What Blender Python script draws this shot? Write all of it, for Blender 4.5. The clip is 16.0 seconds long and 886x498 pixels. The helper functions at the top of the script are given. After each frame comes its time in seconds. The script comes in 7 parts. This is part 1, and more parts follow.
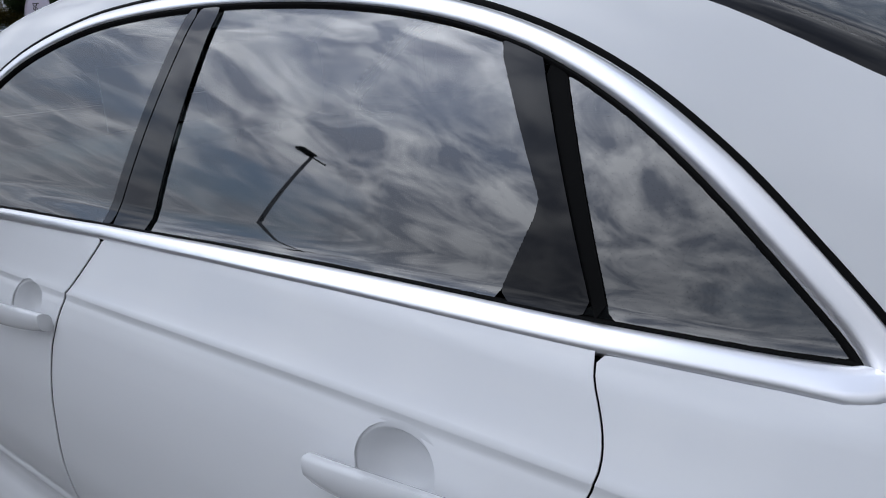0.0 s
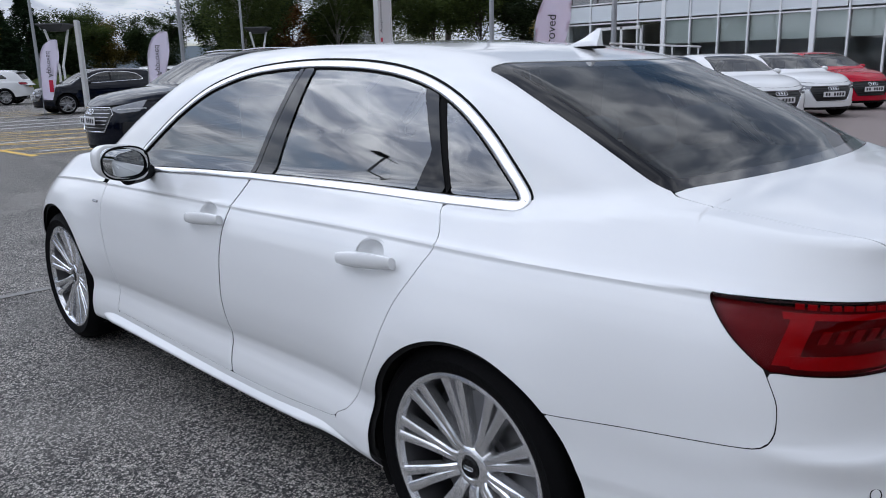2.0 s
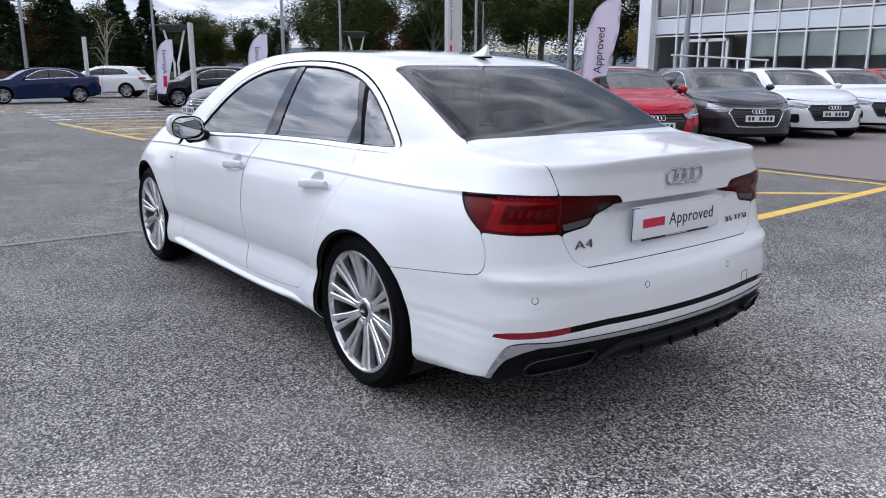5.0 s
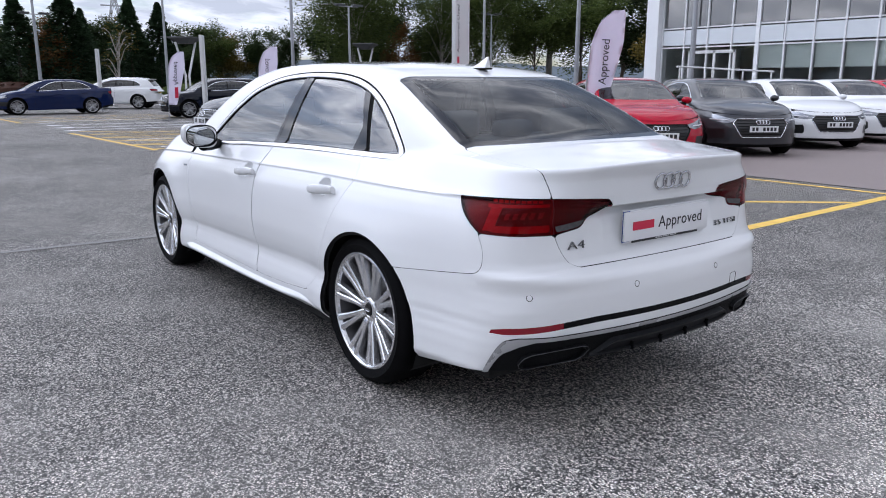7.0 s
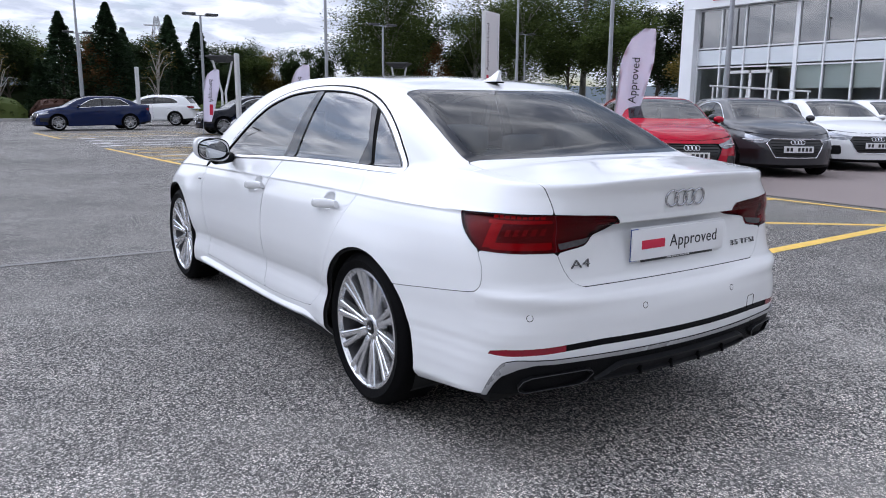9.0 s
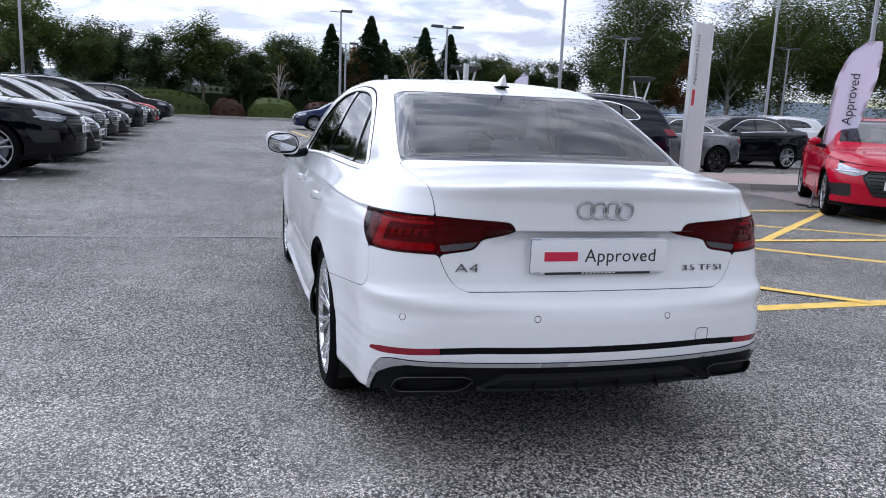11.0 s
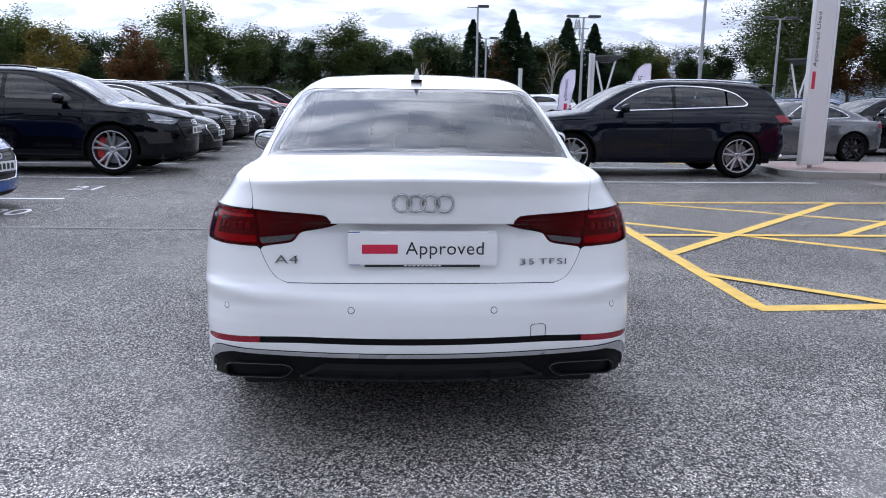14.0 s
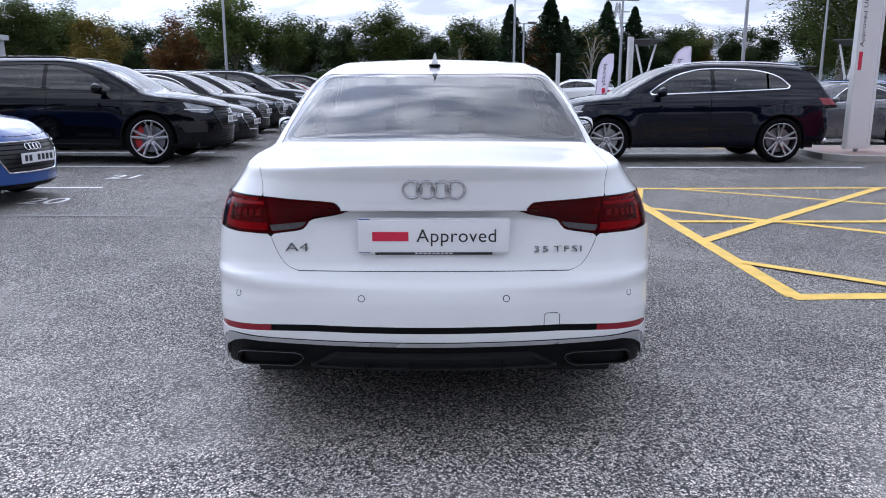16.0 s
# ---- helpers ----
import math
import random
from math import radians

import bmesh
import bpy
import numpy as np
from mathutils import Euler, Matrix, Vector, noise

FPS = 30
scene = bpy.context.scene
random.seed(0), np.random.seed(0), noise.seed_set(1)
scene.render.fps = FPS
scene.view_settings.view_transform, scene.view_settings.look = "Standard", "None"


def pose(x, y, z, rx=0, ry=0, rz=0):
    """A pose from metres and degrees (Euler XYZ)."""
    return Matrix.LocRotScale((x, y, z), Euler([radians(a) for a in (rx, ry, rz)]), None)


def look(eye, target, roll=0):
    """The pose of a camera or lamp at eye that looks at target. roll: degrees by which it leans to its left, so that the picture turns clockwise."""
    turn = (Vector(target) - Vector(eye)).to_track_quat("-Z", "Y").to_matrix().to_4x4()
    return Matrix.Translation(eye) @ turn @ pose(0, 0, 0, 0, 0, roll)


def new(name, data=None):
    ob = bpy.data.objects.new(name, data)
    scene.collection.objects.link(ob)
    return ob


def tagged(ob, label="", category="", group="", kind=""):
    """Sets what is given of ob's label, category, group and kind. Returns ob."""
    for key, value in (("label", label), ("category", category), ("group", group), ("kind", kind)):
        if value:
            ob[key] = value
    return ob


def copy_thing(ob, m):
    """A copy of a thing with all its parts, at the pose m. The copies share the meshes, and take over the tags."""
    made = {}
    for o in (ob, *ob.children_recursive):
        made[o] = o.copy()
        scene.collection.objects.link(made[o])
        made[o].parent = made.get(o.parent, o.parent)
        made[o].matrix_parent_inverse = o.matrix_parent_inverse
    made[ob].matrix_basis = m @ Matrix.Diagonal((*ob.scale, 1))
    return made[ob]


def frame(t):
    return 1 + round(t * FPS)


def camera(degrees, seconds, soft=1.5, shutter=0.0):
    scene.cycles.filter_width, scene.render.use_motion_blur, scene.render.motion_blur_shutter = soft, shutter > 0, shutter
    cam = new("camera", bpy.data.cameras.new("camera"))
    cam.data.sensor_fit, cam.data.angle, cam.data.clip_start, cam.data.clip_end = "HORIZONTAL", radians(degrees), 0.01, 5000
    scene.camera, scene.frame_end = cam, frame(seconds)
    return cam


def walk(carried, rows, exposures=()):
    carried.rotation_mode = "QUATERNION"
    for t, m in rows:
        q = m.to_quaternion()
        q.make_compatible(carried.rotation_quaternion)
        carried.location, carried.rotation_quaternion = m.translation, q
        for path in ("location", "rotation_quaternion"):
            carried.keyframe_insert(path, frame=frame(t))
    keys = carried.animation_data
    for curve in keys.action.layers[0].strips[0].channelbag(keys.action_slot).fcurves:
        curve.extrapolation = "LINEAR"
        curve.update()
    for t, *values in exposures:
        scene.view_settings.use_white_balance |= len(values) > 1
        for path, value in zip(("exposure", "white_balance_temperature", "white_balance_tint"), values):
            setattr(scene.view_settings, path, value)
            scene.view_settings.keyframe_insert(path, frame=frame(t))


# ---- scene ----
cam = camera(60.8, 16.0, soft=1.0)
PATH = [
    (0, (-1.357, 0.866, 1.322), (0.107, 2.09, 0.726), -2.9),
    (0.5, (-1.566, 0.601, 1.359), (-0.157, 1.889, 0.763), -3.1),
    (1, (-1.717, 0.329, 1.35), (-0.334, 1.664, 0.799), -2.8),
    (1.5, (-1.95, 0.023, 1.346), (-0.58, 1.392, 0.846), -1.9),
    (2, (-2.105, -0.201, 1.354), (-0.75, 1.191, 0.877), -1.4),
    (2.5, (-2.221, -0.5, 1.331), (-0.887, 0.917, 0.871), -1.0),
    (3, (-2.314, -0.78, 1.297), (-1.003, 0.66, 0.843), -0.6),
    (3.5, (-2.369, -1.066, 1.321), (-1.103, 0.414, 0.863), -0.3),
    (4, (-2.373, -1.31, 1.327), (-1.15, 0.202, 0.864), -0.1),
    (6.5, (-2.49, -1.763, 1.332), (-1.333, -0.192, 0.889), 0.2),
    (7, (-2.488, -1.765, 1.326), (-1.326, -0.195, 0.895), 0.1),
    (7.5, (-2.478, -1.761, 1.328), (-1.316, -0.19, 0.901), -0.1),
    (8, (-2.476, -1.769, 1.327), (-1.318, -0.192, 0.911), -0.1),
    (8.5, (-2.461, -1.764, 1.319), (-1.318, -0.173, 0.917), -0.0),
    (9, (-2.334, -1.758, 1.299), (-1.237, -0.131, 0.916), 0.4),
    (9.2, (-2.238, -1.773, 1.288), (-1.168, -0.126, 0.911), 0.7),
    (11.3, (-1.083, -2.405, 1.281), (-0.629, -0.494, 0.904), 2.2),
    (11.5, (-0.981, -2.463, 1.294), (-0.563, -0.547, 0.902), 1.7),
    (12, (-0.664, -2.514, 1.326), (-0.392, -0.582, 0.89), 0.0),
    (12.5, (-0.43, -2.533, 1.325), (-0.19, -0.593, 0.9), 2.7),
    (13, (-0.282, -2.647, 1.315), (-0.082, -0.7, 0.904), 1.8),
    (13.5, (-0.182, -2.636, 1.322), (-0.022, -0.683, 0.923), 1.1),
    (14, (-0.082, -2.526, 1.315), (0.033, -0.569, 0.921), 0.7),
    (14.5, (-0.011, -2.466, 1.307), (0.058, -0.509, 0.905), 0.5),
    (15, (0.006, -2.481, 1.306), (0.046, -0.524, 0.897), 0.2),
    (15.5, (0.01, -2.491, 1.306), (0.031, -0.536, 0.885), 0.1),
    (16, (0.016, -2.484, 1.307), (0.028, -0.53, 0.879), -0.0),
]
walk(cam, [(t, look(eye, target, roll)) for t, eye, target, roll in PATH],
     [(0.0, -0.98, 6470, 10), (0.5, -0.90, 6470, 10), (1.0, -0.66, 6470, 10), (1.5, -0.51, 6470, 10), (2.5, -0.44, 6450, 10), (3.0, -0.35, 6440, 11), (4.0, -0.18, 6440, 12), (6.5, -0.08, 6460, 13), (9.0, -0.06, 6440, 13), (12.0, 0.05, 6260, 13), (16.0, 0.06, 6170, 14)])

# ---- sky and light ----
world = bpy.data.worlds.new("sky")
scene.world = world
world.use_nodes = True
wn, wl = world.node_tree.nodes, world.node_tree.links
wn.clear()
w_out = wn.new("ShaderNodeOutputWorld")
w_bg = wn.new("ShaderNodeBackground")
w_bg.inputs["Strength"].default_value = 0.120
w_sky = wn.new("ShaderNodeTexSky")
w_sky.sky_type = "NISHITA"
w_sky.sun_disc = False
w_sky.sun_elevation, w_sky.sun_rotation = radians(46), radians(-33)
w_sky.air_density, w_sky.dust_density, w_sky.ozone_density = 1.0, 0.3, 2.0
w_co = wn.new("ShaderNodeTexCoord")
w_sep = wn.new("ShaderNodeSeparateXYZ")
wl.new(w_co.outputs["Generated"], w_sep.inputs["Vector"])


def w_math(kind, p, q):
    o = wn.new("ShaderNodeMath")
    o.operation = kind
    for socket, value in zip(o.inputs, (p, q)):
        if isinstance(value, float):
            socket.default_value = value
        else:
            wl.new(value, socket)
    return o.outputs["Value"]


# the clouds lie in a flat layer, so that they crowd together towards the horizon
w_deep = w_math("ADD", w_math("MAXIMUM", w_sep.outputs["Z"], 0.0), 0.26)
w_flat = wn.new("ShaderNodeCombineXYZ")
wl.new(w_math("DIVIDE", w_sep.outputs["X"], w_deep), w_flat.inputs["X"])
wl.new(w_math("DIVIDE", w_sep.outputs["Y"], w_deep), w_flat.inputs["Y"])
w_map = wn.new("ShaderNodeMapping")
w_map.inputs["Rotation"].default_value = (0.0, 0.0, radians(25))
w_map.inputs["Scale"].default_value = (1.0, 1.5, 1.0)
w_map.inputs["Location"].default_value = (0.6, 0.2, 0.0)
w_no = wn.new("ShaderNodeTexNoise")
w_no.inputs["Scale"].default_value, w_no.inputs["Detail"].default_value, w_no.inputs["Roughness"].default_value = 0.8, 8.0, 0.6
w_no.inputs["Distortion"].default_value = 0.35
w_ra = wn.new("ShaderNodeValToRGB")
w_ra.color_ramp.elements[0].position, w_ra.color_ramp.elements[1].position = 0.36, 0.50
w_no2 = wn.new("ShaderNodeTexNoise")
w_no2.inputs["Scale"].default_value, w_no2.inputs["Detail"].default_value, w_no2.inputs["Roughness"].default_value = 4.6, 9.0, 0.55
w_no2.inputs["Distortion"].default_value = 0.5
w_ra2 = wn.new("ShaderNodeValToRGB")
w_ra2.color_ramp.elements[0].position, w_ra2.color_ramp.elements[1].position = 0.40, 0.62
w_ra2.color_ramp.elements[0].color = (4.6, 5.3, 7.0, 1)
w_ra2.color_ramp.elements[1].color = (15.4, 16.2, 17.8, 1)
w_mix = wn.new("ShaderNodeMix")
w_mix.data_type = "RGBA"
wl.new(w_flat.outputs["Vector"], w_map.inputs["Vector"])
wl.new(w_map.outputs["Vector"], w_no.inputs["Vector"])
wl.new(w_map.outputs["Vector"], w_no2.inputs["Vector"])
wl.new(w_no.outputs["Fac"], w_ra.inputs["Fac"])
wl.new(w_no2.outputs["Fac"], w_ra2.inputs["Fac"])
wl.new(w_ra.outputs["Color"], w_mix.inputs["Factor"])
wl.new(w_sky.outputs["Color"], w_mix.inputs["A"])
# far clouds melt into an even pale band
w_near = wn.new("ShaderNodeMapRange")
w_near.inputs["From Min"].default_value, w_near.inputs["From Max"].default_value = 0.0, 0.38
w_near.inputs["To Min"].default_value, w_near.inputs["To Max"].default_value = 0.28, 1.0
w_even = wn.new("ShaderNodeMix")
w_even.data_type = "RGBA"
w_even.inputs["A"].default_value = (8.9, 9.8, 11.5, 1)
wl.new(w_sep.outputs["Z"], w_near.inputs["Value"])
wl.new(w_near.outputs["Result"], w_even.inputs["Factor"])
wl.new(w_ra2.outputs["Color"], w_even.inputs["B"])
wl.new(w_even.outputs["Result"], w_mix.inputs["B"])
# an overcast sky is about three times as bright overhead as at the horizon
w_rise = wn.new("ShaderNodeMapRange")
w_rise.inputs["From Min"].default_value, w_rise.inputs["From Max"].default_value = 0.0, 1.0
w_rise.inputs["To Min"].default_value, w_rise.inputs["To Max"].default_value = 1.0, 1.34
w_sc = wn.new("ShaderNodeVectorMath")
w_sc.operation = "SCALE"
wl.new(w_sep.outputs["Z"], w_rise.inputs["Value"])
wl.new(w_mix.outputs["Result"], w_sc.inputs[0])
# the cloud is thinner and brighter round the hidden sun
w_dot = wn.new("ShaderNodeVectorMath")
w_dot.operation = "DOT_PRODUCT"
w_dot.inputs[1].default_value = Vector((-3.6, 5.6, 7.0)).normalized()
wl.new(w_co.outputs["Generated"], w_dot.inputs[0])
w_glow = w_math("ADD", w_math("MULTIPLY", w_math("POWER", w_math("MAXIMUM", w_dot.outputs["Value"], 0.0), 8.0), 2.5), 0.74)
wl.new(w_math("MULTIPLY", w_rise.outputs["Result"], w_glow), w_sc.inputs["Scale"])
wl.new(w_sc.outputs["Vector"], w_bg.inputs["Color"])
wl.new(w_bg.outputs["Background"], w_out.inputs["Surface"])

sun_data = bpy.data.lights.new("sun", "SUN")
sun_data.energy, sun_data.angle, sun_data.color = 0.5, radians(160), (1.0, 0.97, 0.94)
sun = new("sun", sun_data)
sun.matrix_world = look((-3.6, 5.6, 7.0), (0, 0, 0))

# ---- materials ----
def shader(name):
    m = bpy.data.materials.new(name)
    m.use_nodes = True
    nt = m.node_tree
    return m, nt.nodes, nt.links, nt.nodes["Principled BSDF"]


def plain(name, colour, rough=0.5, metal=0.0, vary=0.12, scale=6.0, bump=0.0, bump_scale=60.0, coat=0.0, spread=0.0, specular=0.5):
    """A surface with soft mottling, fine grain and wear."""
    m, n, l, b = shader(name)
    co = n.new("ShaderNodeTexCoord")
    no = n.new("ShaderNodeTexNoise")
    no.inputs["Scale"].default_value, no.inputs["Detail"].default_value = scale, 6.0
    l.new(co.outputs["Object"], no.inputs["Vector"])
    mix = n.new("ShaderNodeMix")
    mix.data_type = "RGBA"
    mix.inputs["A"].default_value = (*[c * (1 - vary) for c in colour], 1)
    mix.inputs["B"].default_value = (*[min(1, c * (1 + vary)) for c in colour], 1)
    l.new(no.outputs["Fac"], mix.inputs["Factor"])
    last = mix.outputs["Result"]
    if spread:
        info = n.new("ShaderNodeObjectInfo")
        hsv = n.new("ShaderNodeHueSaturation")
        mr = n.new("ShaderNodeMapRange")
        mr.inputs["To Min"].default_value, mr.inputs["To Max"].default_value = 1 - spread, 1 + spread
        l.new(info.outputs["Random"], mr.inputs["Value"])
        l.new(mr.outputs["Result"], hsv.inputs["Value"])
        l.new(last, hsv.inputs["Color"])
        last = hsv.outputs["Color"]
    l.new(last, b.inputs["Base Color"])
    rr = n.new("ShaderNodeMapRange")
    rr.inputs["To Min"].default_value, rr.inputs["To Max"].default_value = max(0.0, rough * 0.85), min(1, rough * 1.15)
    l.new(no.outputs["Fac"], rr.inputs["Value"])
    l.new(rr.outputs["Result"], b.inputs["Roughness"])
    b.inputs["Metallic"].default_value = metal
    b.inputs["Specular IOR Level"].default_value = specular
    if coat:
        b.inputs["Coat Weight"].default_value, b.inputs["Coat Roughness"].default_value = coat, 0.045
        b.inputs["Coat IOR"].default_value = 1.5 if specular > 0.2 else 1.36
    if bump:
        n2 = n.new("ShaderNodeTexNoise")
        n2.inputs["Scale"].default_value, n2.inputs["Detail"].default_value = bump_scale, 4.0
        l.new(co.outputs["Object"], n2.inputs["Vector"])
        bu = n.new("ShaderNodeBump")
        bu.inputs["Strength"].default_value, bu.inputs["Distance"].default_value = bump, 0.01
        l.new(n2.outputs["Fac"], bu.inputs["Height"])
        l.new(bu.outputs["Normal"], b.inputs["Normal"])
    return m


def glass(name, tint, ior=1.5, rough=0.0):
    """Thin pane: a tinted see-through sheet with a mirror gloss on it."""
    m, n, l, b = shader(name)
    n.remove(b)
    out = n["Material Output"]
    tr = n.new("ShaderNodeBsdfTransparent")
    tr.inputs["Color"].default_value = (*tint, 1)
    gl = n.new("ShaderNodeBsdfGlossy")
    gl.inputs["Roughness"].default_value = rough
    fr = n.new("ShaderNodeFresnel")
    fr.inputs["IOR"].default_value = ior
    mix = n.new("ShaderNodeMixShader")
    l.new(fr.outputs["Fac"], mix.inputs["Fac"])
    l.new(tr.outputs["BSDF"], mix.inputs[1])
    l.new(gl.outputs["BSDF"], mix.inputs[2])
    l.new(mix.outputs["Shader"], out.inputs["Surface"])
    return m


def asphalt():
    """Open-textured asphalt: pale worn chippings over dark gaps, with smoother worn patches, traffic stains and
    painted-in brightness.
    """
    m, n, l, b = shader("asphalt")
    co = n.new("ShaderNodeTexCoord")

    def noise_at(scale, detail, distortion=0.0):
        q = n.new("ShaderNodeTexNoise")
        q.inputs["Scale"].default_value, q.inputs["Detail"].default_value, q.inputs["Distortion"].default_value = scale, detail, distortion
        l.new(co.outputs["Object"], q.inputs["Vector"])
        return q.outputs["Fac"]

    def ranged(value, a0, a1, b0, b1):
        q = n.new("ShaderNodeMapRange")
        q.inputs["From Min"].default_value, q.inputs["From Max"].default_value = a0, a1
        q.inputs["To Min"].default_value, q.inputs["To Max"].default_value = b0, b1
        l.new(value, q.inputs["Value"])
        return q.outputs["Result"]

    def math_of(kind, p, q):
        o = n.new("ShaderNodeMath")
        o.operation = kind
        for socket, value in zip(o.inputs, (p, q)):
            if isinstance(value, float):
                socket.default_value = value
            else:
                l.new(value, socket)
        return o.outputs["Value"]

    vo = n.new("ShaderNodeTexVoronoi")
    vo.inputs["Scale"].default_value = 118.0
    l.new(co.outputs["Object"], vo.inputs["Vector"])
    bw = n.new("ShaderNodeRGBToBW")
    l.new(vo.outputs["Color"], bw.inputs["Color"])
    rim = n.new("ShaderNodeTexVoronoi")
    rim.feature = "DISTANCE_TO_EDGE"
    rim.inputs["Scale"].default_value = 118.0
    l.new(co.outputs["Object"], rim.inputs["Vector"])
    clump = noise_at(70.0, 2.0, 0.5)
    # each chipping has its own tone and stands out of the dark gaps round it
    tone = math_of("ADD", bw.outputs["Val"], ranged(clump, 0.25, 0.75, -0.22, 0.22))
    gap = ranged(rim.outputs["Distance"], 0.015, 0.13, 0.0, 1.0)
    proud = math_of("MULTIPLY", tone, gap)
    ra = n.new("ShaderNodeValToRGB")
    e = ra.color_ramp.elements
    e[0].position, e[0].color = 0.05, (0.010, 0.010, 0.010, 1)
    e[1].position, e[1].color = 0.84, (0.93, 0.87, 0.80, 1)
    e.new(0.26).color = (0.070, 0.067, 0.064, 1)
    e.new(0.50).color = (0.430, 0.402, 0.370, 1)
    l.new(proud, ra.inputs["Fac"])
    stain_and_light = math_of("MULTIPLY", ranged(noise_at(0.35, 8.0), 0.3, 0.7, 0.74, 1.2), ranged(noise_at(3.0, 6.0), 0.25, 0.75, 0.78, 1.22))
    # brightness painted into the colour: paler behind the bay, darker ahead of it
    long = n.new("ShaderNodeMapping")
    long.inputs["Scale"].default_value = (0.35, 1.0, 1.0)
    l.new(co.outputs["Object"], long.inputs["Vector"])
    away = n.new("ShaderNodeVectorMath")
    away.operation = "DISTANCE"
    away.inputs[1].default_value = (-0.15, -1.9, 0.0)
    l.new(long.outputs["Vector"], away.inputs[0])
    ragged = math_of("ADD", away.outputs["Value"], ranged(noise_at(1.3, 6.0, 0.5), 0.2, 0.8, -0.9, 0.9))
    stain_and_light = math_of("MULTIPLY", stain_and_light, ranged(ragged, 0.9, 3.2, 1.62, 0.79))
    # worn, smoother patches hold less contrast
    worn = ranged(noise_at(0.9, 5.0, 0.4), 0.50, 0.72, 0.0, 0.5)
    mix = n.new("ShaderNodeMix")
    mix.data_type = "RGBA"
    mix.inputs["B"].default_value = (0.350, 0.327, 0.300, 1)
    l.new(worn, mix.inputs["Factor"])
    l.new(ra.outputs["Color"], mix.inputs["A"])
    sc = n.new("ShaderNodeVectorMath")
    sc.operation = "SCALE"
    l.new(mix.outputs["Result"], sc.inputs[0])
    l.new(stain_and_light, sc.inputs["Scale"])
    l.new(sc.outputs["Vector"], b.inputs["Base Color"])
    b.inputs["Roughness"].default_value = 0.72
    bu = n.new("ShaderNodeBump")
    bu.inputs["Strength"].default_value, bu.inputs["Distance"].default_value = 1.0, 0.009
    l.new(proud, bu.inputs["Height"])
    l.new(bu.outputs["Normal"], b.inputs["Normal"])
    return m


M_ASPHALT = asphalt()
M_WHITE = plain("white_paint", (0.735, 0.74, 0.745), 0.30, vary=0.008, scale=3, coat=1.0, specular=0.15)
M_GLOSS = plain("gloss_black", (0.005, 0.005, 0.006), 0.05, vary=0.1, coat=0.8, specular=0.05)
M_SEAL = plain("black_rubber", (0.005, 0.005, 0.005), 0.7, vary=0.2, specular=0.06)
M_VOID = plain("dark_inner", (0.006, 0.006, 0.006), 0.9, vary=0.2)
M_SATIN = plain("satin_black_plastic", (0.0055, 0.0058, 0.0065), 0.5, specular=0.08, vary=0.15, bump=0.15, bump_scale=400)
M_BLADE = plain("grey_diffuser_plastic", (0.012, 0.0125, 0.014), 0.42, vary=0.15, specular=0.2)
M_CHROME = plain("bright_trim", (0.78, 0.78, 0.80), 0.09, 1.0, vary=0.04)
M_TRIM = plain("satin_aluminium", (0.86, 0.86, 0.88), 0.30, 1.0, vary=0.03)
M_EMBLEM = plain("emblem_chrome", (0.46, 0.46, 0.48), 0.14, 1.0, vary=0.03)
M_BADGE = plain("dark_badge_chrome", (0.22, 0.22, 0.23), 0.2, 1.0, vary=0.05)
M_WINDSCREEN = glass("parked_windscreen", (0.30, 0.35, 0.36), 2.1)
M_JOINT = plain("worn_joint", (0.225, 0.217, 0.21), 0.8, vary=0.35, scale=25, bump=0.5, bump_scale=120)
M_SILVER = plain("silver_lacquer", (0.36, 0.36, 0.37), 0.28, 0.45, vary=0.05)
M_ALLOY = plain("alloy_silver", (0.76, 0.76, 0.77), 0.22, 0.9, vary=0.05)
M_TYRE = plain("tyre_rubber", (0.0045, 0.0045, 0.005), 0.75, vary=0.25, scale=20, specular=0.06, bump=0.2, bump_scale=120)
M_SIDEGLASS = glass("side_glass", (0.46, 0.55, 0.55), 2.45)
M_SCREEN = glass("clear_windscreen", (0.72, 0.78, 0.76), 1.5)
M_RIM = plain("grey_alloy", (0.40, 0.40, 0.41), 0.28, 0.9, vary=0.06)
# darker copy of the alloy: the shade inside the wheel is in its colour
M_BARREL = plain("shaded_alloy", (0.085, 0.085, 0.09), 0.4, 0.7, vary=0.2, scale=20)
M_REARGLASS = glass("rear_glass", (0.44, 0.53, 0.58), 1.46)
M_REDLENS = glass("red_lens", (0.90, 0.055, 0.11), 1.30)
M_SMOKELENS = glass("smoked_lens", (0.62, 0.05, 0.09), 1.26)
M_REDMID = plain("mid_red_reflector", (0.17, 0.004, 0.018), 0.3, vary=0.3, scale=60)
M_RED = plain("red_reflector", (0.32, 0.004, 0.030), 0.25, vary=0.2, scale=40)
M_REFLECTOR = plain("deep_red_reflector", (0.22, 0.003, 0.014), 0.2, vary=0.2, scale=60)
M_REVERSE = plain("reversing_lens", (0.085, 0.078, 0.082), 0.3, vary=0.5, scale=90, specular=0.08)
M_REDDARK = plain("dark_red_reflector", (0.085, 0.003, 0.010), 0.25, vary=0.2, scale=40)
M_PLATE = plain("plate_white", (0.72, 0.72, 0.73), 0.35, vary=0.02)
M_BLUE = plain("plate_blue", (0.02, 0.07, 0.30), 0.4)
M_INK_RED = plain("ink_red", (0.55, 0.01, 0.05), 0.5)
M_INK = plain("ink_black", (0.02, 0.02, 0.022), 0.5)
M_YELLOW_LINE = plain("road_yellow", (0.70, 0.45, 0.085), 0.7, vary=0.35, scale=9, bump=0.4, bump_scale=90)
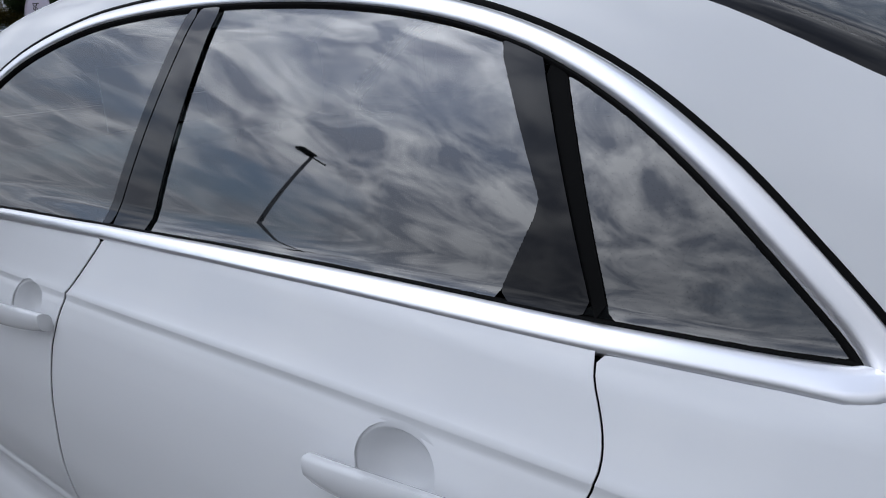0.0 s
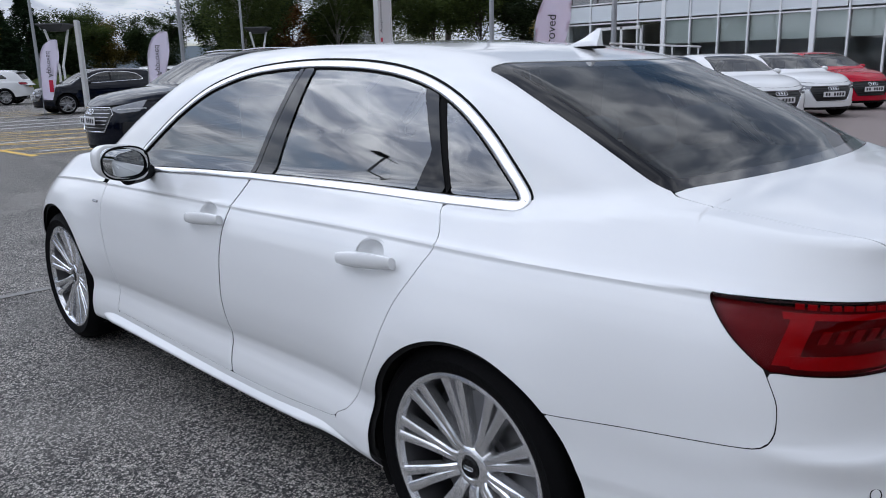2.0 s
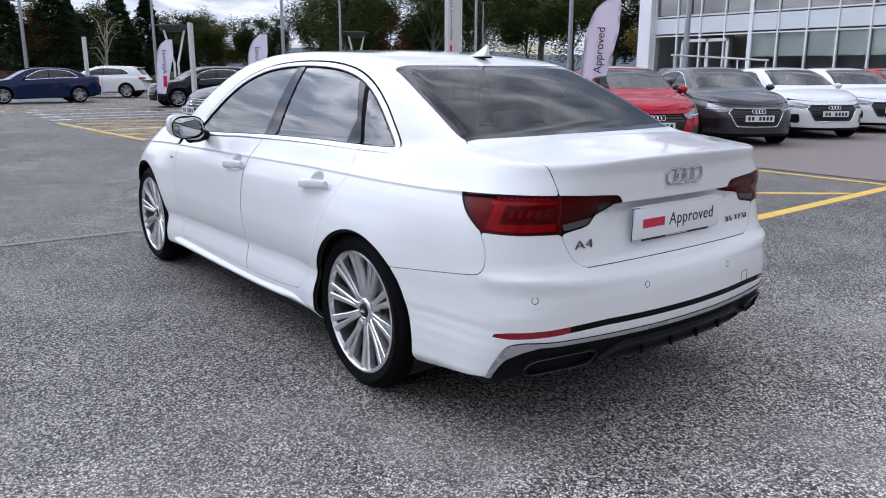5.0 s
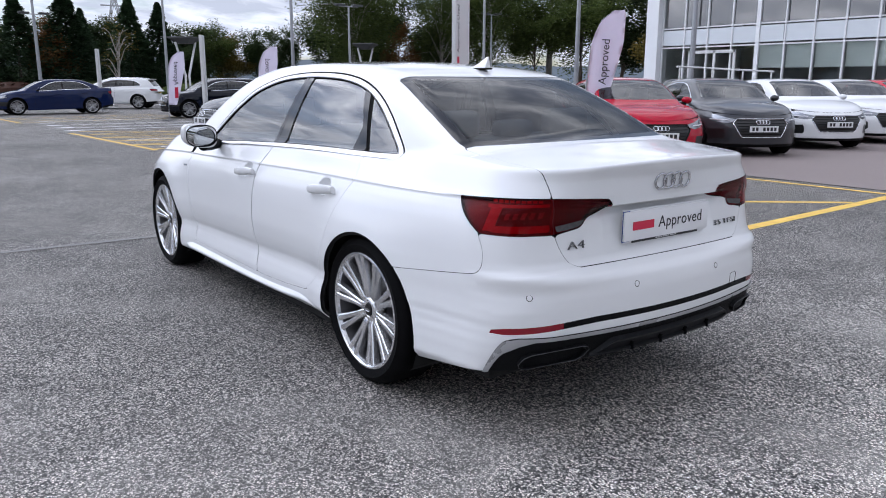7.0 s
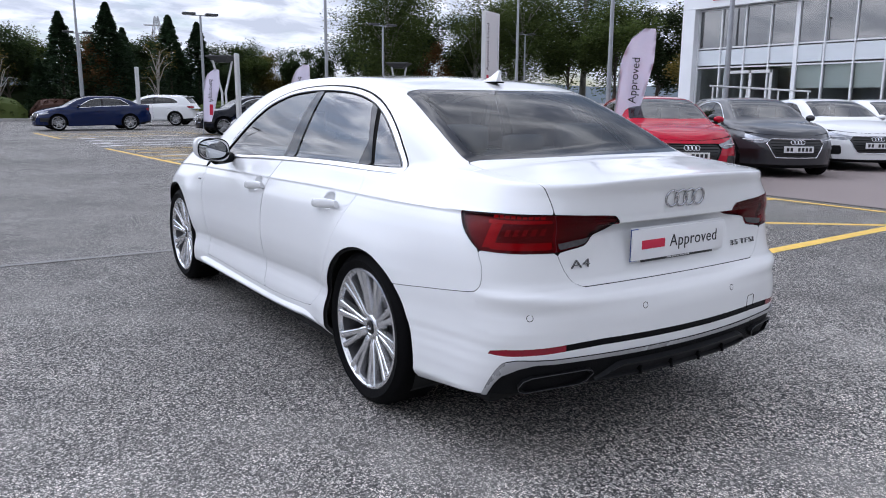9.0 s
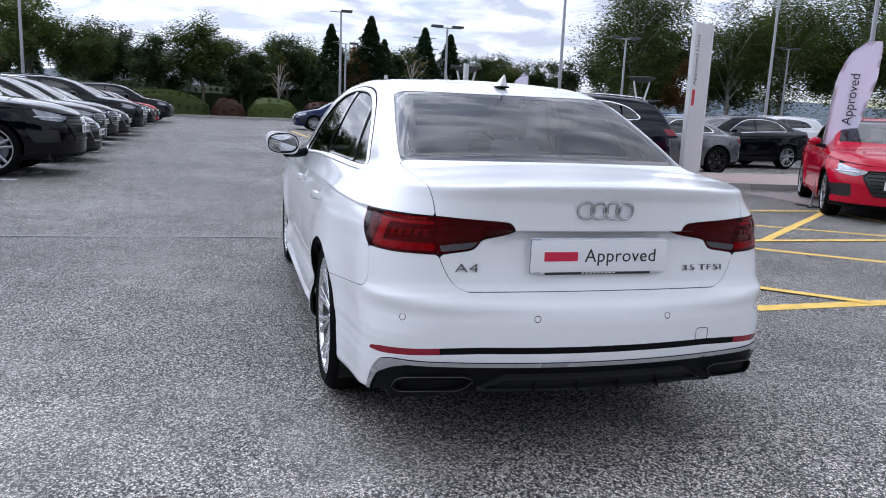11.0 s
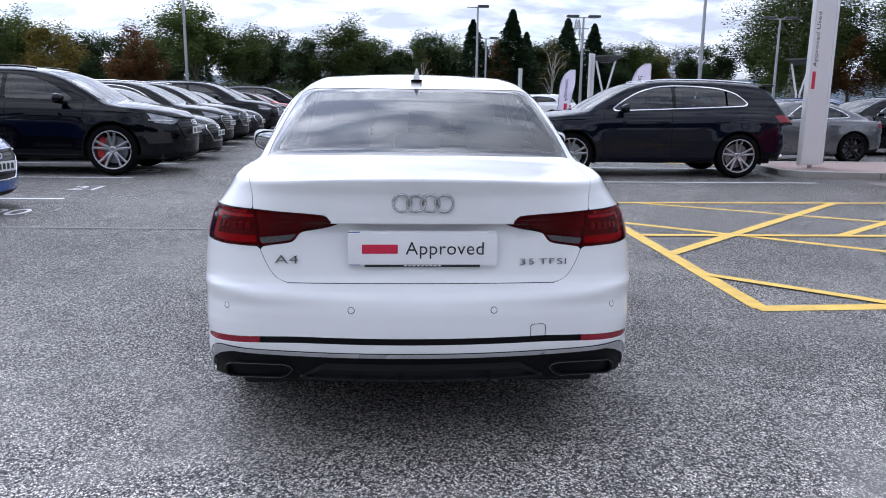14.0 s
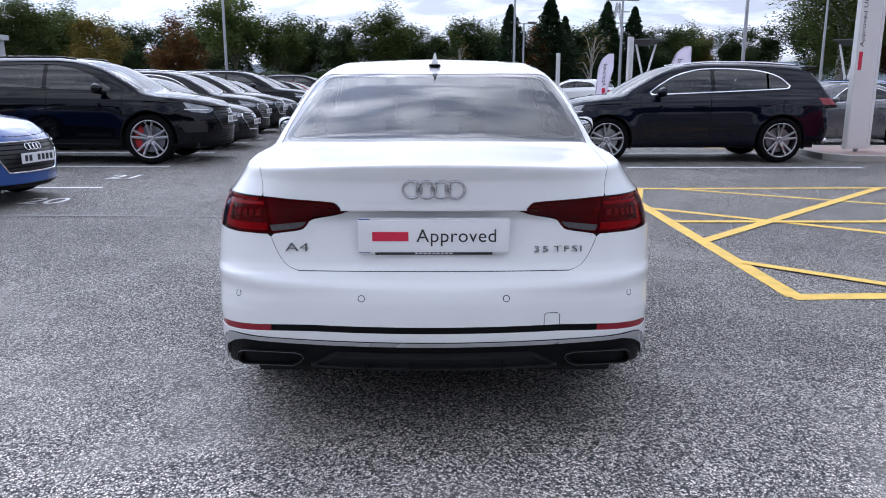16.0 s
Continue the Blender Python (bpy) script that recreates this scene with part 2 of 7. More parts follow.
M_WHITE_LINE = plain("road_white", (0.82, 0.82, 0.82), 0.7, vary=0.2, scale=9, bump=0.4, bump_scale=90)
M_MIRROR = plain("mirror_silver", (0.55, 0.57, 0.58), 0.02, 1.0, vary=0.0)
M_DISC = plain("brake_disc", (0.30, 0.30, 0.31), 0.4, 0.9, vary=0.2, scale=20)
M_CABIN = plain("cabin_trim", (0.05, 0.05, 0.052), 0.6, vary=0.2, bump=0.2)
M_SEAT = plain("seat_cloth", (0.11, 0.11, 0.115), 0.8, vary=0.25, scale=12, bump=0.3, bump_scale=200)
M_YELLOWPLATE = plain("plate_yellow", (0.70, 0.48, 0.04), 0.35, vary=0.02)
M_NAVY = plain("navy_paint", (0.005, 0.013, 0.055), 0.3, vary=0.05, coat=1.0, specular=0.0)
M_BLACKP = plain("black_paint", (0.0016, 0.0018, 0.0040), 0.3, vary=0.05, coat=1.0, specular=0.0)
M_GREYP = plain("dark_grey_paint", (0.0095, 0.0098, 0.0110), 0.3, 0.0, vary=0.06, coat=1.0, specular=0.0)
M_INDIGO = plain("dark_blue_grey_paint", (0.0030, 0.0046, 0.0105), 0.3, 0.0, vary=0.06, coat=1.0, specular=0.0)
M_SLATE = plain("slate_grey_paint", (0.040, 0.041, 0.046), 0.3, 0.2, vary=0.06, coat=1.0, specular=0.1)
M_MIDGREY = plain("mid_grey_paint", (0.11, 0.115, 0.125), 0.28, 0.5, vary=0.06, coat=1.0)
M_REDP = plain("red_paint", (0.40, 0.004, 0.022), 0.3, vary=0.06, coat=1.0, specular=0.0)
M_BLUEP = plain("bright_blue_paint", (0.006, 0.055, 0.24), 0.25, vary=0.06, coat=1.0)
M_DARKGLASS = glass("dark_car_glass", (0.14, 0.17, 0.18), 1.75)
M_CLEARLENS = plain("headlamp_lens", (0.24, 0.25, 0.27), 0.12, 0.55, vary=0.35, scale=25)
M_MESH = plain("grille_black", (0.010, 0.010, 0.011), 0.35, vary=0.3, scale=40)
M_CARDBOARD = plain("white_card", (0.70, 0.71, 0.72), 0.6, vary=0.04)
M_FLAG = plain("flag_cloth", (0.84, 0.80, 0.90), 0.75, vary=0.06, scale=3, bump=0.2, bump_scale=20)
M_POST = plain("painted_white_steel", (0.66, 0.66, 0.66), 0.4, vary=0.07, scale=2)
M_GALV = plain("galvanised_steel", (0.36, 0.37, 0.39), 0.45, 0.7, vary=0.15, scale=5)
M_DARKSTEEL = plain("dark_lamp_housing", (0.05, 0.052, 0.055), 0.5, vary=0.15)
M_FACADE = plain("white_cladding", (0.80, 0.81, 0.83), 0.4, vary=0.06, scale=1.2)
M_FRAME = plain("grey_window_frame", (0.74, 0.75, 0.77), 0.4, 0.0, vary=0.06)
M_SPANDREL = plain("pale_spandrel", (0.66, 0.70, 0.73), 0.25, vary=0.08, scale=1)
M_WINDOW = glass("office_glass", (0.55, 0.60, 0.61), 3.4)
M_WINDOWLOW = glass("shop_glass", (0.92, 0.95, 0.95), 1.6)
M_BLIND = plain("roller_blind", (0.72, 0.75, 0.72), 0.8, vary=0.08, scale=2)
M_ROOMWALL = plain("room_wall", (0.42, 0.42, 0.42), 0.8, vary=0.12)
M_REDLETTER = plain("red_sign", (0.50, 0.01, 0.03), 0.4)
M_KERB = plain("concrete_kerb", (0.33, 0.32, 0.30), 0.85, vary=0.2, scale=3, bump=0.4, bump_scale=60, spread=0.1)
M_PAVING = plain("red_block_paving", (0.27, 0.20, 0.18), 0.85, vary=0.25, scale=8, bump=0.4, bump_scale=40, spread=0.18)
M_FORECOURT = plain("brown_grey_asphalt", (0.215, 0.176, 0.166), 0.8, vary=0.25, scale=60, bump=0.5, bump_scale=140)
M_BARK = plain("bark", (0.10, 0.085, 0.068), 0.9, vary=0.35, scale=8, bump=0.6, bump_scale=30)
M_BIRCH = plain("pale_bark", (0.34, 0.32, 0.29), 0.85, vary=0.4, scale=6, bump=0.4, bump_scale=30)
M_HILL = plain("far_hill", (0.075, 0.10, 0.12), 0.95, vary=0.25, scale=0.02)
M_SOIL = plain("soil_and_grass", (0.055, 0.065, 0.030), 0.95, vary=0.4, scale=1.5, bump=0.6, bump_scale=12)
M_SHED = plain("ribbed_pale_cladding", (0.45, 0.47, 0.49), 0.5, 0.1, vary=0.06)
M_ORANGE = plain("brake_red", (0.40, 0.02, 0.02), 0.4)


def leaves(name, low, high, rough=0.55):
    """Foliage that varies from leaf to leaf and from clump to clump, and lets a little light through."""
    m, n, l, b = shader(name)
    geo = n.new("ShaderNodeNewGeometry")
    info = n.new("ShaderNodeObjectInfo")
    co = n.new("ShaderNodeTexCoord")
    no = n.new("ShaderNodeTexNoise")
    no.inputs["Scale"].default_value, no.inputs["Detail"].default_value = 0.5, 3.0
    l.new(co.outputs["Object"], no.inputs["Vector"])
    add = n.new("ShaderNodeMath")
    add.operation = "ADD"
    l.new(geo.outputs["Random Per Island"], add.inputs[0])
    l.new(no.outputs["Fac"], add.inputs[1])
    half = n.new("ShaderNodeMath")
    half.operation = "MULTIPLY"
    half.inputs[1].default_value = 0.5
    l.new(add.outputs["Value"], half.inputs[0])
    mix = n.new("ShaderNodeMix")
    mix.data_type = "RGBA"
    mix.inputs["A"].default_value, mix.inputs["B"].default_value = (*low, 1), (*high, 1)
    l.new(half.outputs["Value"], mix.inputs["Factor"])
    hsv = n.new("ShaderNodeHueSaturation")
    mr = n.new("ShaderNodeMapRange")
    mr.inputs["To Min"].default_value, mr.inputs["To Max"].default_value = 0.75, 1.2
    l.new(info.outputs["Random"], mr.inputs["Value"])
    l.new(mr.outputs["Result"], hsv.inputs["Value"])
    l.new(mix.outputs["Result"], hsv.inputs["Color"])
    l.new(hsv.outputs["Color"], b.inputs["Base Color"])
    b.inputs["Roughness"].default_value = rough
    b.inputs["Specular IOR Level"].default_value = 0.25
    thin = n.new("ShaderNodeBsdfTranslucent")
    l.new(hsv.outputs["Color"], thin.inputs["Color"])
    blend = n.new("ShaderNodeMixShader")
    blend.inputs["Fac"].default_value = 0.40
    l.new(b.outputs["BSDF"], blend.inputs[1])
    l.new(thin.outputs["BSDF"], blend.inputs[2])
    l.new(blend.outputs["Shader"], n["Material Output"].inputs["Surface"])
    return m


M_LEAF = leaves("green_leaves", (0.036, 0.062, 0.020), (0.140, 0.180, 0.046))
M_LEAFDARK = leaves("dark_green_leaves", (0.017, 0.034, 0.014), (0.062, 0.090, 0.030))
M_LEAFGOLD = leaves("turning_leaves", (0.070, 0.072, 0.020), (0.300, 0.210, 0.044))
M_LEAFRED = leaves("autumn_leaves", (0.070, 0.045, 0.018), (0.270, 0.120, 0.040))
M_NEEDLE = leaves("conifer_needles", (0.015, 0.034, 0.019), (0.054, 0.092, 0.040))
M_HEDGE = leaves("hedge_leaves", (0.046, 0.078, 0.023), (0.148, 0.182, 0.049))
M_HEDGERED = leaves("copper_hedge_leaves", (0.061, 0.028, 0.025), (0.149, 0.079, 0.052))

# ---- building helpers ----
def thing(name, label, category, group="", kind=""):
    ob = new(name)
    ob.empty_display_size = 0.1
    return tagged(ob, label, category, group, kind)


def mesh_of(name, verts, faces, material, normals=None, smooth=True):
    me = bpy.data.meshes.new(name)
    me.from_pydata([tuple(v) for v in verts], [], [tuple(f) for f in faces])
    me.materials.append(material)
    if smooth:
        me.polygons.foreach_set("use_smooth", [True] * len(me.polygons))
    if normals is not None:
        me.normals_split_custom_set_from_vertices([tuple(q) for q in normals])
    me.update()
    return me


def part(name, bm, material, parent=None, label="", smooth=None, m=None):
    """Links a bmesh, or a ready mesh, as one object under a thing or a part."""
    if isinstance(bm, bpy.types.Mesh):
        me = bm
    else:
        me = bpy.data.meshes.new(name)
        if smooth is not None:
            for e in bm.edges:
                e.smooth = not (len(e.link_faces) == 2 and e.calc_face_angle(0) > radians(smooth))
            for f in bm.faces:
                f.smooth = True
        bm.to_mesh(me)
        bm.free()
        me.materials.append(material)
    ob = new(name, me)
    if m is not None:
        ob.matrix_basis = m
    if parent is not None:
        ob.parent = parent
    if label:
        ob["label"] = label
    return ob


def box(bm, x0, y0, z0, x1, y1, z1, bevel=0.0, m=None):
    """Adds a box with softened edges to bm."""
    g = bmesh.ops.create_cube(bm, size=1.0)["verts"]
    t = Matrix.Translation(((x0 + x1) / 2, (y0 + y1) / 2, (z0 + z1) / 2)) @ Matrix.Diagonal((abs(x1 - x0), abs(y1 - y0), abs(z1 - z0), 1))
    bmesh.ops.transform(bm, matrix=t, verts=g)
    if bevel:
        edges = list({e for v in g for e in v.link_edges})
        g = list({v for f in bmesh.ops.bevel(bm, geom=edges, offset=bevel, segments=2, affect="EDGES", profile=0.6)["faces"] for v in f.verts} | {v for v in g if v.is_valid})
    if m is not None:
        bmesh.ops.transform(bm, matrix=m, verts=[v for v in g if v.is_valid])
    return bm


def boxes(*specs, bevel=0.0):
    bm = bmesh.new()
    for s in specs:
        box(bm, *s, bevel=bevel)
    return bm


def lathe(profile, n=48, axis="x"):
    """A ring of revolution about the axis from (radius, along) pairs."""
    bm = bmesh.new()
    rings = []
    for k in range(n):
        a = 2 * math.pi * k / n
        ring = []
        for r, h in profile:
            c, s = r * math.cos(a), r * math.sin(a)
            ring.append(bm.verts.new({"x": (h, c, s), "y": (c, h, s), "z": (c, s, h)}[axis]))
        rings.append(ring)
    for k in range(n):
        a, b = rings[k], rings[(k + 1) % n]
        for j in range(len(profile) - 1):
            if profile[j][0] < 1e-6:
                bm.faces.new((a[j], a[j + 1], b[j + 1])) if profile[j + 1][0] > 1e-6 else None
            elif profile[j + 1][0] < 1e-6:
                bm.faces.new((a[j], a[j + 1], b[j]))
            else:
                bm.faces.new((a[j], a[j + 1], b[j + 1], b[j]))
    loose = [v for v in bm.verts if not v.link_faces]
    bmesh.ops.delete(bm, geom=loose, context="VERTS")
    bmesh.ops.recalc_face_normals(bm, faces=bm.faces[:])
    return bm


def prism(outline, depth, bevel=0.0):
    """A flat outline in x and z, thickened along y from 0 to depth."""
    bm = bmesh.new()
    a = [bm.verts.new((x, 0, z)) for x, z in outline]
    b = [bm.verts.new((x, depth, z)) for x, z in outline]
    bm.faces.new(a)
    bm.faces.new(b[::-1])
    for i in range(len(a)):
        j = (i + 1) % len(a)
        bm.faces.new((a[i], b[i], b[j], a[j]))
    bmesh.ops.recalc_face_normals(bm, faces=bm.faces[:])
    if bevel:
        bmesh.ops.bevel(bm, geom=bm.edges[:], offset=bevel, segments=2, affect="EDGES")
    return bm


def tube(points, radius, n=10, closed=False):
    """A pipe along points; radius may be a number or one for each point."""
    bm = bmesh.new()
    pts = [Vector(p) for p in points]
    rings = []
    for i, p in enumerate(pts):
        if closed:
            d = pts[(i + 1) % len(pts)] - pts[i - 1]
        else:
            d = pts[min(i + 1, len(pts) - 1)] - pts[max(i - 1, 0)]
        q = d.normalized().to_track_quat("Z", "Y")
        r = radius[i] if isinstance(radius, (list, tuple)) else radius
        rings.append([bm.verts.new(p + q @ Vector((r * math.cos(2 * math.pi * k / n), r * math.sin(2 * math.pi * k / n), 0))) for k in range(n)])
    last = len(rings) if closed else len(rings) - 1
    for i in range(last):
        a, b = rings[i], rings[(i + 1) % len(rings)]
        for k in range(n):
            bm.faces.new((a[k], a[(k + 1) % n], b[(k + 1) % n], b[k]))
    if not closed:
        bm.faces.new(rings[0][::-1])
        bm.faces.new(rings[-1])
    bmesh.ops.recalc_face_normals(bm, faces=bm.faces[:])
    return bm


def lettering(text, size, material, parent, m, depth=0.001, label="", name="lettering", spacing=1.0, align="CENTER", thin=0.0):
    """Raised letters in the built-in font, turned into a mesh."""
    cu = bpy.data.curves.new("letters", "FONT")
    cu.offset = -thin
    cu.body, cu.size, cu.extrude, cu.align_x, cu.align_y, cu.space_character = text, size, depth, align, "CENTER", spacing
    tmp = new("letters", cu)
    me = bpy.data.meshes.new_from_object(tmp.evaluated_get(bpy.context.evaluated_depsgraph_get()))
    bpy.data.objects.remove(tmp)
    me.materials.clear()
    me.materials.append(material)
    return part(name, me, material, parent, label, m=m)
def spline(pts):
    """A smooth curve through (at, value) pairs that never overshoots."""
    p = np.array(pts, float)
    a, v = p[:, 0], p[:, 1]
    h = np.diff(a)
    d = np.diff(v) / h
    m = np.zeros(len(a))
    m[0], m[-1] = d[0], d[-1]
    for i in range(1, len(a) - 1):
        if d[i - 1] * d[i] > 0:
            w1, w2 = 2 * h[i] + h[i - 1], h[i] + 2 * h[i - 1]
            m[i] = (w1 + w2) / (w1 / d[i - 1] + w2 / d[i])

    def at(q):
        q = np.clip(np.asarray(q, float), a[0], a[-1])
        i = np.clip(np.searchsorted(a, q) - 1, 0, len(a) - 2)
        t = (q - a[i]) / h[i]
        return (v[i] * (1 + 2 * t) * (1 - t) ** 2 + m[i] * h[i] * t * (1 - t) ** 2
                + v[i + 1] * t * t * (3 - 2 * t) + m[i + 1] * h[i] * t * t * (t - 1))
    return at


def smin(a, b, k):
    h = np.maximum(k - np.abs(a - b), 0) / k
    return np.minimum(a, b) - h * h * k / 4


def smax(a, b, k):
    return -smin(-a, -b, k)


class Saloon:
    """The white saloon's outer skin, as the zero level of inside(); x across, y forward from the tail, z up."""
    REAR, FRONT, RADIUS, PIVOTS, LENGTH, DECK, BELT, LEAN = 1.020, 3.840, 0.335, (0.95, 3.84), 4.73, 0.50, 1.0, 0.30

    def __init__(self, kind=""):
        self.shape(kind)

    def shape(self, kind):
        self.crease = spline([(-0.2, 0.945), (0.3, 0.942), (1.14, 0.925), (2.16, 0.893), (3.0, 0.862), (3.8, 0.825), (4.7, 0.70)])
        self.side_low = spline([(-0.80, 0.70), (-0.74, 0.775), (-0.69, 0.832), (-0.63, 0.874), (-0.58, 0.874), (-0.53, 0.866), (-0.49, 0.8555), (-0.465, 0.8545), (-0.43, 0.864), (-0.38, 0.8745),
                           (-0.30, 0.882), (-0.20, 0.880), (-0.10, 0.866), (-0.05, 0.850), (-0.022, 0.8370), (-0.008, 0.8296), (-0.003, 0.8293), (0.0, 0.830)])
        self.side_high = spline([(0.0, 0.830), (0.006, 0.823), (0.03, 0.804), (0.06, 0.784), (0.10, 0.757), (0.16, 0.715), (0.3, 0.61)])
        self.taper = spline([(-0.2, -0.10), (0.2, -0.070), (0.43, -0.048), (0.8, -0.020), (1.1, -0.004), (1.5, 0.0), (2.4, 0.004), (3.2, 0.004), (3.9, -0.005), (4.3, -0.03), (4.8, -0.08)])
        self.tail = spline([(0.15, 0.16), (0.22, 0.10), (0.30, 0.045), (0.40, 0.005), (0.50, -0.01), (0.58, -0.012), (0.635, -0.002), (0.665, 0.02), (0.69, 0.066),
                       (0.72, 0.080), (0.80, 0.090), (0.86, 0.088), (0.895, 0.074), (0.93, 0.066), (1.0, 0.058), (1.04, 0.040), (1.09, 0.020)])
        self.tail_bow = spline([(0.2, 0.19), (0.6, 0.20), (0.70, 0.08), (0.9, 0.10), (1.1, 0.22)])
        self.fold = spline([(0.60, 0.0), (0.72, 0.0), (0.80, 0.006), (0.84, 0.015), (0.87, 0.028), (0.8945, 0.040), (0.9035, -0.003), (0.93, 0.0), (1.2, 0.0)])
        self.fill = 0.022
        self.nose = spline([(0.15, 4.55), (0.25, 4.68), (0.5, 4.70), (0.7, 4.62), (0.85, 4.45), (1.0, 4.2)])
        self.deck = spline([(-0.1, 1.062), (0.05, 1.068), (0.12, 1.074), (0.3, 1.088), (0.55, 1.108), (0.8, 1.08), (1.1, 1.05), (2.8, 1.03), (3.4, 1.01), (3.7, 0.985), (4.1, 0.915), (4.4, 0.835), (4.6, 0.74)])
        self.roof = spline([(0.0, 0.40), (0.2, 0.70), (0.35, 0.95), (0.5, 1.082), (0.7, 1.192), (0.9, 1.282), (1.05, 1.338), (1.2, 1.385), (1.4, 1.419), (1.7, 1.438), (2.1, 1.443), (2.5, 1.430),
                       (2.75, 1.395), (2.9, 1.35), (3.2, 1.215), (3.6, 0.995), (4.0, 0.75)])
        self.roof_bow = spline([(0.4, 0.10), (0.8, 0.10), (1.2, 0.085), (2.0, 0.075), (2.8, 0.085), (3.5, 0.12)])
        self.glass_half = spline([(0.3, 0.66), (0.6, 0.695), (0.94, 0.715), (1.3, 0.738), (2.1, 0.752), (2.8, 0.750), (3.4, 0.725), (3.8, 0.68)])

        self.hem = spline([(-0.1, 0.355), (0.05, 0.345), (0.25, 0.322), (0.62, 0.262), (1.0, 0.25), (1.37, 0.235), (1.48, 0.222), (2.2, 0.212), (3.4, 0.188), (4.7, 0.19)])
        self.lip = spline([(0.0, 1.054), (0.3, 1.048), (0.45, 1.032), (0.55, 1.026), (0.75, 1.027), (1.0, 1.027)])
        self.waist = spline([(0.9, 1.028), (0.96, 1.027), (1.2, 1.016), (1.57, 1.007), (2.14, 0.986), (2.82, 0.943), (3.1, 0.925), (3.5, 0.895), (4.0, 0.85), (4.4, 0.78), (4.75, 0.66)])

        self.slide = spline([(-0.2, 0.018), (0.1, 0.018), (0.43, 0.007), (0.62, 0.004), (1.2, -0.011), (1.5, -0.016), (2.13, -0.028), (3.0, -0.016), (3.84, 0.0), (4.8, 0.0)])
        self.sink = spline([(-0.2, -0.026), (0.1, -0.026), (0.62, -0.026), (1.2, -0.015), (1.5, -0.008), (2.13, 0.0), (3.84, 0.028), (4.8, 0.035)])

    def settle(self, p):
        """From the drawn skin to the car as it stands on its springs."""
        q = np.array(p, float)
        y = q[..., 1].copy()
        q[..., 1] += self.slide(y)
        q[..., 2] += self.sink(y)
        return q

    def drawn(self, p):
        q = np.array(p, float)
        y = q[..., 1].copy()
        for _ in range(3):
            y = q[..., 1] - self.slide(y)
        out = q.copy()
        out[..., 1], out[..., 2] = y, q[..., 2] - self.sink(y)
        return out

    def half(self, y, z):
        d = z - self.crease(y)
        w = np.where(d < 0, self.side_low(d), self.side_high(d)) + self.taper(y)
        for hub, gain in ((self.REAR, 0.030), (self.FRONT, 0.026)):
            r = np.hypot(y - hub, (z - self.RADIUS) * 0.9)
            gain = gain * np.where(y < 2.2, 0.35 + 0.65 * np.clip((y - hub + 0.50) / 0.35, 0, 1), 1.0) if self.fill else gain
            w = w + gain * np.exp(-((r - 0.34) / 0.17) ** 2) * np.clip((self.BELT - 0.07 - z) / 0.25, 0, 1) * np.clip((z - 0.05) / 0.2, 0, 1)
        return w + self.fill * np.exp(-((z - 0.465) / 0.07) ** 2) * np.clip((1.25 - y) / 0.45, 0, 1)

    def inside(self, p):
        x, y, z = np.abs(p[..., 0]), p[..., 1], p[..., 2]
        behind = y - self.tail(z) - self.tail_bow(z) * x * x - self.fold(z) * np.clip((0.43 - x) / 0.09, 0, 1)
        low = smin(self.half(y, z) - x, behind, 0.26 - 0.06 * np.clip((0.64 - z) / 0.1, 0, 1))
        low = smin(low, self.nose(z) - 0.55 * x * x - y, 0.3)
        low = smin(low, (self.deck(y) - 0.075 * x * x - z), 0.014)
        h = z - self.BELT
        cab = self.glass_half(y) - self.LEAN * h - 0.42 * np.maximum(h, 0) ** 2 - x
        cab = smin(cab, (self.roof(y) - self.roof_bow(y) * x * x - z) * 0.9, 0.10)
        cab = np.where(z < self.BELT - 0.2, -1.0, cab)
        return smax(low, cab, 0.05)

    def meet(self, eye, way, near=0.0, far=1.6, inward=False):
        """The skin along rays: from inside outwards, or from outside inwards."""
        s = np.linspace(near, far, 161)
        q = eye[..., None, :] + way[..., None, :] * s[:, None]
        g = self.inside(q)
        out = g < 0 if not inward else g > 0
        i = np.clip(out.argmax(-1), 1, None)
        a, b = s[i - 1], s[i]
        for _ in range(26):
            m = (a + b) / 2
            gm = self.inside(eye + way * m[..., None])
            hit = (gm < 0) if not inward else (gm > 0)
            b, a = np.where(hit, m, b), np.where(hit, a, m)
        return eye + way * ((a + b) / 2)[..., None], out.any(-1)

    def normal(self, p):
        e, g = 2e-4, []
        for k in range(3):
            d = np.zeros(3)
            d[k] = e
            g.append(self.inside(p + d) - self.inside(p - d))
        n = -np.stack(g, -1)
        return n / (np.linalg.norm(n, axis=-1, keepdims=True) + 1e-12)


# ---- skin of a car, cut into panels ----
def outline_sdf(outline, a, b):
    """Signed distance from points (a, b) to a closed outline, positive inside."""
    o = np.array(outline, float)
    p = np.stack([a, b], -1)
    best, odd = np.full(len(a), 9.0), np.zeros(len(a), bool)
    for i in range(len(o)):
        u, v = o[i - 1], o[i]
        d = v - u
        t = np.clip(((p - u) @ d) / (d @ d + 1e-12), 0, 1)
        best = np.minimum(best, np.hypot(*(p - u - t[:, None] * d).T))
        cross = (u[1] > p[:, 1]) != (v[1] > p[:, 1])
        with np.errstate(divide="ignore", invalid="ignore"):
            odd ^= cross & (p[:, 0] < u[0] + (p[:, 1] - u[1]) / (v[1] - u[1] if v[1] != u[1] else 1e-9) * d[0])
    return np.where(odd, best, -best)


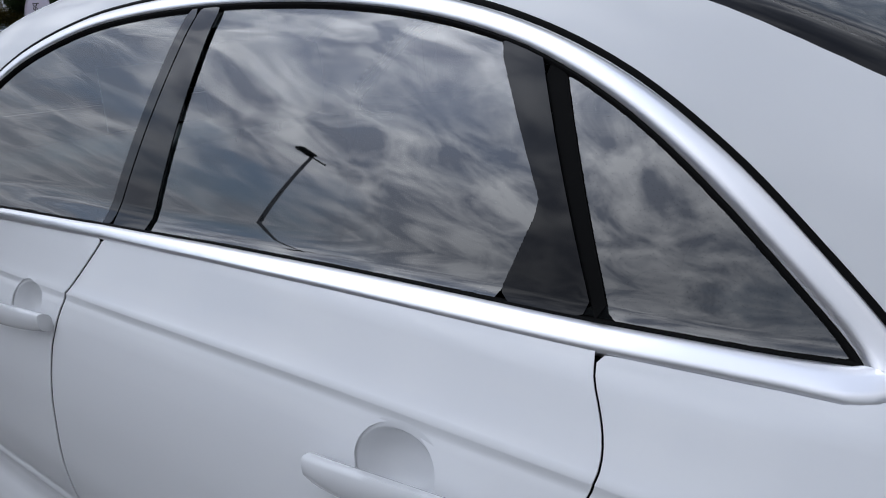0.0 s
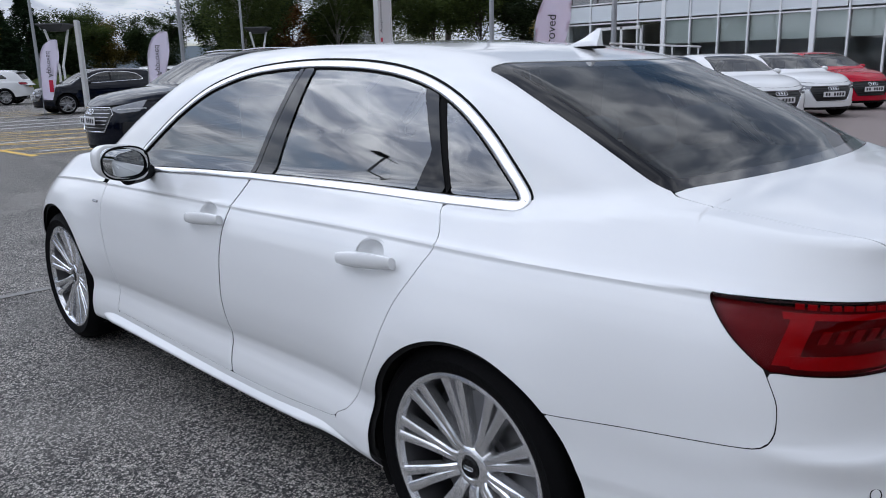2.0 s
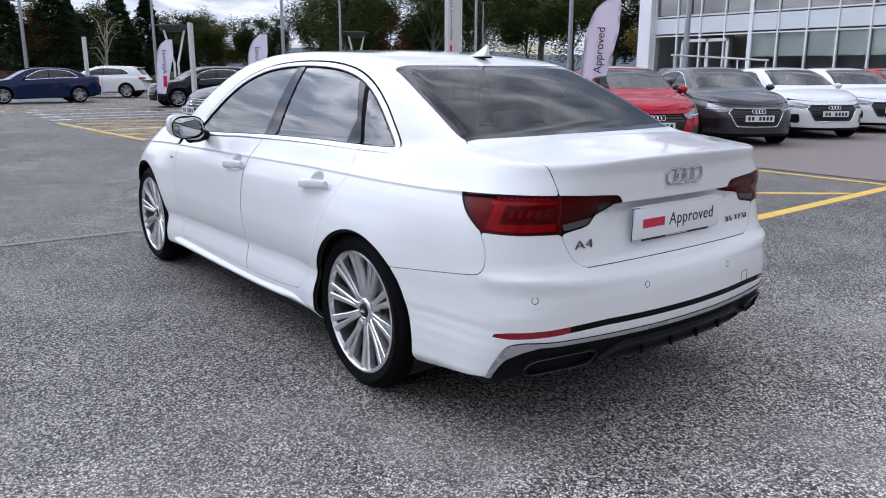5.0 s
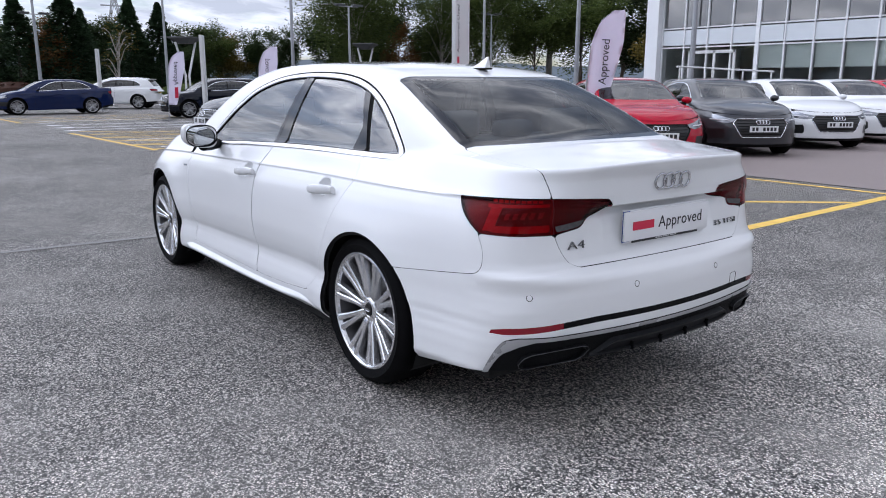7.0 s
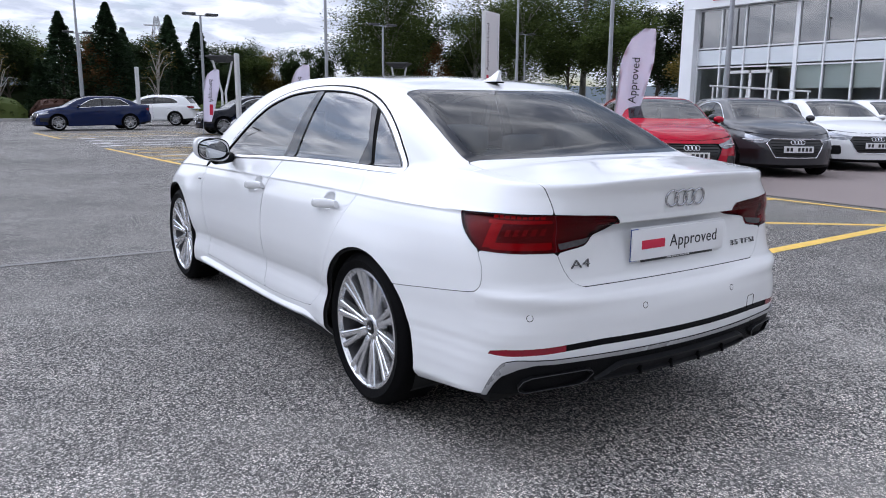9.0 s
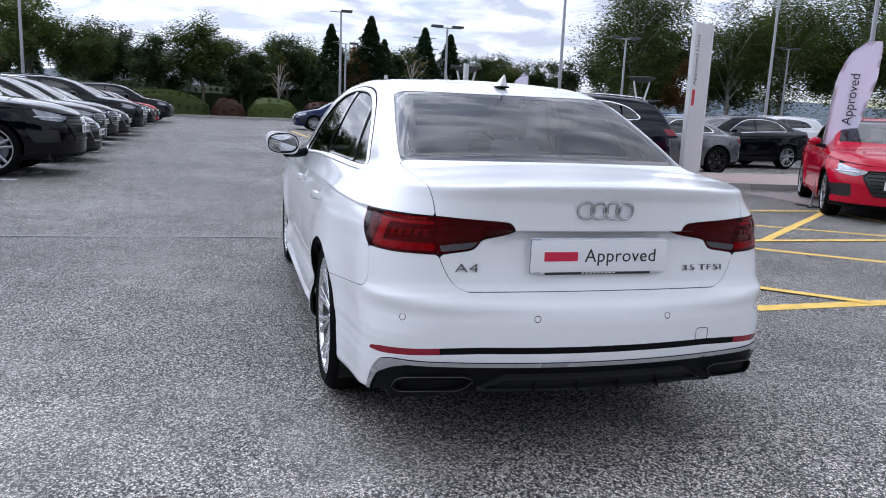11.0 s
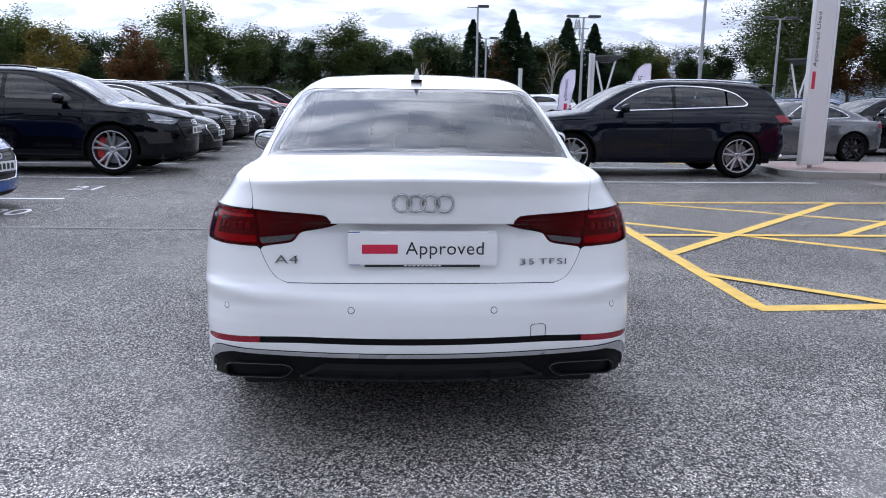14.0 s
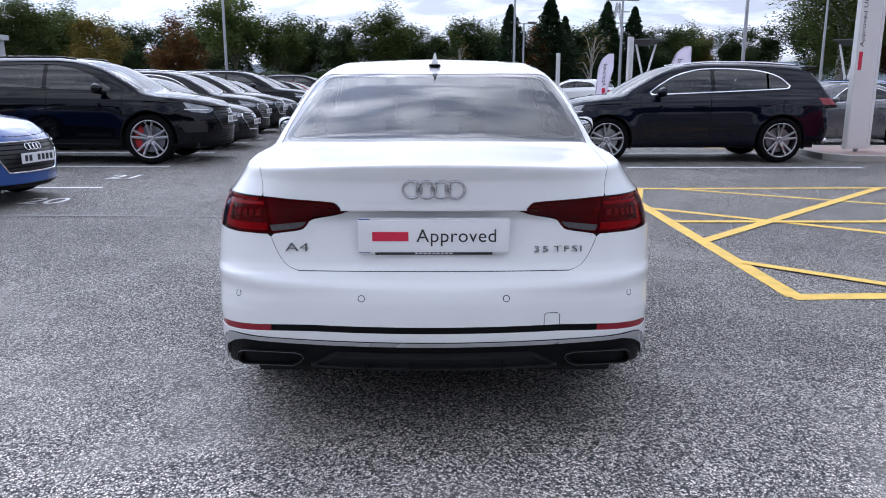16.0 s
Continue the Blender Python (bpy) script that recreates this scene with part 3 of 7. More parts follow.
def rounded(points, steps=6, closed=True):
    """A smooth outline through points."""
    p, out = [Vector((*q, 0)) for q in points], []
    n = len(p)
    for i in range(n if closed else n - 1):
        a, b, c, d = (p[(i + k) % n] if closed else p[min(max(i + k, 0), n - 1)] for k in (-1, 0, 1, 2))
        for k in range(steps):
            t = k / steps
            q = 0.5 * ((2 * b) + (c - a) * t + (2 * a - 5 * b + 4 * c - d) * t * t + (3 * b - a - 3 * c + d) * t ** 3)
            out.append((q.x, q.y))
    if not closed:
        out.append(tuple(points[-1]))
    return out


def skin_grid(car, fine=1.0):
    """One half of the skin as vertices and four-cornered faces: round the plan below the waist, then up over the cab."""
    th = np.radians(np.linspace(0, 90, int(130 * fine)))
    tf = np.radians(np.linspace(90, 180, int(70 * fine)))
    ya, yb = car.PIVOTS
    ys = np.arange(ya, yb, 0.0125 / fine)
    org = np.concatenate([np.c_[0 * th, 0 * th + ya], np.c_[0 * ys[1:], ys[1:]], np.c_[0 * tf, 0 * tf + yb]])
    way = np.concatenate([np.c_[-np.sin(th), -np.cos(th)], np.c_[0 * ys[1:] - 1, 0 * ys[1:]], np.c_[-np.sin(tf), -np.cos(tf)]])
    n = len(org)
    yy = np.concatenate([np.cos(th) * -(ya - 0.05) + ya, ys[1:], -np.cos(tf) * (car.LENGTH - 0.1 - yb) + yb])
    low, top = car.hem(yy), np.concatenate([car.lip(th / th[-1]), car.waist(np.concatenate([ys[1:], yy[-len(tf):]]))])
    mid = np.minimum(car.crease(yy), top - 0.02)
    ra, rb, rc = int(50 * fine), max(6, int(12 * fine)), int(54 * fine)
    low_rows = np.linspace(0, 1, ra)
    z = np.concatenate([low[:, None] + (mid - low)[:, None] * low_rows, mid[:, None] + (top - mid)[:, None] * np.linspace(0, 1, rb)[1:]], 1)
    if fine > 0.9:
        z = np.sort(np.concatenate([z, mid[:, None] + np.array([-0.058, -0.053, -0.050, -0.047, -0.044, -0.041, -0.038, -0.034, -0.0225, -0.008, -0.003, 0.006])], 1), 1)
    o3 = np.concatenate([np.repeat(org[:, None], z.shape[1], 1), z[..., None]], -1)
    w3 = np.concatenate([np.repeat(way[:, None], z.shape[1], 1), 0 * z[..., None]], -1)
    v, _ = car.meet(o3, w3)
    v[0, :, 0] = v[-1, :, 0] = 0.0
    edge = v[:, -1]
    up = np.zeros((n, rc, 3))
    u = np.linspace(0, 1, rc)
    deck = edge[:, 1] < car.DECK
    x = edge[deck, 0][:, None] * (1 - u ** 1.4)
    eye = np.stack([x, np.repeat(edge[deck, 1][:, None] + 1e-4, rc, 1), np.full(x.shape, 1.3)], -1)
    if deck.any():
        up[deck] = car.meet(eye, np.broadcast_to(np.array([0.0, 0, -1]), eye.shape), 0.0, 0.5, inward=True)[0]
    rest = ~deck
    drop = 0.12
    a0 = np.arctan2(drop, -edge[rest, 0])
    a = a0[:, None] + (np.pi / 2 - a0)[:, None] * u
    eye = np.stack([0 * a, np.repeat(edge[rest, 1][:, None], rc, 1), np.repeat(edge[rest, 2][:, None] - drop, rc, 1)], -1)
    up[rest] = car.meet(eye, np.stack([-np.cos(a), 0 * a, np.sin(a)], -1))[0]
    up[:, 0] = edge
    up[:, -1, 0] = 0.0
    full = np.concatenate([v, up[:, 1:]], 1)
    rows = full.shape[1]
    i, j = np.meshgrid(np.arange(n - 1), np.arange(rows - 1), indexing="ij")
    k = (i * rows + j).ravel()
    return full.reshape(-1, 3), np.stack([k, k + 1, k + rows + 1, k + rows], -1)


def cut(verts, faces, level):
    """Keeps what lies where level > 0, with clean edges along level = 0. Returns vertices, faces and the levels kept."""
    fl = level[faces] if isinstance(faces, np.ndarray) else None
    keep_v, out = list(map(tuple, verts)), []
    made = {}
    if fl is not None:
        allin = (fl > 0).all(1)
        part_in = (fl > 0).any(1) & ~allin
        out = [tuple(f) for f in faces[allin]]
        mixed = faces[part_in].tolist()
    else:
        mixed = []
        for f in faces:
            s = [level[i] > 0 for i in f]
            if all(s):
                out.append(f)
            elif any(s):
                mixed.append(f)
    lev = level.tolist()
    for f in mixed:
        loop = []
        for a, b in zip(f, f[1:] + f[:1]) if isinstance(f, list) else zip(f, (*f[1:], f[0])):
            la, lb = lev[a], lev[b]
            if la > 0:
                loop.append(a)
            if (la > 0) != (lb > 0):
                key = (a, b) if a < b else (b, a)
                if key not in made:
                    t = la / (la - lb)
                    pa, pb = keep_v[a], keep_v[b]
                    made[key] = len(keep_v)
                    keep_v.append(tuple(u + t * (w - u) for u, w in zip(pa, pb)))
                loop.append(made[key])
        if len(loop) > 2:
            out.append(tuple(loop))
    return np.array(keep_v), out


def cut_all(verts, faces, levels):
    """Cuts by one level after the other, so that bands narrower than the mesh keep clean edges."""
    levels = [levels] if isinstance(levels, np.ndarray) else levels
    near = np.ones(len(faces), bool)
    for q in levels:
        near &= (q[faces] > 0).any(1)
    used, at = np.unique(faces[near], return_inverse=True)
    v, f = np.concatenate([verts[used], np.stack(levels, 1)[used]], 1), at.reshape(-1, 4)
    for i in range(len(levels)):
        v, f = cut(v, f, v[:, 3 + i])
        v, f = tidy(v, f)
        if not len(f):
            return np.zeros((0, 3)), []
    return v[:, :3], f


def tidy(verts, faces):
    if not len(faces):
        return verts[:0], []
    used = sorted({i for f in faces for i in f})
    at = {o: i for i, o in enumerate(used)}
    return verts[used], [tuple(at[i] for i in f) for f in faces]


def panel_mesh(name, car, verts, faces, material, lift=0.0, turn_in=0.012, mirror=0):
    """A panel's mesh: the skin lifted by so much, with its edges turned in. mirror 0: this side, 1: the other side, 2: both."""
    if not len(faces):
        return None
    verts, faces = tidy(verts, faces)
    nor = car.normal(verts)
    base = verts + nor * lift
    v, n, f = [base], [nor], list(faces)
    if turn_in:
        count, inner = {}, len(base)
        for q in faces:
            for a, b in zip(q, (*q[1:], q[0])):
                key = (min(a, b), max(a, b))
                count[key] = None if key in count else (a, b)
        extra_v, extra_n = [], []
        for ab in count.values():
            if ab is None:
                continue
            a, b = ab
            if abs(base[a][0]) < 1e-5 and abs(base[b][0]) < 1e-5:
                continue
            side = np.cross(base[b] - base[a], nor[a])
            ln = np.linalg.norm(side)
            if ln < 1e-9:
                continue
            side = side / ln
            q = inner + len(extra_v)
            extra_v += [base[a], base[b], base[b] - nor[b] * turn_in, base[a] - nor[a] * turn_in]
            extra_n += [side + 0.7 * nor[a], side + 0.7 * nor[b], side, side]
            f.append((q + 1, q, q + 3, q + 2))
        if extra_v:
            en = np.array(extra_n)
            v.append(np.array(extra_v))
            n.append(en / np.linalg.norm(en, axis=1, keepdims=True))
    v, n = car.settle(np.concatenate(v)), np.concatenate(n)
    flip = np.array([-1.0, 1, 1])
    if mirror == 1:
        v, n, f = v * flip, n * flip, [q[::-1] for q in f]
    elif mirror == 2:
        k = len(v)
        f = f + [tuple(i + k for i in q[::-1]) for q in f]
        v, n = np.concatenate([v, v * flip]), np.concatenate([n, n * flip])
    return mesh_of(name, v, f, material, n)


# ---- the white saloon ----
car = Saloon()
SV, SF = skin_grid(car)
SX, SY, SZ = -SV[:, 0], SV[:, 1], SV[:, 2]
SW = SX + SY
GAP = 0.0014
gap_rear = spline([(0.25, 1.56), (0.34, 1.555), (0.381, 1.493), (0.463, 1.428), (0.60, 1.335), (0.77, 1.251), (0.864, 1.188), (0.931, 1.156), (1.02, 1.20), (1.2, 1.29)])
gap_mid = spline([(0.25, 2.19), (0.40, 2.203), (0.57, 2.214), (0.734, 2.204), (0.878, 2.189), (0.997, 2.128), (1.1, 2.10)])
gap_hinge = spline([(0.20, 3.19), (0.28, 3.195), (0.37, 3.198), (0.54, 3.234), (0.736, 3.271), (0.84, 3.262), (1.0, 3.23)])
sill_top = spline([(1.35, 0.42), (1.47, 0.39), (1.52, 0.352), (1.60, 0.325), (2.19, 0.288), (3.2, 0.277), (3.6, 0.27)])
belt = spline([(0.90, 1.029), (0.96, 1.027), (1.197, 1.016), (1.567, 1.007), (2.137, 0.986), (2.82, 0.945), (3.1, 0.925)])
lid_half = spline([(0.676, 0.462), (0.690, 0.484), (0.701, 0.511), (0.720, 0.533), (0.747, 0.551), (0.778, 0.566), (0.816, 0.580), (0.949, 0.597), (0.99, 0.601), (1.036, 0.612), (1.066, 0.626), (1.094, 0.632), (1.2, 0.634)])
bump_low = spline([(1.05, 0.680), (1.105, 0.674), (1.384, 0.642), (1.60, 0.622), (1.9, 0.60)])
bump_side = spline([(0.66, 1.078), (0.70, 1.067), (0.75, 1.066), (0.815, 1.092), (0.9, 1.12)])
WAIST = [(2.96, 0.930), (2.82, 0.943), (2.48, 0.966), (2.137, 0.986), (1.85, 0.998), (1.567, 1.007), (1.38, 1.012), (1.197, 1.017), (1.06, 1.022), (0.975, 1.027)]
ARCH = rounded([(0.975, 1.027), (0.944, 1.036), (0.948, 1.062), (1.03, 1.132), (1.12, 1.199), (1.23, 1.262), (1.355, 1.309), (1.50, 1.342), (1.67, 1.362), (1.86, 1.370), (2.05, 1.369), (2.25, 1.356), (2.42, 1.330), (2.62, 1.270),
                (2.78, 1.185), (2.93, 1.085), (3.03, 1.015), (3.06, 0.965), (3.02, 0.938), (2.96, 0.930)], 5, closed=False)
dlo = outline_sdf(WAIST + ARCH[1:-1], SY, SZ)
dlo = np.where((SX > 0.45) & (SZ > 0.85), dlo, -1.0)
LAMP = rounded([(1.205, 0.938), (1.175, 0.880), (1.10, 0.826), (1.06, 0.820), (0.90, 0.816), (0.81, 0.816), (0.70, 0.815), (0.65, 0.821), (0.575, 0.832), (0.552, 0.850), (0.534, 0.868), (0.475, 0.880), (0.437, 0.891),
                (0.402, 0.905), (0.412, 0.922), (0.436, 0.932), (0.577, 0.941), (0.717, 0.948), (0.98, 0.949), (1.17, 0.944)], 4)
lamp = np.where(SY < 0.6, outline_sdf(LAMP, SW, SZ), -1.0)
glass_low, glass_top = 0.505 + 0.24 * SX ** 2, 1.140 + 0.30 * SX ** 2
glass_side = spline([(0.46, 0.622), (0.62, 0.620), (0.9, 0.590), (1.18, 0.546), (1.3, 0.528)])
rear_win = np.minimum(np.minimum(SY - glass_low, glass_top - SY), glass_side(SY) - SX)
rear_win = np.where(SZ > 1.035, rear_win, -1.0)
screen_side = spline([(2.6, 0.53), (2.85, 0.56), (3.3, 0.64), (3.6, 0.70)])
screen = np.minimum(np.minimum(SY - (2.80 - 0.20 * SX ** 2), (3.50 - 0.28 * SX ** 2) - SY), screen_side(SY) - SX)
screen = np.where(SZ > 0.96, screen, -1.0)
arches = np.minimum(np.hypot(SY - 1.002, SZ - 0.345) - 0.372, np.hypot(SY - 3.83, SZ - 0.305) - 0.385)
lid = np.minimum(lid_half(SZ) - SX, SZ - 0.690)
lid = np.where((SY < 0.75) & (SX < 0.70), np.minimum(lid, glass_low - SY), -1.0)
qa, qb = SW - bump_side(np.clip(SZ, 0.66, 0.9)), SZ - bump_low(SW)
quarter = np.maximum(smin(qa, qb, 0.05), SZ - 0.90)
bonnet = np.minimum(np.minimum(SY - 3.22, SZ - car.crease(SY)), SY - (3.50 - 0.28 * SX ** 2))
low_trim = 0.452 - 0.16 * np.clip(SW - 0.86, 0, 1) - 3.2 * np.clip(SW - 0.93, 0, 1) ** 1.6
silver_low = low_trim - 0.016 - 0.030 * np.clip((SW - 0.78) / 0.15, 0, 1)
strip_mid = 0.496 - 0.055 * np.clip(SW - 0.45, 0, 1) ** 1.2
strip_half = 0.0125 * np.clip((1.105 - SW) / 0.17, 0.06, 1.0)
REARSIDE = SY < 0.70

saloon = thing("white_saloon_car", "glossy white four-door saloon car parked on grey asphalt", "car")


def panel(name, level, material, mirror, label="", lift=0.0, turn_in=0.002, under=None):
    v, f = cut_all(SV, SF, level)
    me = panel_mesh(name, car, v, f, material, lift, turn_in, mirror) if len(f) else None
    return part(name, me, material, under or saloon, label) if me else None


def both(name, level, material, label="", lift=0.0, turn_in=0.002, under=None):
    return [panel(name, level, material, k, label, lift, turn_in, under) for k in (0, 1)]


def all_of(*levels):
    out = levels[0]
    for q in levels[1:]:
        out = np.minimum(out, q)
    return out


HANDLES = ((1.385, 0.848), (2.315, 0.832))
handle_hole = 0.04 * np.minimum(*[np.hypot((SY - y0 - 0.005) / 0.060, (SZ - z0 - 0.016) / 0.042) - 1 for y0, z0 in HANDLES])
out_glass = all_of(-dlo - 0.004, -rear_win - GAP, -screen - GAP)
# painted panels
both("rear_door", all_of(handle_hole, SY - gap_rear(SZ) - 0.0015, gap_mid(SZ) - 0.0038 - SY, SZ - sill_top(SY) - GAP, belt(SY) - 0.001 - SZ, arches), M_WHITE)
both("front_door", all_of(handle_hole, SY - gap_mid(SZ) - 0.0038, gap_hinge(SZ) - GAP - SY, SZ - sill_top(SY) - GAP, np.where(SY < 3.0, belt(SY) - 0.001 - SZ, 0.93 - SZ)), M_WHITE)
both("front_wing", all_of(SY - gap_hinge(SZ) - 0.0045, np.where(SY > 3.22, car.crease(SY) - GAP - SZ, 0.93 - SZ), arches), M_WHITE)
both("side_sill", all_of(SY - gap_rear(SZ) + 0.003, gap_hinge(SZ) + 0.003 - SY, sill_top(SY) - 0.001 - SZ, arches), M_WHITE)
shell_low = np.where(SZ < belt(np.clip(SY, 0.9, 3.1)), gap_rear(SZ) - 0.0015 - SY, 1.0)
panel("body_shell", all_of(shell_low, out_glass, -lid - GAP, np.where(REARSIDE, -lamp - GAP, 1.0), np.where(SY < 0.9, quarter - GAP, 1.0), arches, -bonnet - GAP,
                           np.where((SY > 3.0) & (SZ < 0.932), -1.0, 1.0), np.where(SY > 3.56, -1.0, 1.0)), M_WHITE, 2)
panel("boot_lid", all_of(lid - GAP, -lamp - GAP, -rear_win - 0.004), M_WHITE, 2)
panel("rear_bumper", all_of(np.where((SY < 0.9) & (SZ < 0.90), -quarter - GAP, -1.0), -lid - GAP, -lamp - GAP, arches, SZ - low_trim,
                            np.maximum(np.abs(SZ - strip_mid) - strip_half, SW - 1.10)), M_WHITE, 2)
panel("bonnet", all_of(bonnet - GAP), M_WHITE, 2)
# tail trim
strip = [strip_mid + strip_half - SZ, SZ - strip_mid + strip_half, np.where(REARSIDE, 1.10 - SW, -1.0)]
panel("bumper_strip", strip + [0.635 - SW], M_SATIN, 2, "black mesh bumper strip", lift=-0.006, turn_in=0)
both("reflector", strip + [SW - 0.636], M_REFLECTOR, "red rear reflector", lift=-0.002, turn_in=0)
panel("silver_strip", [low_trim - 0.002 - SZ, SZ - silver_low, np.where(SY < 0.5, 1.0, -1.0)], M_SILVER, 2, "satin silver diffuser strip", lift=0.006)
panel("diffuser", all_of(silver_low - 0.001 - SZ, np.where(SY < 0.6, 1.0, -1.0), arches), M_SATIN, 2, "black plastic rear diffuser", lift=-0.004)
# side windows
edge = 0.016


def ribbon(name, outline, offsets, material, label, closed=True, under=None, wide=0.45):
    """A raised strip that follows an outline drawn in y and z on the skin; offsets: pairs of inward shift and lift."""
    o = np.array(outline)
    k = len(o)
    d = np.roll(o, -1, 0) - np.roll(o, 1, 0)
    if not closed:
        d[0], d[-1] = o[1] - o[0], o[-1] - o[-2]
    d = d / np.linalg.norm(d, axis=1, keepdims=True)
    inward = np.stack([-d[:, 1], d[:, 0]], 1)
    area = np.sum(o[:, 0] * np.roll(o[:, 1], -1) - np.roll(o[:, 0], -1) * o[:, 1])
    inward = inward if area > 0 else -inward
    swell = 1.0 + wide * np.clip((1.35 - o[:, 0]) / 0.25, 0, 1) * np.clip((o[:, 1] - 1.024) / 0.02, 0, 1)
    rows = []
    for shift, lift in offsets:
        q = o + inward * (shift * swell)[:, None]
        eye = np.stack([0 * q[:, 0], q[:, 0], q[:, 1]], 1)
        p, _ = car.meet(eye, np.broadcast_to(np.array([-1.0, 0, 0]), eye.shape), 0.2, 1.2)
        rows.append(p + car.normal(p) * lift)
    v = car.settle(np.concatenate(rows))
    f = []
    for r in range(len(rows) - 1):
        for i in range(k if closed else k - 1):
            j = (i + 1) % k
            f.append((r * k + i, r * k + j, (r + 1) * k + j, (r + 1) * k + i))
    for s in (1, -1):
        me = mesh_of(name, v * np.array([s, 1, 1]), f if s * area < 0 else [q[::-1] for q in f], material)
        part(name, me, material, under or saloon, label)


def denser(points, step=0.02):
    out = []
    for a, b in zip(points, points[1:]):
        n = max(1, int(math.dist(a, b) / step))
        out += [(a[0] + (b[0] - a[0]) * i / n, a[1] + (b[1] - a[1]) * i / n) for i in range(n)]
    return out + [points[-1]]


RIM = denser(WAIST)[:-1] + ARCH[:-1]
ribbon("window_trim", RIM, [(-0.004, -0.006), (-0.003, 0.003), (0.001, 0.0052), (0.009, 0.0056), (0.0165, 0.0045), (0.018, -0.004)], M_TRIM, "bright aluminium window surround")
ribbon("window_seal", RIM, [(0.0165, 0.001), (0.018, 0.0025), (0.0205, 0.001), (0.023, -0.008)], M_SEAL, "black rubber window seal")
ribbon("roof_seal", ARCH[8:], [(-0.013, -0.004), (-0.011, 0.0015), (-0.006, 0.002), (-0.003, -0.004)], M_SEAL, "black roof joint seal", closed=False, wide=0.0)
b_front = 2.153 - (SZ - 1.003) * 0.284
b_rear = 2.016 - (SZ - 1.005) * 0.132
c_front = np.interp(SZ, [0.95, 1.02, 1.135, 1.283, 1.35], [1.36, 1.335, 1.298, 1.390, 1.43])
c_rear = 1.193 + (SZ - 1.029) * 0.457
b_mid, c_mid = 2.126 - (SZ - 1.0) * 0.285, 1.206 + (SZ - 1.027) * 0.497
seal = 0.003
pane_in = dlo - edge - seal
pane_f, pane_r, pane_q = all_of(pane_in, SY - b_front), all_of(pane_in, b_rear - SY, SY - c_front), all_of(pane_in, c_rear - SY)
both("pillar_cover", all_of(dlo - edge - 0.002, b_front + 0.001 - SY, SY - b_mid - 0.002), M_GLOSS, "gloss black door pillar cover", lift=0.001)
both("pillar_cover", all_of(dlo - edge - 0.002, b_mid - 0.002 - SY, SY - b_rear), M_GLOSS, "gloss black door pillar cover", lift=0.001)
both("pillar_cover", all_of(dlo - edge - 0.002, c_front - SY, SY - c_mid - 0.004), M_GLOSS, "gloss black door pillar cover", lift=0.001)
both("quarter_seal", all_of(dlo - edge - 0.002, c_mid + 0.004 - SY, SY - c_rear - 0.001), M_SEAL, "black rubber window seal", lift=-0.002)
for lev, nm in ((pane_f, "front_window"), (pane_r, "rear_side_window"), (pane_q, "quarter_window")):
    both(nm, lev, M_SIDEGLASS, "tinted side window glass", lift=-0.004, turn_in=0)
frit = 0.040
panel("rear_window_border", [rear_win, frit - rear_win], M_GLOSS, 2, "black rear window border", lift=-0.002)
panel("rear_window", all_of(rear_win - frit), M_REARGLASS, 2, "dark tinted rear window", lift=-0.002, turn_in=0)
panel("windscreen_border", [screen, frit - screen], M_GLOSS, 2, "black windscreen border", lift=-0.002)
panel("windscreen", all_of(screen - frit), M_SCREEN, 2, "windscreen glass", lift=-0.002, turn_in=0)
# dark liner behind the joints
liner = all_of(handle_hole - 0.008, out_glass + 0.03, np.where((SY > 0.45) | (SZ < 0.80), 1.0, -1.0), arches + 0.012, np.maximum(-lamp, -1), np.where((SZ > 1.03), np.where(dlo < -0.02, 1.0, -1.0), 1.0))
panel("inner_liner", all_of(liner, -dlo + 0.02, -rear_win + 0.02, -screen + 0.02), M_VOID, 2, "dark inner structure", lift=-0.016, turn_in=0)
panel("tail_liner", all_of(np.where(SY < 0.5, 1.0, -1.0), -lamp - 0.001), M_VOID, 2, "dark inner structure", lift=-0.016, turn_in=0)


def sill_blade(sgn):
    """The ridge along the sill, fading out before the rear wheel."""
    ys = np.linspace(1.40, 3.36, 66)
    z0 = sill_top(np.maximum(ys, 1.64)) - 0.052 - 0.03 * np.clip(1.64 - ys, 0, 1)
    rows = []
    fade = np.clip((ys - 1.42) / 0.34, 0, 1) * np.clip((3.36 - ys) / 0.10, 0, 1) ** 0.7
    for dz, out in ((0.030, -0.002), (0.012, 0.014), (0.006, 0.021), (-0.002, 0.023), (-0.014, 0.020), (-0.034, -0.004)):
        eye = np.stack([0 * ys, ys, z0 + dz * (0.35 + 0.65 * fade)], 1)
        p, _ = car.meet(eye, np.broadcast_to(np.array([-1.0, 0, 0]), eye.shape), 0.2, 1.3)
        rows.append(car.settle(p + np.array([-1.0, 0, 0]) * (out * fade if out > 0 else 0 * fade + out)[:, None]))
    k = len(ys)
    f = [(r * k + i, r * k + i + 1, (r + 1) * k + i + 1, (r + 1) * k + i) for r in range(len(rows) - 1) for i in range(k - 1)]
    v = np.concatenate(rows) * np.array([-sgn, 1, 1])
    part("sill_blade", mesh_of("sill_blade", v, f if sgn < 0 else [q[::-1] for q in f], M_WHITE), M_WHITE, saloon, "white sill ridge")


for sgn in (-1, 1):
    sill_blade(sgn)


# ---- fittings of the white saloon ----
def settle(x, y, z):
    return Vector(car.settle(np.array([x, y, z])))


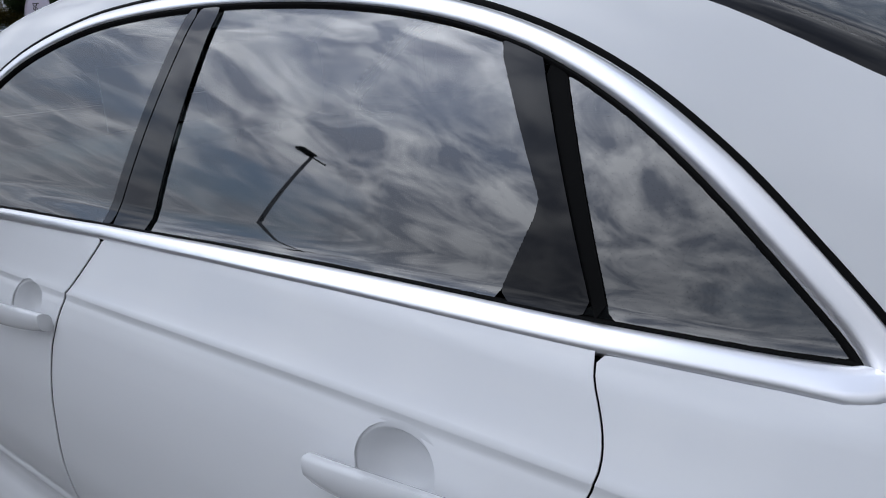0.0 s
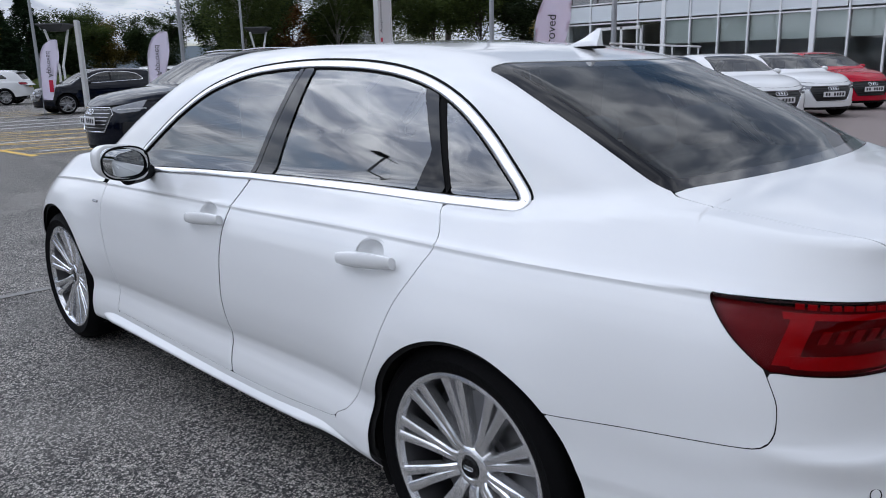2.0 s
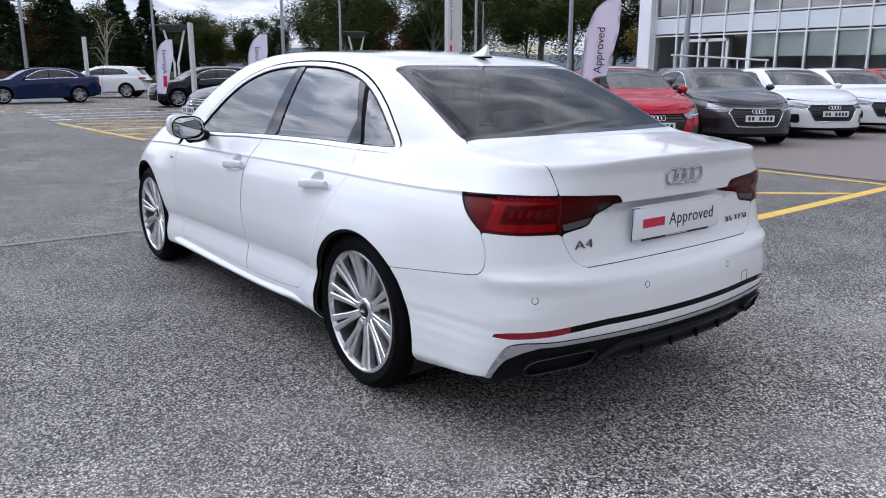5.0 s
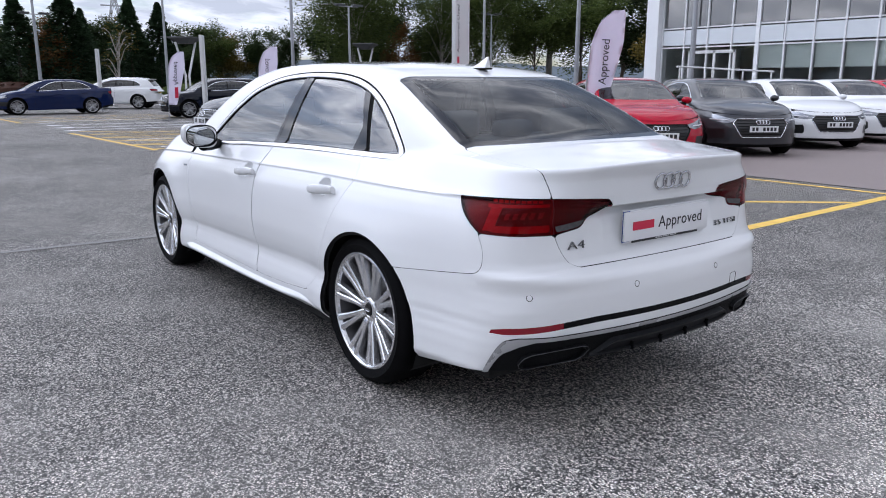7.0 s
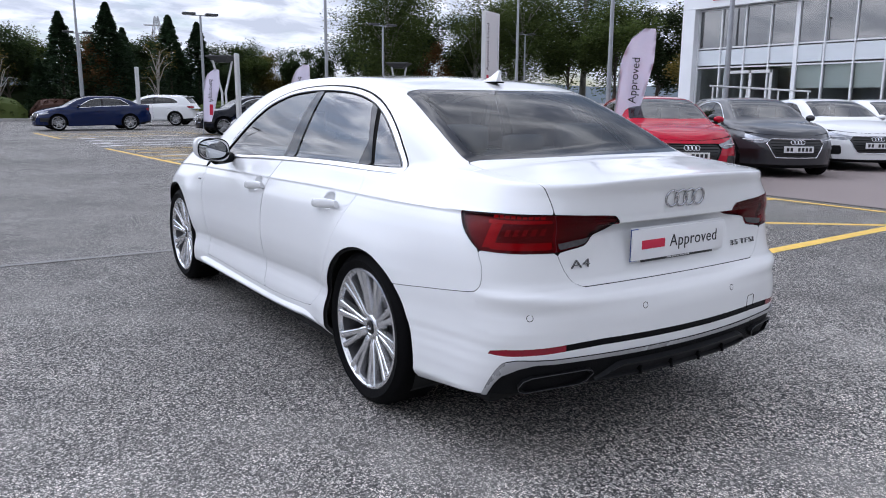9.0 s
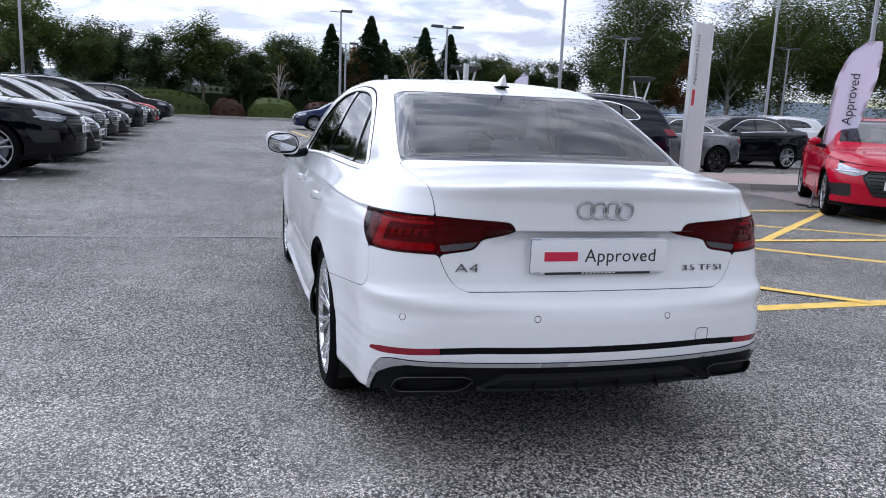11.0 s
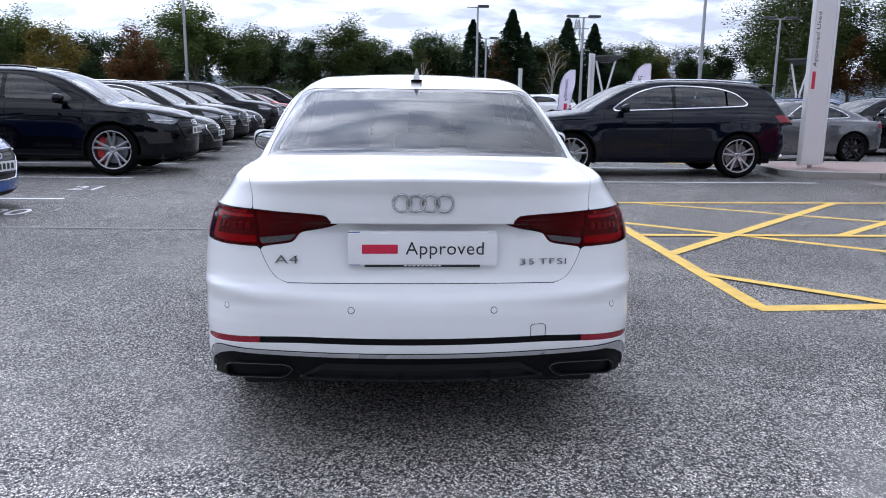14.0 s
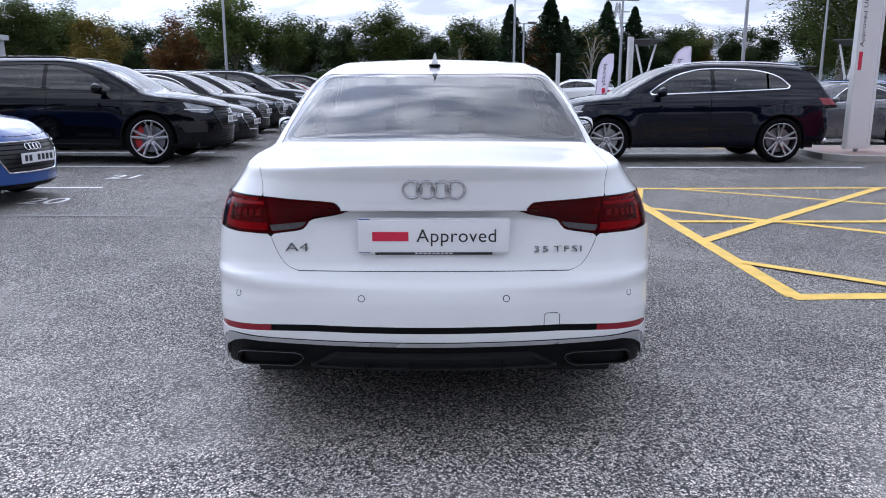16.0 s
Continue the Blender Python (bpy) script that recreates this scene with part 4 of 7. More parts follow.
def wheel_parts(parent, radius, width, rim_r, spokes, face, at, side, tyre_mat, rim_mat, cap=True, detail=1, caliper=None):
    """A wheel under its car: tyre, rim with pairs of spokes, brake disc, cap. face: how far the rim lies inside the tyre's wall."""
    hub = new("wheel")
    hub.parent = parent
    hub.matrix_basis = Matrix.Translation(at) @ pose(0, 0, 0, 0, 0, 0 if side < 0 else 180)
    n = 64 if detail else 36
    w = width
    prof = [(rim_r - 0.012, 0.03), (rim_r + 0.004, 0.004), (rim_r + 0.012, 0.0), (rim_r + 0.03, -0.004), ((radius + rim_r) / 2, -0.008), (radius - 0.035, -0.003), (radius - 0.018, 0.006),
            (radius - 0.006, 0.022), (radius, 0.045), (radius, w * 0.5), (radius, w - 0.045), (radius - 0.008, w - 0.02), (radius - 0.04, w), (rim_r, w - 0.01), (rim_r - 0.01, w - 0.04)]
    part("tyre", lathe(prof, n), tyre_mat, hub, "black low-profile tyre" if detail else "", smooth=50)
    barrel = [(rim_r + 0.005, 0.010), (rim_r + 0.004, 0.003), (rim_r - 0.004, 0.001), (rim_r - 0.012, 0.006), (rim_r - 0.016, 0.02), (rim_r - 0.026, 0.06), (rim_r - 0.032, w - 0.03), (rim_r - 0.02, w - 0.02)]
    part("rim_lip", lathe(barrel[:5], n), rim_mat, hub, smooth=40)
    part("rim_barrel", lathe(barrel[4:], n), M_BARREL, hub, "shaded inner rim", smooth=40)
    r_hub, r_out = 0.062, rim_r - 0.008
    inset = 0.030
    bm = bmesh.new()
    for k in range(spokes):
        a0 = 2 * math.pi * (k + 0.25) / spokes
        for sgn in (-1, 1):
            half_in, half_out = 0.15 * math.pi / spokes * 2, 0.30 * math.pi / spokes
            rows = []
            for t in (0.0, 0.12, 0.3, 0.6, 0.88, 1.0):
                r = r_hub * 0.7 + (r_out - r_hub * 0.7) * t
                mid_a = a0 + sgn * (0.34 * math.pi / spokes) * (0.78 + 0.14 * t if r > 0.1 else 0.9)
                th = (0.0108 - 0.0005 * t + 0.0055 * t * t * t) if spokes > 7 else (0.019 - 0.004 * t)
                depth = inset - 0.026 * t ** 1.6 + (0.012 if t < 0.1 else 0)
                c, s = math.cos(mid_a), math.sin(mid_a)
                px, pz = -s * th, c * th
                rows.append([(depth + 0.030, r * c + px * 1.25, r * s + pz * 1.25), (depth + 0.004, r * c + px, r * s + pz), (depth, r * c + px * 0.55, r * s + pz * 0.55),
                             (depth, r * c - px * 0.55, r * s - pz * 0.55), (depth + 0.004, r * c - px, r * s - pz), (depth + 0.030, r * c - px * 1.25, r * s - pz * 1.25)])
            vs = [[bm.verts.new(p) for p in row] for row in rows]
            for i in range(len(vs) - 1):
                for j in range(5):
                    bm.faces.new((vs[i][j], vs[i][j + 1], vs[i + 1][j + 1], vs[i + 1][j]))
    bmesh.ops.recalc_face_normals(bm, faces=bm.faces[:])
    part("spokes", bm, rim_mat, hub, "bright silver multi-spoke alloy" if detail else "", smooth=35)
    part("hub_boss", lathe([(0.0, inset + 0.004), (0.03, inset + 0.004), (0.034, inset + 0.001), (0.05, inset + 0.004), (r_hub, inset + 0.014), (r_hub + 0.012, inset + 0.045)], 32), rim_mat, hub, smooth=40)
    if cap:
        part("centre_cap", lathe([(0.0, inset - 0.004), (0.026, inset - 0.003), (0.030, inset + 0.002), (0.030, inset + 0.008)], 28), M_GLOSS, hub, "black centre cap with ring emblem", smooth=40)
        for k in range(4):
            ring = tube([(inset - 0.005, -0.0105 + 0.007 * k + 0.0055 * math.cos(a), 0.0055 * math.sin(a)) for a in np.linspace(0, 2 * math.pi, 16, endpoint=False)], 0.0009, 5, True)
            part("cap_ring", ring, M_CHROME, hub)
        for k in range(5):
            a = 2 * math.pi * k / 5 + 0.3
            part("wheel_bolt", lathe([(0.0, inset + 0.010), (0.008, inset + 0.010), (0.010, inset + 0.016), (0.011, inset + 0.03)], 8), M_SATIN, hub, m=Matrix.Translation((0, 0.049 * math.cos(a), 0.049 * math.sin(a))))
    part("brake_disc", lathe([(0.0, 0.085), (0.07, 0.085), (0.075, 0.10), (rim_r * 0.72, 0.10), (rim_r * 0.72, 0.125), (0.05, 0.125)], 36), M_DISC, hub, smooth=30)
    if caliper:
        grip = lathe([(rim_r * 0.52, 0.07), (rim_r * 0.86, 0.07), (rim_r * 0.86, 0.13), (rim_r * 0.52, 0.13)], 48)
        bmesh.ops.delete(grip, geom=[v for v in grip.verts if v.co.y < 0.55 * math.hypot(v.co.y, v.co.z)], context="VERTS")
        part("brake_caliper", grip, caliper, hub, "red brake caliper")
    part("wheel_back", lathe([(0.0, w - 0.06), (rim_r - 0.03, w - 0.06)], 32), M_VOID, hub)
    return hub


for sx in (-1, 1):
    wheel_parts(saloon, 0.336, 0.235, 0.258, 10, 0.0, Vector((sx * 0.868, 1.022, 0.338)), sx, M_TYRE, M_ALLOY)
    wheel_parts(saloon, 0.334, 0.235, 0.258, 10, 0.0, Vector((sx * 0.872, 3.842, 0.334)), sx, M_TYRE, M_ALLOY)
    for hy, hz, rr in ((1.01, 0.345, 0.385), (3.835, 0.335, 0.395)):
        bm = bmesh.new()
        ring = []
        for a in np.radians(np.linspace(-32, 212, 40)):
            c, s = math.cos(a), math.sin(a)
            ring.append([bm.verts.new((sx * x, hy + rr * c, max(0.16, hz + rr * s))) for x in (0.845, 0.60)])
        for p, q in zip(ring, ring[1:]):
            bm.faces.new((p[0], p[1], q[1], q[0]))
        top = [r[1] for r in ring]
        bm.faces.new(top)
        part("wheel_housing", bm, M_VOID, saloon, "black wheel arch liner")

# underside
bm = boxes((-0.70, 0.35, 0.19, 0.70, 4.45, 0.26), (-0.78, 1.45, 0.135, 0.78, 3.40, 0.20), bevel=0.02)
part("underbody", bm, M_VOID, saloon, "dark underbody")


def on_tail(x, z, out=0.0):
    """A point on the tail at x and z, as it stands, and the way out of it."""
    p, _ = car.meet(np.array([[x, 0.8, z]]), np.array([[0.0, -1.0, 0.0]]), 0.0, 1.2)
    n = car.normal(p)[0]
    return Vector(car.settle(p[0] + n * out)), Vector(n)


def on_side(y, z, out=0.0):
    p, _ = car.meet(np.array([[0.0, y, z]]), np.array([[-1.0, 0.0, 0.0]]), 0.2, 1.3)
    n = car.normal(p)[0]
    return Vector(car.settle(p[0] + n * out)), Vector(n)


def band(value, middle, half):
    return middle + half - value, value - middle + half


# tail lamps: housing, glowing strips behind, clear red cover
split = lid_half(SZ) - SX
for lev, nm, mat in ((all_of(lamp - 0.001, -split - 0.0015), "tail_lamp", M_REDLENS), (all_of(lamp - 0.001, split - 0.0015), "lid_lamp", M_SMOKELENS)):
    for k in (0, 1):
        cover = panel(nm, lev, mat, k, "dark red tail lamp", lift=0.001, turn_in=0)
        cover.visible_shadow = False
        panel("housing", all_of(lev + 0.004), M_REDDARK if nm == "tail_lamp" else M_REDMID, k, "dark lamp housing", lift=-0.022, turn_in=0, under=cover)
        if nm == "tail_lamp":
            hook = [lev - 0.008, *band(SZ, 0.876, 0.044), *band(SW + 0.55 * (SZ - 0.87), 1.030, 0.030)]
            panel("light_hook", hook, M_RED, k, "bright red light blade", lift=-0.012, turn_in=0.004, under=cover)
            panel("light_foot", [lev - 0.008, *band(SZ, 0.838, 0.013), 1.035 - SW], M_RED, k, "bright red light blade", lift=-0.010, turn_in=0.004, under=cover)
            panel("light_bar", [lev - 0.007, *band(SZ, 0.924, 0.006), 1.05 - SW], M_RED, k, "red light bar", lift=-0.010, turn_in=0.004, under=cover)
            for j in range(9):
                panel("light_bead", [lev - 0.005, *band(SZ, 0.937, 0.0035), *band(SW, 0.77 + 0.030 * j, 0.011)], M_RED, k, "small red light element", lift=-0.008, turn_in=0.003, under=cover)
            for j in range(5):
                fin_l = [lev - 0.006, *band(SZ, 0.884, 0.013), *band(SW + 0.5 * (SZ - 0.88), 0.765 + 0.046 * j, 0.012)]
                panel("light_fin", fin_l, M_REDMID, k, "red light element", lift=-0.015, turn_in=0.003, under=cover)
        else:
            rev = [lev - 0.007, *band(SZ - 0.10 * (0.60 - SW), 0.845, 0.011), SW - 0.545]
            panel("reversing_light", rev, M_REVERSE, k, "clear reversing light", lift=0.0025, turn_in=0.003, under=cover)
            for j, h in enumerate((0.9285, 0.917, 0.9055)):
                panel("light_bar", [lev - 0.005, *band(SZ - 0.075 * (SW - 0.6), h, 0.0028)], M_REDMID, k, "dark red light bar", lift=-0.010, turn_in=0.003, under=cover)

# show plate over the number plate
pl, _ = on_tail(0.0, 0.83, 0.0)
PY = pl.y - 0.034
plate = part("show_plate", boxes((-0.263, PY, 0.732, 0.263, PY + 0.008, 0.846), bevel=0.003), M_PLATE, saloon, "white show plate with red and black lettering", smooth=40)
back_plate = part("number_plate", boxes((-0.260, PY + 0.012, 0.722, 0.260, PY + 0.016, 0.852), bevel=0.002), M_PLATE, saloon, "number plate behind the show plate", smooth=40)
part("plate_edge", boxes((-0.2625, PY + 0.0105, 0.728, -0.222, PY + 0.0118, 0.848)), M_BLUE, back_plate, "blue plate band")
part("plate_frame", boxes((-0.205, PY + 0.006, 0.722, 0.205, PY + 0.0115, 0.733), bevel=0.001), M_INK, back_plate, "black plate frame edge")
for i in range(9):
    part("print_bar", boxes((-0.066 + i * 0.015, PY + 0.0055, 0.7255, -0.055 + i * 0.015, PY + 0.0059, 0.7295)), M_PLATE, back_plate)
upright = pose(0, 0, 0, 90, 0, 0)
part("brand_mark", boxes((-0.214, PY - 0.0012, 0.772, -0.088, PY + 0.001, 0.805), bevel=0.002), M_INK_RED, plate, "red printed mark")
lettering("Approved", 0.066, M_INK, plate, Matrix.Translation((0.080, PY - 0.0006, 0.789)) @ upright, 0.0005, "black printed word", spacing=1.06)

# ring emblem and model lettering
for k in range(4):
    cx = -0.0735 + 0.049 * k
    pts = []
    for a in np.linspace(0, 2 * math.pi, 40, endpoint=False):
        q, n = on_tail(cx + 0.0315 * math.cos(a), 0.980 + 0.030 * math.sin(a), 0.003 + (0.0015 if k % 2 else 0))
        pts.append(q)
    part("emblem_ring", tube(pts, 0.0050, 8, True), M_EMBLEM, saloon, "chrome ring of the boot emblem", smooth=60)
q, n = on_tail(-0.480, 0.768, 0.003)
turn = n.to_track_quat("Z", "Y").to_matrix().to_4x4()
flat = Matrix.Diagonal((1.12, 0.66, 1.0, 1.0))
for ch, dx in (("A", -0.021), ("4", 0.023)):
    lettering(ch, 0.066, M_BADGE, saloon, Matrix.Translation(q) @ turn @ Matrix.Translation((dx, 0, 0)) @ flat, 0.003, "chrome model letter", "model_letter", thin=0.0009)
q, n = on_tail(0.440, 0.762, 0.003)
turn = n.to_track_quat("Z", "Y").to_matrix().to_4x4()
for ch, dx in zip("35TFSI", (-0.078, -0.047, -0.003, 0.028, 0.058, 0.080)):
    lettering(ch, 0.047, M_BADGE, saloon, Matrix.Translation(q) @ turn @ Matrix.Translation((dx, 0, 0)) @ flat, 0.003, "chrome model letter", "model_letter", thin=0.0009)

# parking sensors and tow cover
for sx, sz in ((-0.70, 0.601), (-0.250, 0.609), (0.250, 0.609), (0.70, 0.601)):
    q, n = on_tail(sx, sz, 0.0006)
    m = Matrix.Translation(q) @ n.to_track_quat("X", "Z").to_matrix().to_4x4()
    sensor = part("parking_sensor", lathe([(0.0, 0.0012), (0.0092, 0.001), (0.0102, 0.0)], 24), M_WHITE, saloon, "round white parking sensor", m=m)
    part("sensor_ring", lathe([(0.0100, 0.0002), (0.0112, 0.0006), (0.0124, 0.0002)], 24), M_SEAL, sensor, "dark sensor ring")
tow = []
for a, c in ((0.385, 0.50), (0.385, 0.545), (0.392, 0.552), (0.432, 0.552), (0.44, 0.545), (0.44, 0.50)):
    tow.append(on_tail(a, c, 0.0004)[0])
part("tow_cover_joint", tube([t for p, r in zip(tow, tow[1:]) for t in (p, (p + r) / 2)] + [tow[-1]], 0.0011, 6), M_SEAL, saloon, "fine joint of the tow eye cover")

# roof fin
fy, fz = 1.235, 1.405
prof = [(0.115, 0.0), (0.095, 0.007), (0.055, 0.016), (0.015, 0.032), (-0.020, 0.051), (-0.044, 0.062), (-0.060, 0.063), (-0.060, 0.052), (-0.056, 0.02), (-0.058, 0.0)]
bm = bmesh.new()
cols = []
for f in (-1.0, -0.72, -0.3, 0.0, 0.3, 0.72, 1.0):
    cols.append([bm.verts.new((f * (0.017 * (1 - h / 0.075) ** 1.5 + 0.003), fy + 0.035 + a * 0.85, fz - 0.012 + 0.92 * h * (1 - 0.10 * f * f))) for a, h in prof])
for p, r in zip(cols, cols[1:]):
    for i in range(len(prof) - 1):
        bm.faces.new((p[i], p[i + 1], r[i + 1], r[i]))
for c in (cols[0], cols[-1]):
    bm.faces.new(c)
bmesh.ops.recalc_face_normals(bm, faces=bm.faces[:])
fin = part("roof_fin", bm, M_WHITE, saloon, "white shark fin aerial", smooth=50)
part("fin_gasket", boxes((-0.027, fy - 0.018, fz - 0.016, 0.027, fy + 0.122, fz - 0.008), bevel=0.003), M_SEAL, fin, "black gasket")

# door handles
for sgn in (-1, 1):
    for y0, z0 in HANDLES:
        rows = []
        for t in np.linspace(0, 1, 15):
            yy = y0 + 0.116 - 0.230 * t
            p, n = on_side(yy, z0 - 0.004 + 0.024 * (t - 0.5), 0.0)
            rise = 0.030 * math.sin(math.pi * min(1, max(0, (t + 0.06) / 1.12))) ** 0.35
            half = 0.010 + 0.0125 * math.sin(math.pi * (0.08 + 0.84 * t)) ** 0.5
            ring = []
            for a in np.linspace(0, 2 * math.pi, 12, endpoint=False):
                c, s = math.cos(a), math.sin(a)
                ring.append(p + n * (rise + 0.013 * np.sign(s) * abs(s) ** 0.7) + Vector((0, 0, half * np.sign(c) * abs(c) ** 0.7)))
            rows.append(ring)
        bm = bmesh.new()
        vs = [[bm.verts.new((sgn * -1 * v.x, v.y, v.z)) for v in ring] for ring in rows]
        for a, b in zip(vs, vs[1:]):
            for i in range(12):
                bm.faces.new((a[i], a[(i + 1) % 12], b[(i + 1) % 12], b[i]))
        bm.faces.new(vs[0]), bm.faces.new(vs[-1])
        bmesh.ops.recalc_face_normals(bm, faces=bm.faces[:])
        handle = part("door_handle", bm, M_WHITE, saloon, "white body-coloured door handle", smooth=60)
        # the hollow behind the grip
        bm = bmesh.new()
        p0, n0 = on_side(y0 + 0.005, z0 + 0.016, 0.0)
        t0 = Vector((0, 1, 0)) - n0 * n0.y
        t0.normalize()
        u0 = n0.cross(t0)
        rings = []
        for r, d in ((1.20, -0.0030), (1.0, -0.0035), (0.96, -0.005), (0.90, -0.014), (0.75, -0.026), (0.5, -0.033), (0.25, -0.036)):
            rings.append([bm.verts.new((lambda w: (sgn * -1 * w.x, w.y, w.z))(p0 + t0 * (0.060 * r * math.cos(a)) + u0 * (0.042 * r * math.sin(a)) + n0 * d)) for a in np.linspace(0, 2 * math.pi, 28, endpoint=False)])
        for a, b in zip(rings, rings[1:]):
            for i in range(28):
                bm.faces.new((a[i], a[(i + 1) % 28], b[(i + 1) % 28], b[i]))
        bm.faces.new(rings[-1])
        bmesh.ops.recalc_face_normals(bm, faces=bm.faces[:])
        part("handle_cup", bm, M_WHITE, saloon, "shallow white handle cup", smooth=60)

# door mirrors
for sgn in (-1, 1):
    base = settle(-0.83, 2.90, 0.985)
    mir = new("door_mirror")
    mir.parent = saloon
    mir["label"] = "white door mirror with black base"
    bm = bmesh.new()
    bmesh.ops.create_uvsphere(bm, u_segments=28, v_segments=16, radius=1.0)
    for v in bm.verts:
        x, y, z = v.co
        f = abs(y) ** 0.7 * (1 if y > 0 else -1)
        v.co = (0.104 * math.copysign(abs(x) ** 0.75, x), (0.095 if y > 0 else 0.018) * f, 0.070 * math.copysign(abs(z) ** 0.7, z) - 0.018 * x)
    part("mirror_shell", bm, M_WHITE, mir, "white mirror cap", smooth=60, m=Matrix.Translation((sgn * 0.962, base.y - 0.165, 1.015)) @ pose(0, 0, 0, 0, 0, sgn * -8) @ Matrix.Diagonal((-sgn, 1, 1, 1)))
    face = lathe([(0.0, 0.0), (0.9, 0.0), (0.97, 0.006), (1.0, 0.02)], 32, axis="y")
    for v in face.verts:
        v.co = (0.095 * math.copysign(abs(v.co.x) ** 0.8, v.co.x), v.co.y, 0.061 * math.copysign(abs(v.co.z) ** 0.8, v.co.z) - 0.018 * v.co.x)
    mm = Matrix.Translation((sgn * 0.959, base.y - 0.186, 1.015)) @ pose(0, 0, 0, 0, 0, sgn * -8) @ Matrix.Diagonal((-sgn, 1, 1, 1))
    part("mirror_glass", face, M_MIRROR, mir, "mirror glass", smooth=30, m=mm)
    rimm = tube([(0.096 * math.copysign(abs(math.cos(a)) ** 0.8, math.cos(a)), -0.002, 0.062 * math.copysign(abs(math.sin(a)) ** 0.8, math.sin(a)) - 0.018 * 0.096 * math.cos(a)) for a in np.linspace(0, 2 * math.pi, 40, endpoint=False)], 0.0036, 8, True)
    part("mirror_edge", rimm, M_SATIN, mir, "black mirror edge", smooth=60, m=mm)
    part("mirror_foot", tube([(sgn * 0.80, base.y - 0.02, 0.955), (sgn * 0.86, base.y - 0.06, 0.945), (sgn * 0.935, base.y - 0.13, 0.955)], [0.030, 0.028, 0.034], 12), M_SATIN, mir, "black mirror foot", smooth=60)

# diffuser: exhaust finishers and fins
for sgn in (-1, 1):
    def edge_pts(out, shrink):
        pts = []
        for x, z in ((0.722, 0.352), (0.712, 0.378), (0.69, 0.391), (0.49, 0.404), (0.466, 0.398), (0.456, 0.386), (0.478, 0.360), (0.505, 0.348), (0.70, 0.330), (0.718, 0.338)):
            cx, cz = 0.59, 0.368
            p, n = on_tail(-(cx + (x - cx) * shrink), cz + (z - cz) * shrink, out)
            pts.append(Vector((sgn * -p.x if sgn > 0 else p.x, p.y, p.z)))
        return pts
    outer, front, inner, deep = edge_pts(-0.004, 1.0), edge_pts(0.014, 0.97), edge_pts(0.012, 0.90), edge_pts(-0.002, 0.88)
    deep = [p + Vector((0, 0.10, 0)) for p in deep]
    bm = bmesh.new()
    loops = [[bm.verts.new(p) for p in lp] for lp in (outer, front, inner, deep)]
    for a, b in zip(loops, loops[1:]):
        for i in range(len(a)):
            bm.faces.new((a[i], a[(i + 1) % len(a)], b[(i + 1) % len(b)], b[i]))
    bmesh.ops.recalc_face_normals(bm, faces=bm.faces[:])
    pipe = part("exhaust_finisher", bm, M_SATIN, saloon, "black trapezoid exhaust finisher", smooth=40)
    bm = bmesh.new()
    bm.faces.new([bm.verts.new(p + Vector((0, -0.03, 0))) for p in deep])
    part("exhaust_hole", bm, M_VOID, pipe, "dark exhaust opening")
    part("finisher_edge", tube(front, 0.0013, 6, True), M_BARREL, pipe, "thin metal edge", smooth=60)
rows = []
bm = bmesh.new()
for x in np.linspace(-0.44, 0.44, 45):
    slope = max(0.0, (abs(x) - 0.35) / 0.09)
    top, proud = 0.408 - 0.056 * slope, 1 - 0.6 * slope
    p0, n0 = on_tail(x, top, 0.0)
    p1, n1 = on_tail(x, 0.347, 0.0)
    rows.append([bm.verts.new(p0 + Vector((0, 0.004, 0))), bm.verts.new(p0 + Vector((0, -0.020 * proud, -0.008))), bm.verts.new(p0.lerp(p1, 0.30) + Vector((0, -0.018 * proud, 0))), bm.verts.new(p0.lerp(p1, 0.36) + Vector((0, -0.006 * proud, 0))),
                 bm.verts.new(p1 + Vector((0, -0.004 * proud, 0.010))), bm.verts.new(p1 + Vector((0, -0.016 * proud, 0.004))), bm.verts.new(p1 + Vector((0, -0.014 * proud, -0.004))), bm.verts.new(p1 + Vector((0, 0.05, -0.012)))])
for a, b in zip(rows, rows[1:]):
    for i in range(7):
        bm.faces.new((a[i], a[i + 1], b[i + 1], b[i]))
bmesh.ops.recalc_face_normals(bm, faces=bm.faces[:])
part("diffuser_blade", bm, M_BLADE, saloon, "satin dark diffuser blade", smooth=25)
for x in (-0.24, -0.08, 0.08, 0.24):
    p, n = on_tail(x, 0.36, 0.0)
    part("diffuser_fin", boxes((x - 0.004, p.y - 0.018, p.z - 0.02, x + 0.004, p.y + 0.06, p.z + 0.014), bevel=0.002), M_SATIN, saloon)

# cabin
def seat(x, y, parent=saloon):
    s = new("seat")
    s.parent = parent
    s.matrix_basis = Matrix.Translation((x, y, 0))
    s["label"] = "dark cloth car seat"
    part("cushion", boxes((-0.25, -0.05, 0.42, 0.25, 0.50, 0.58), bevel=0.05), M_SEAT, s, smooth=60)
    bm = boxes((-0.24, -0.08, 0.56, 0.24, 0.06, 1.10), bevel=0.055)
    part("backrest", bm, M_SEAT, s, smooth=60, m=Matrix.Translation((0, 0, 0.55)) @ pose(0, 0, 0, 14) @ Matrix.Translation((0, 0, -0.55)))
    bm = boxes((-0.13, -0.25, 1.12, 0.13, -0.15, 1.29), bevel=0.045)
    part("headrest", bm, M_SEAT, s, smooth=60)
    for k in (-0.05, 0.05):
        part("headrest_post", tube([(k, -0.12, 1.02), (k, -0.19, 1.16)], 0.007, 8), M_CHROME, s)


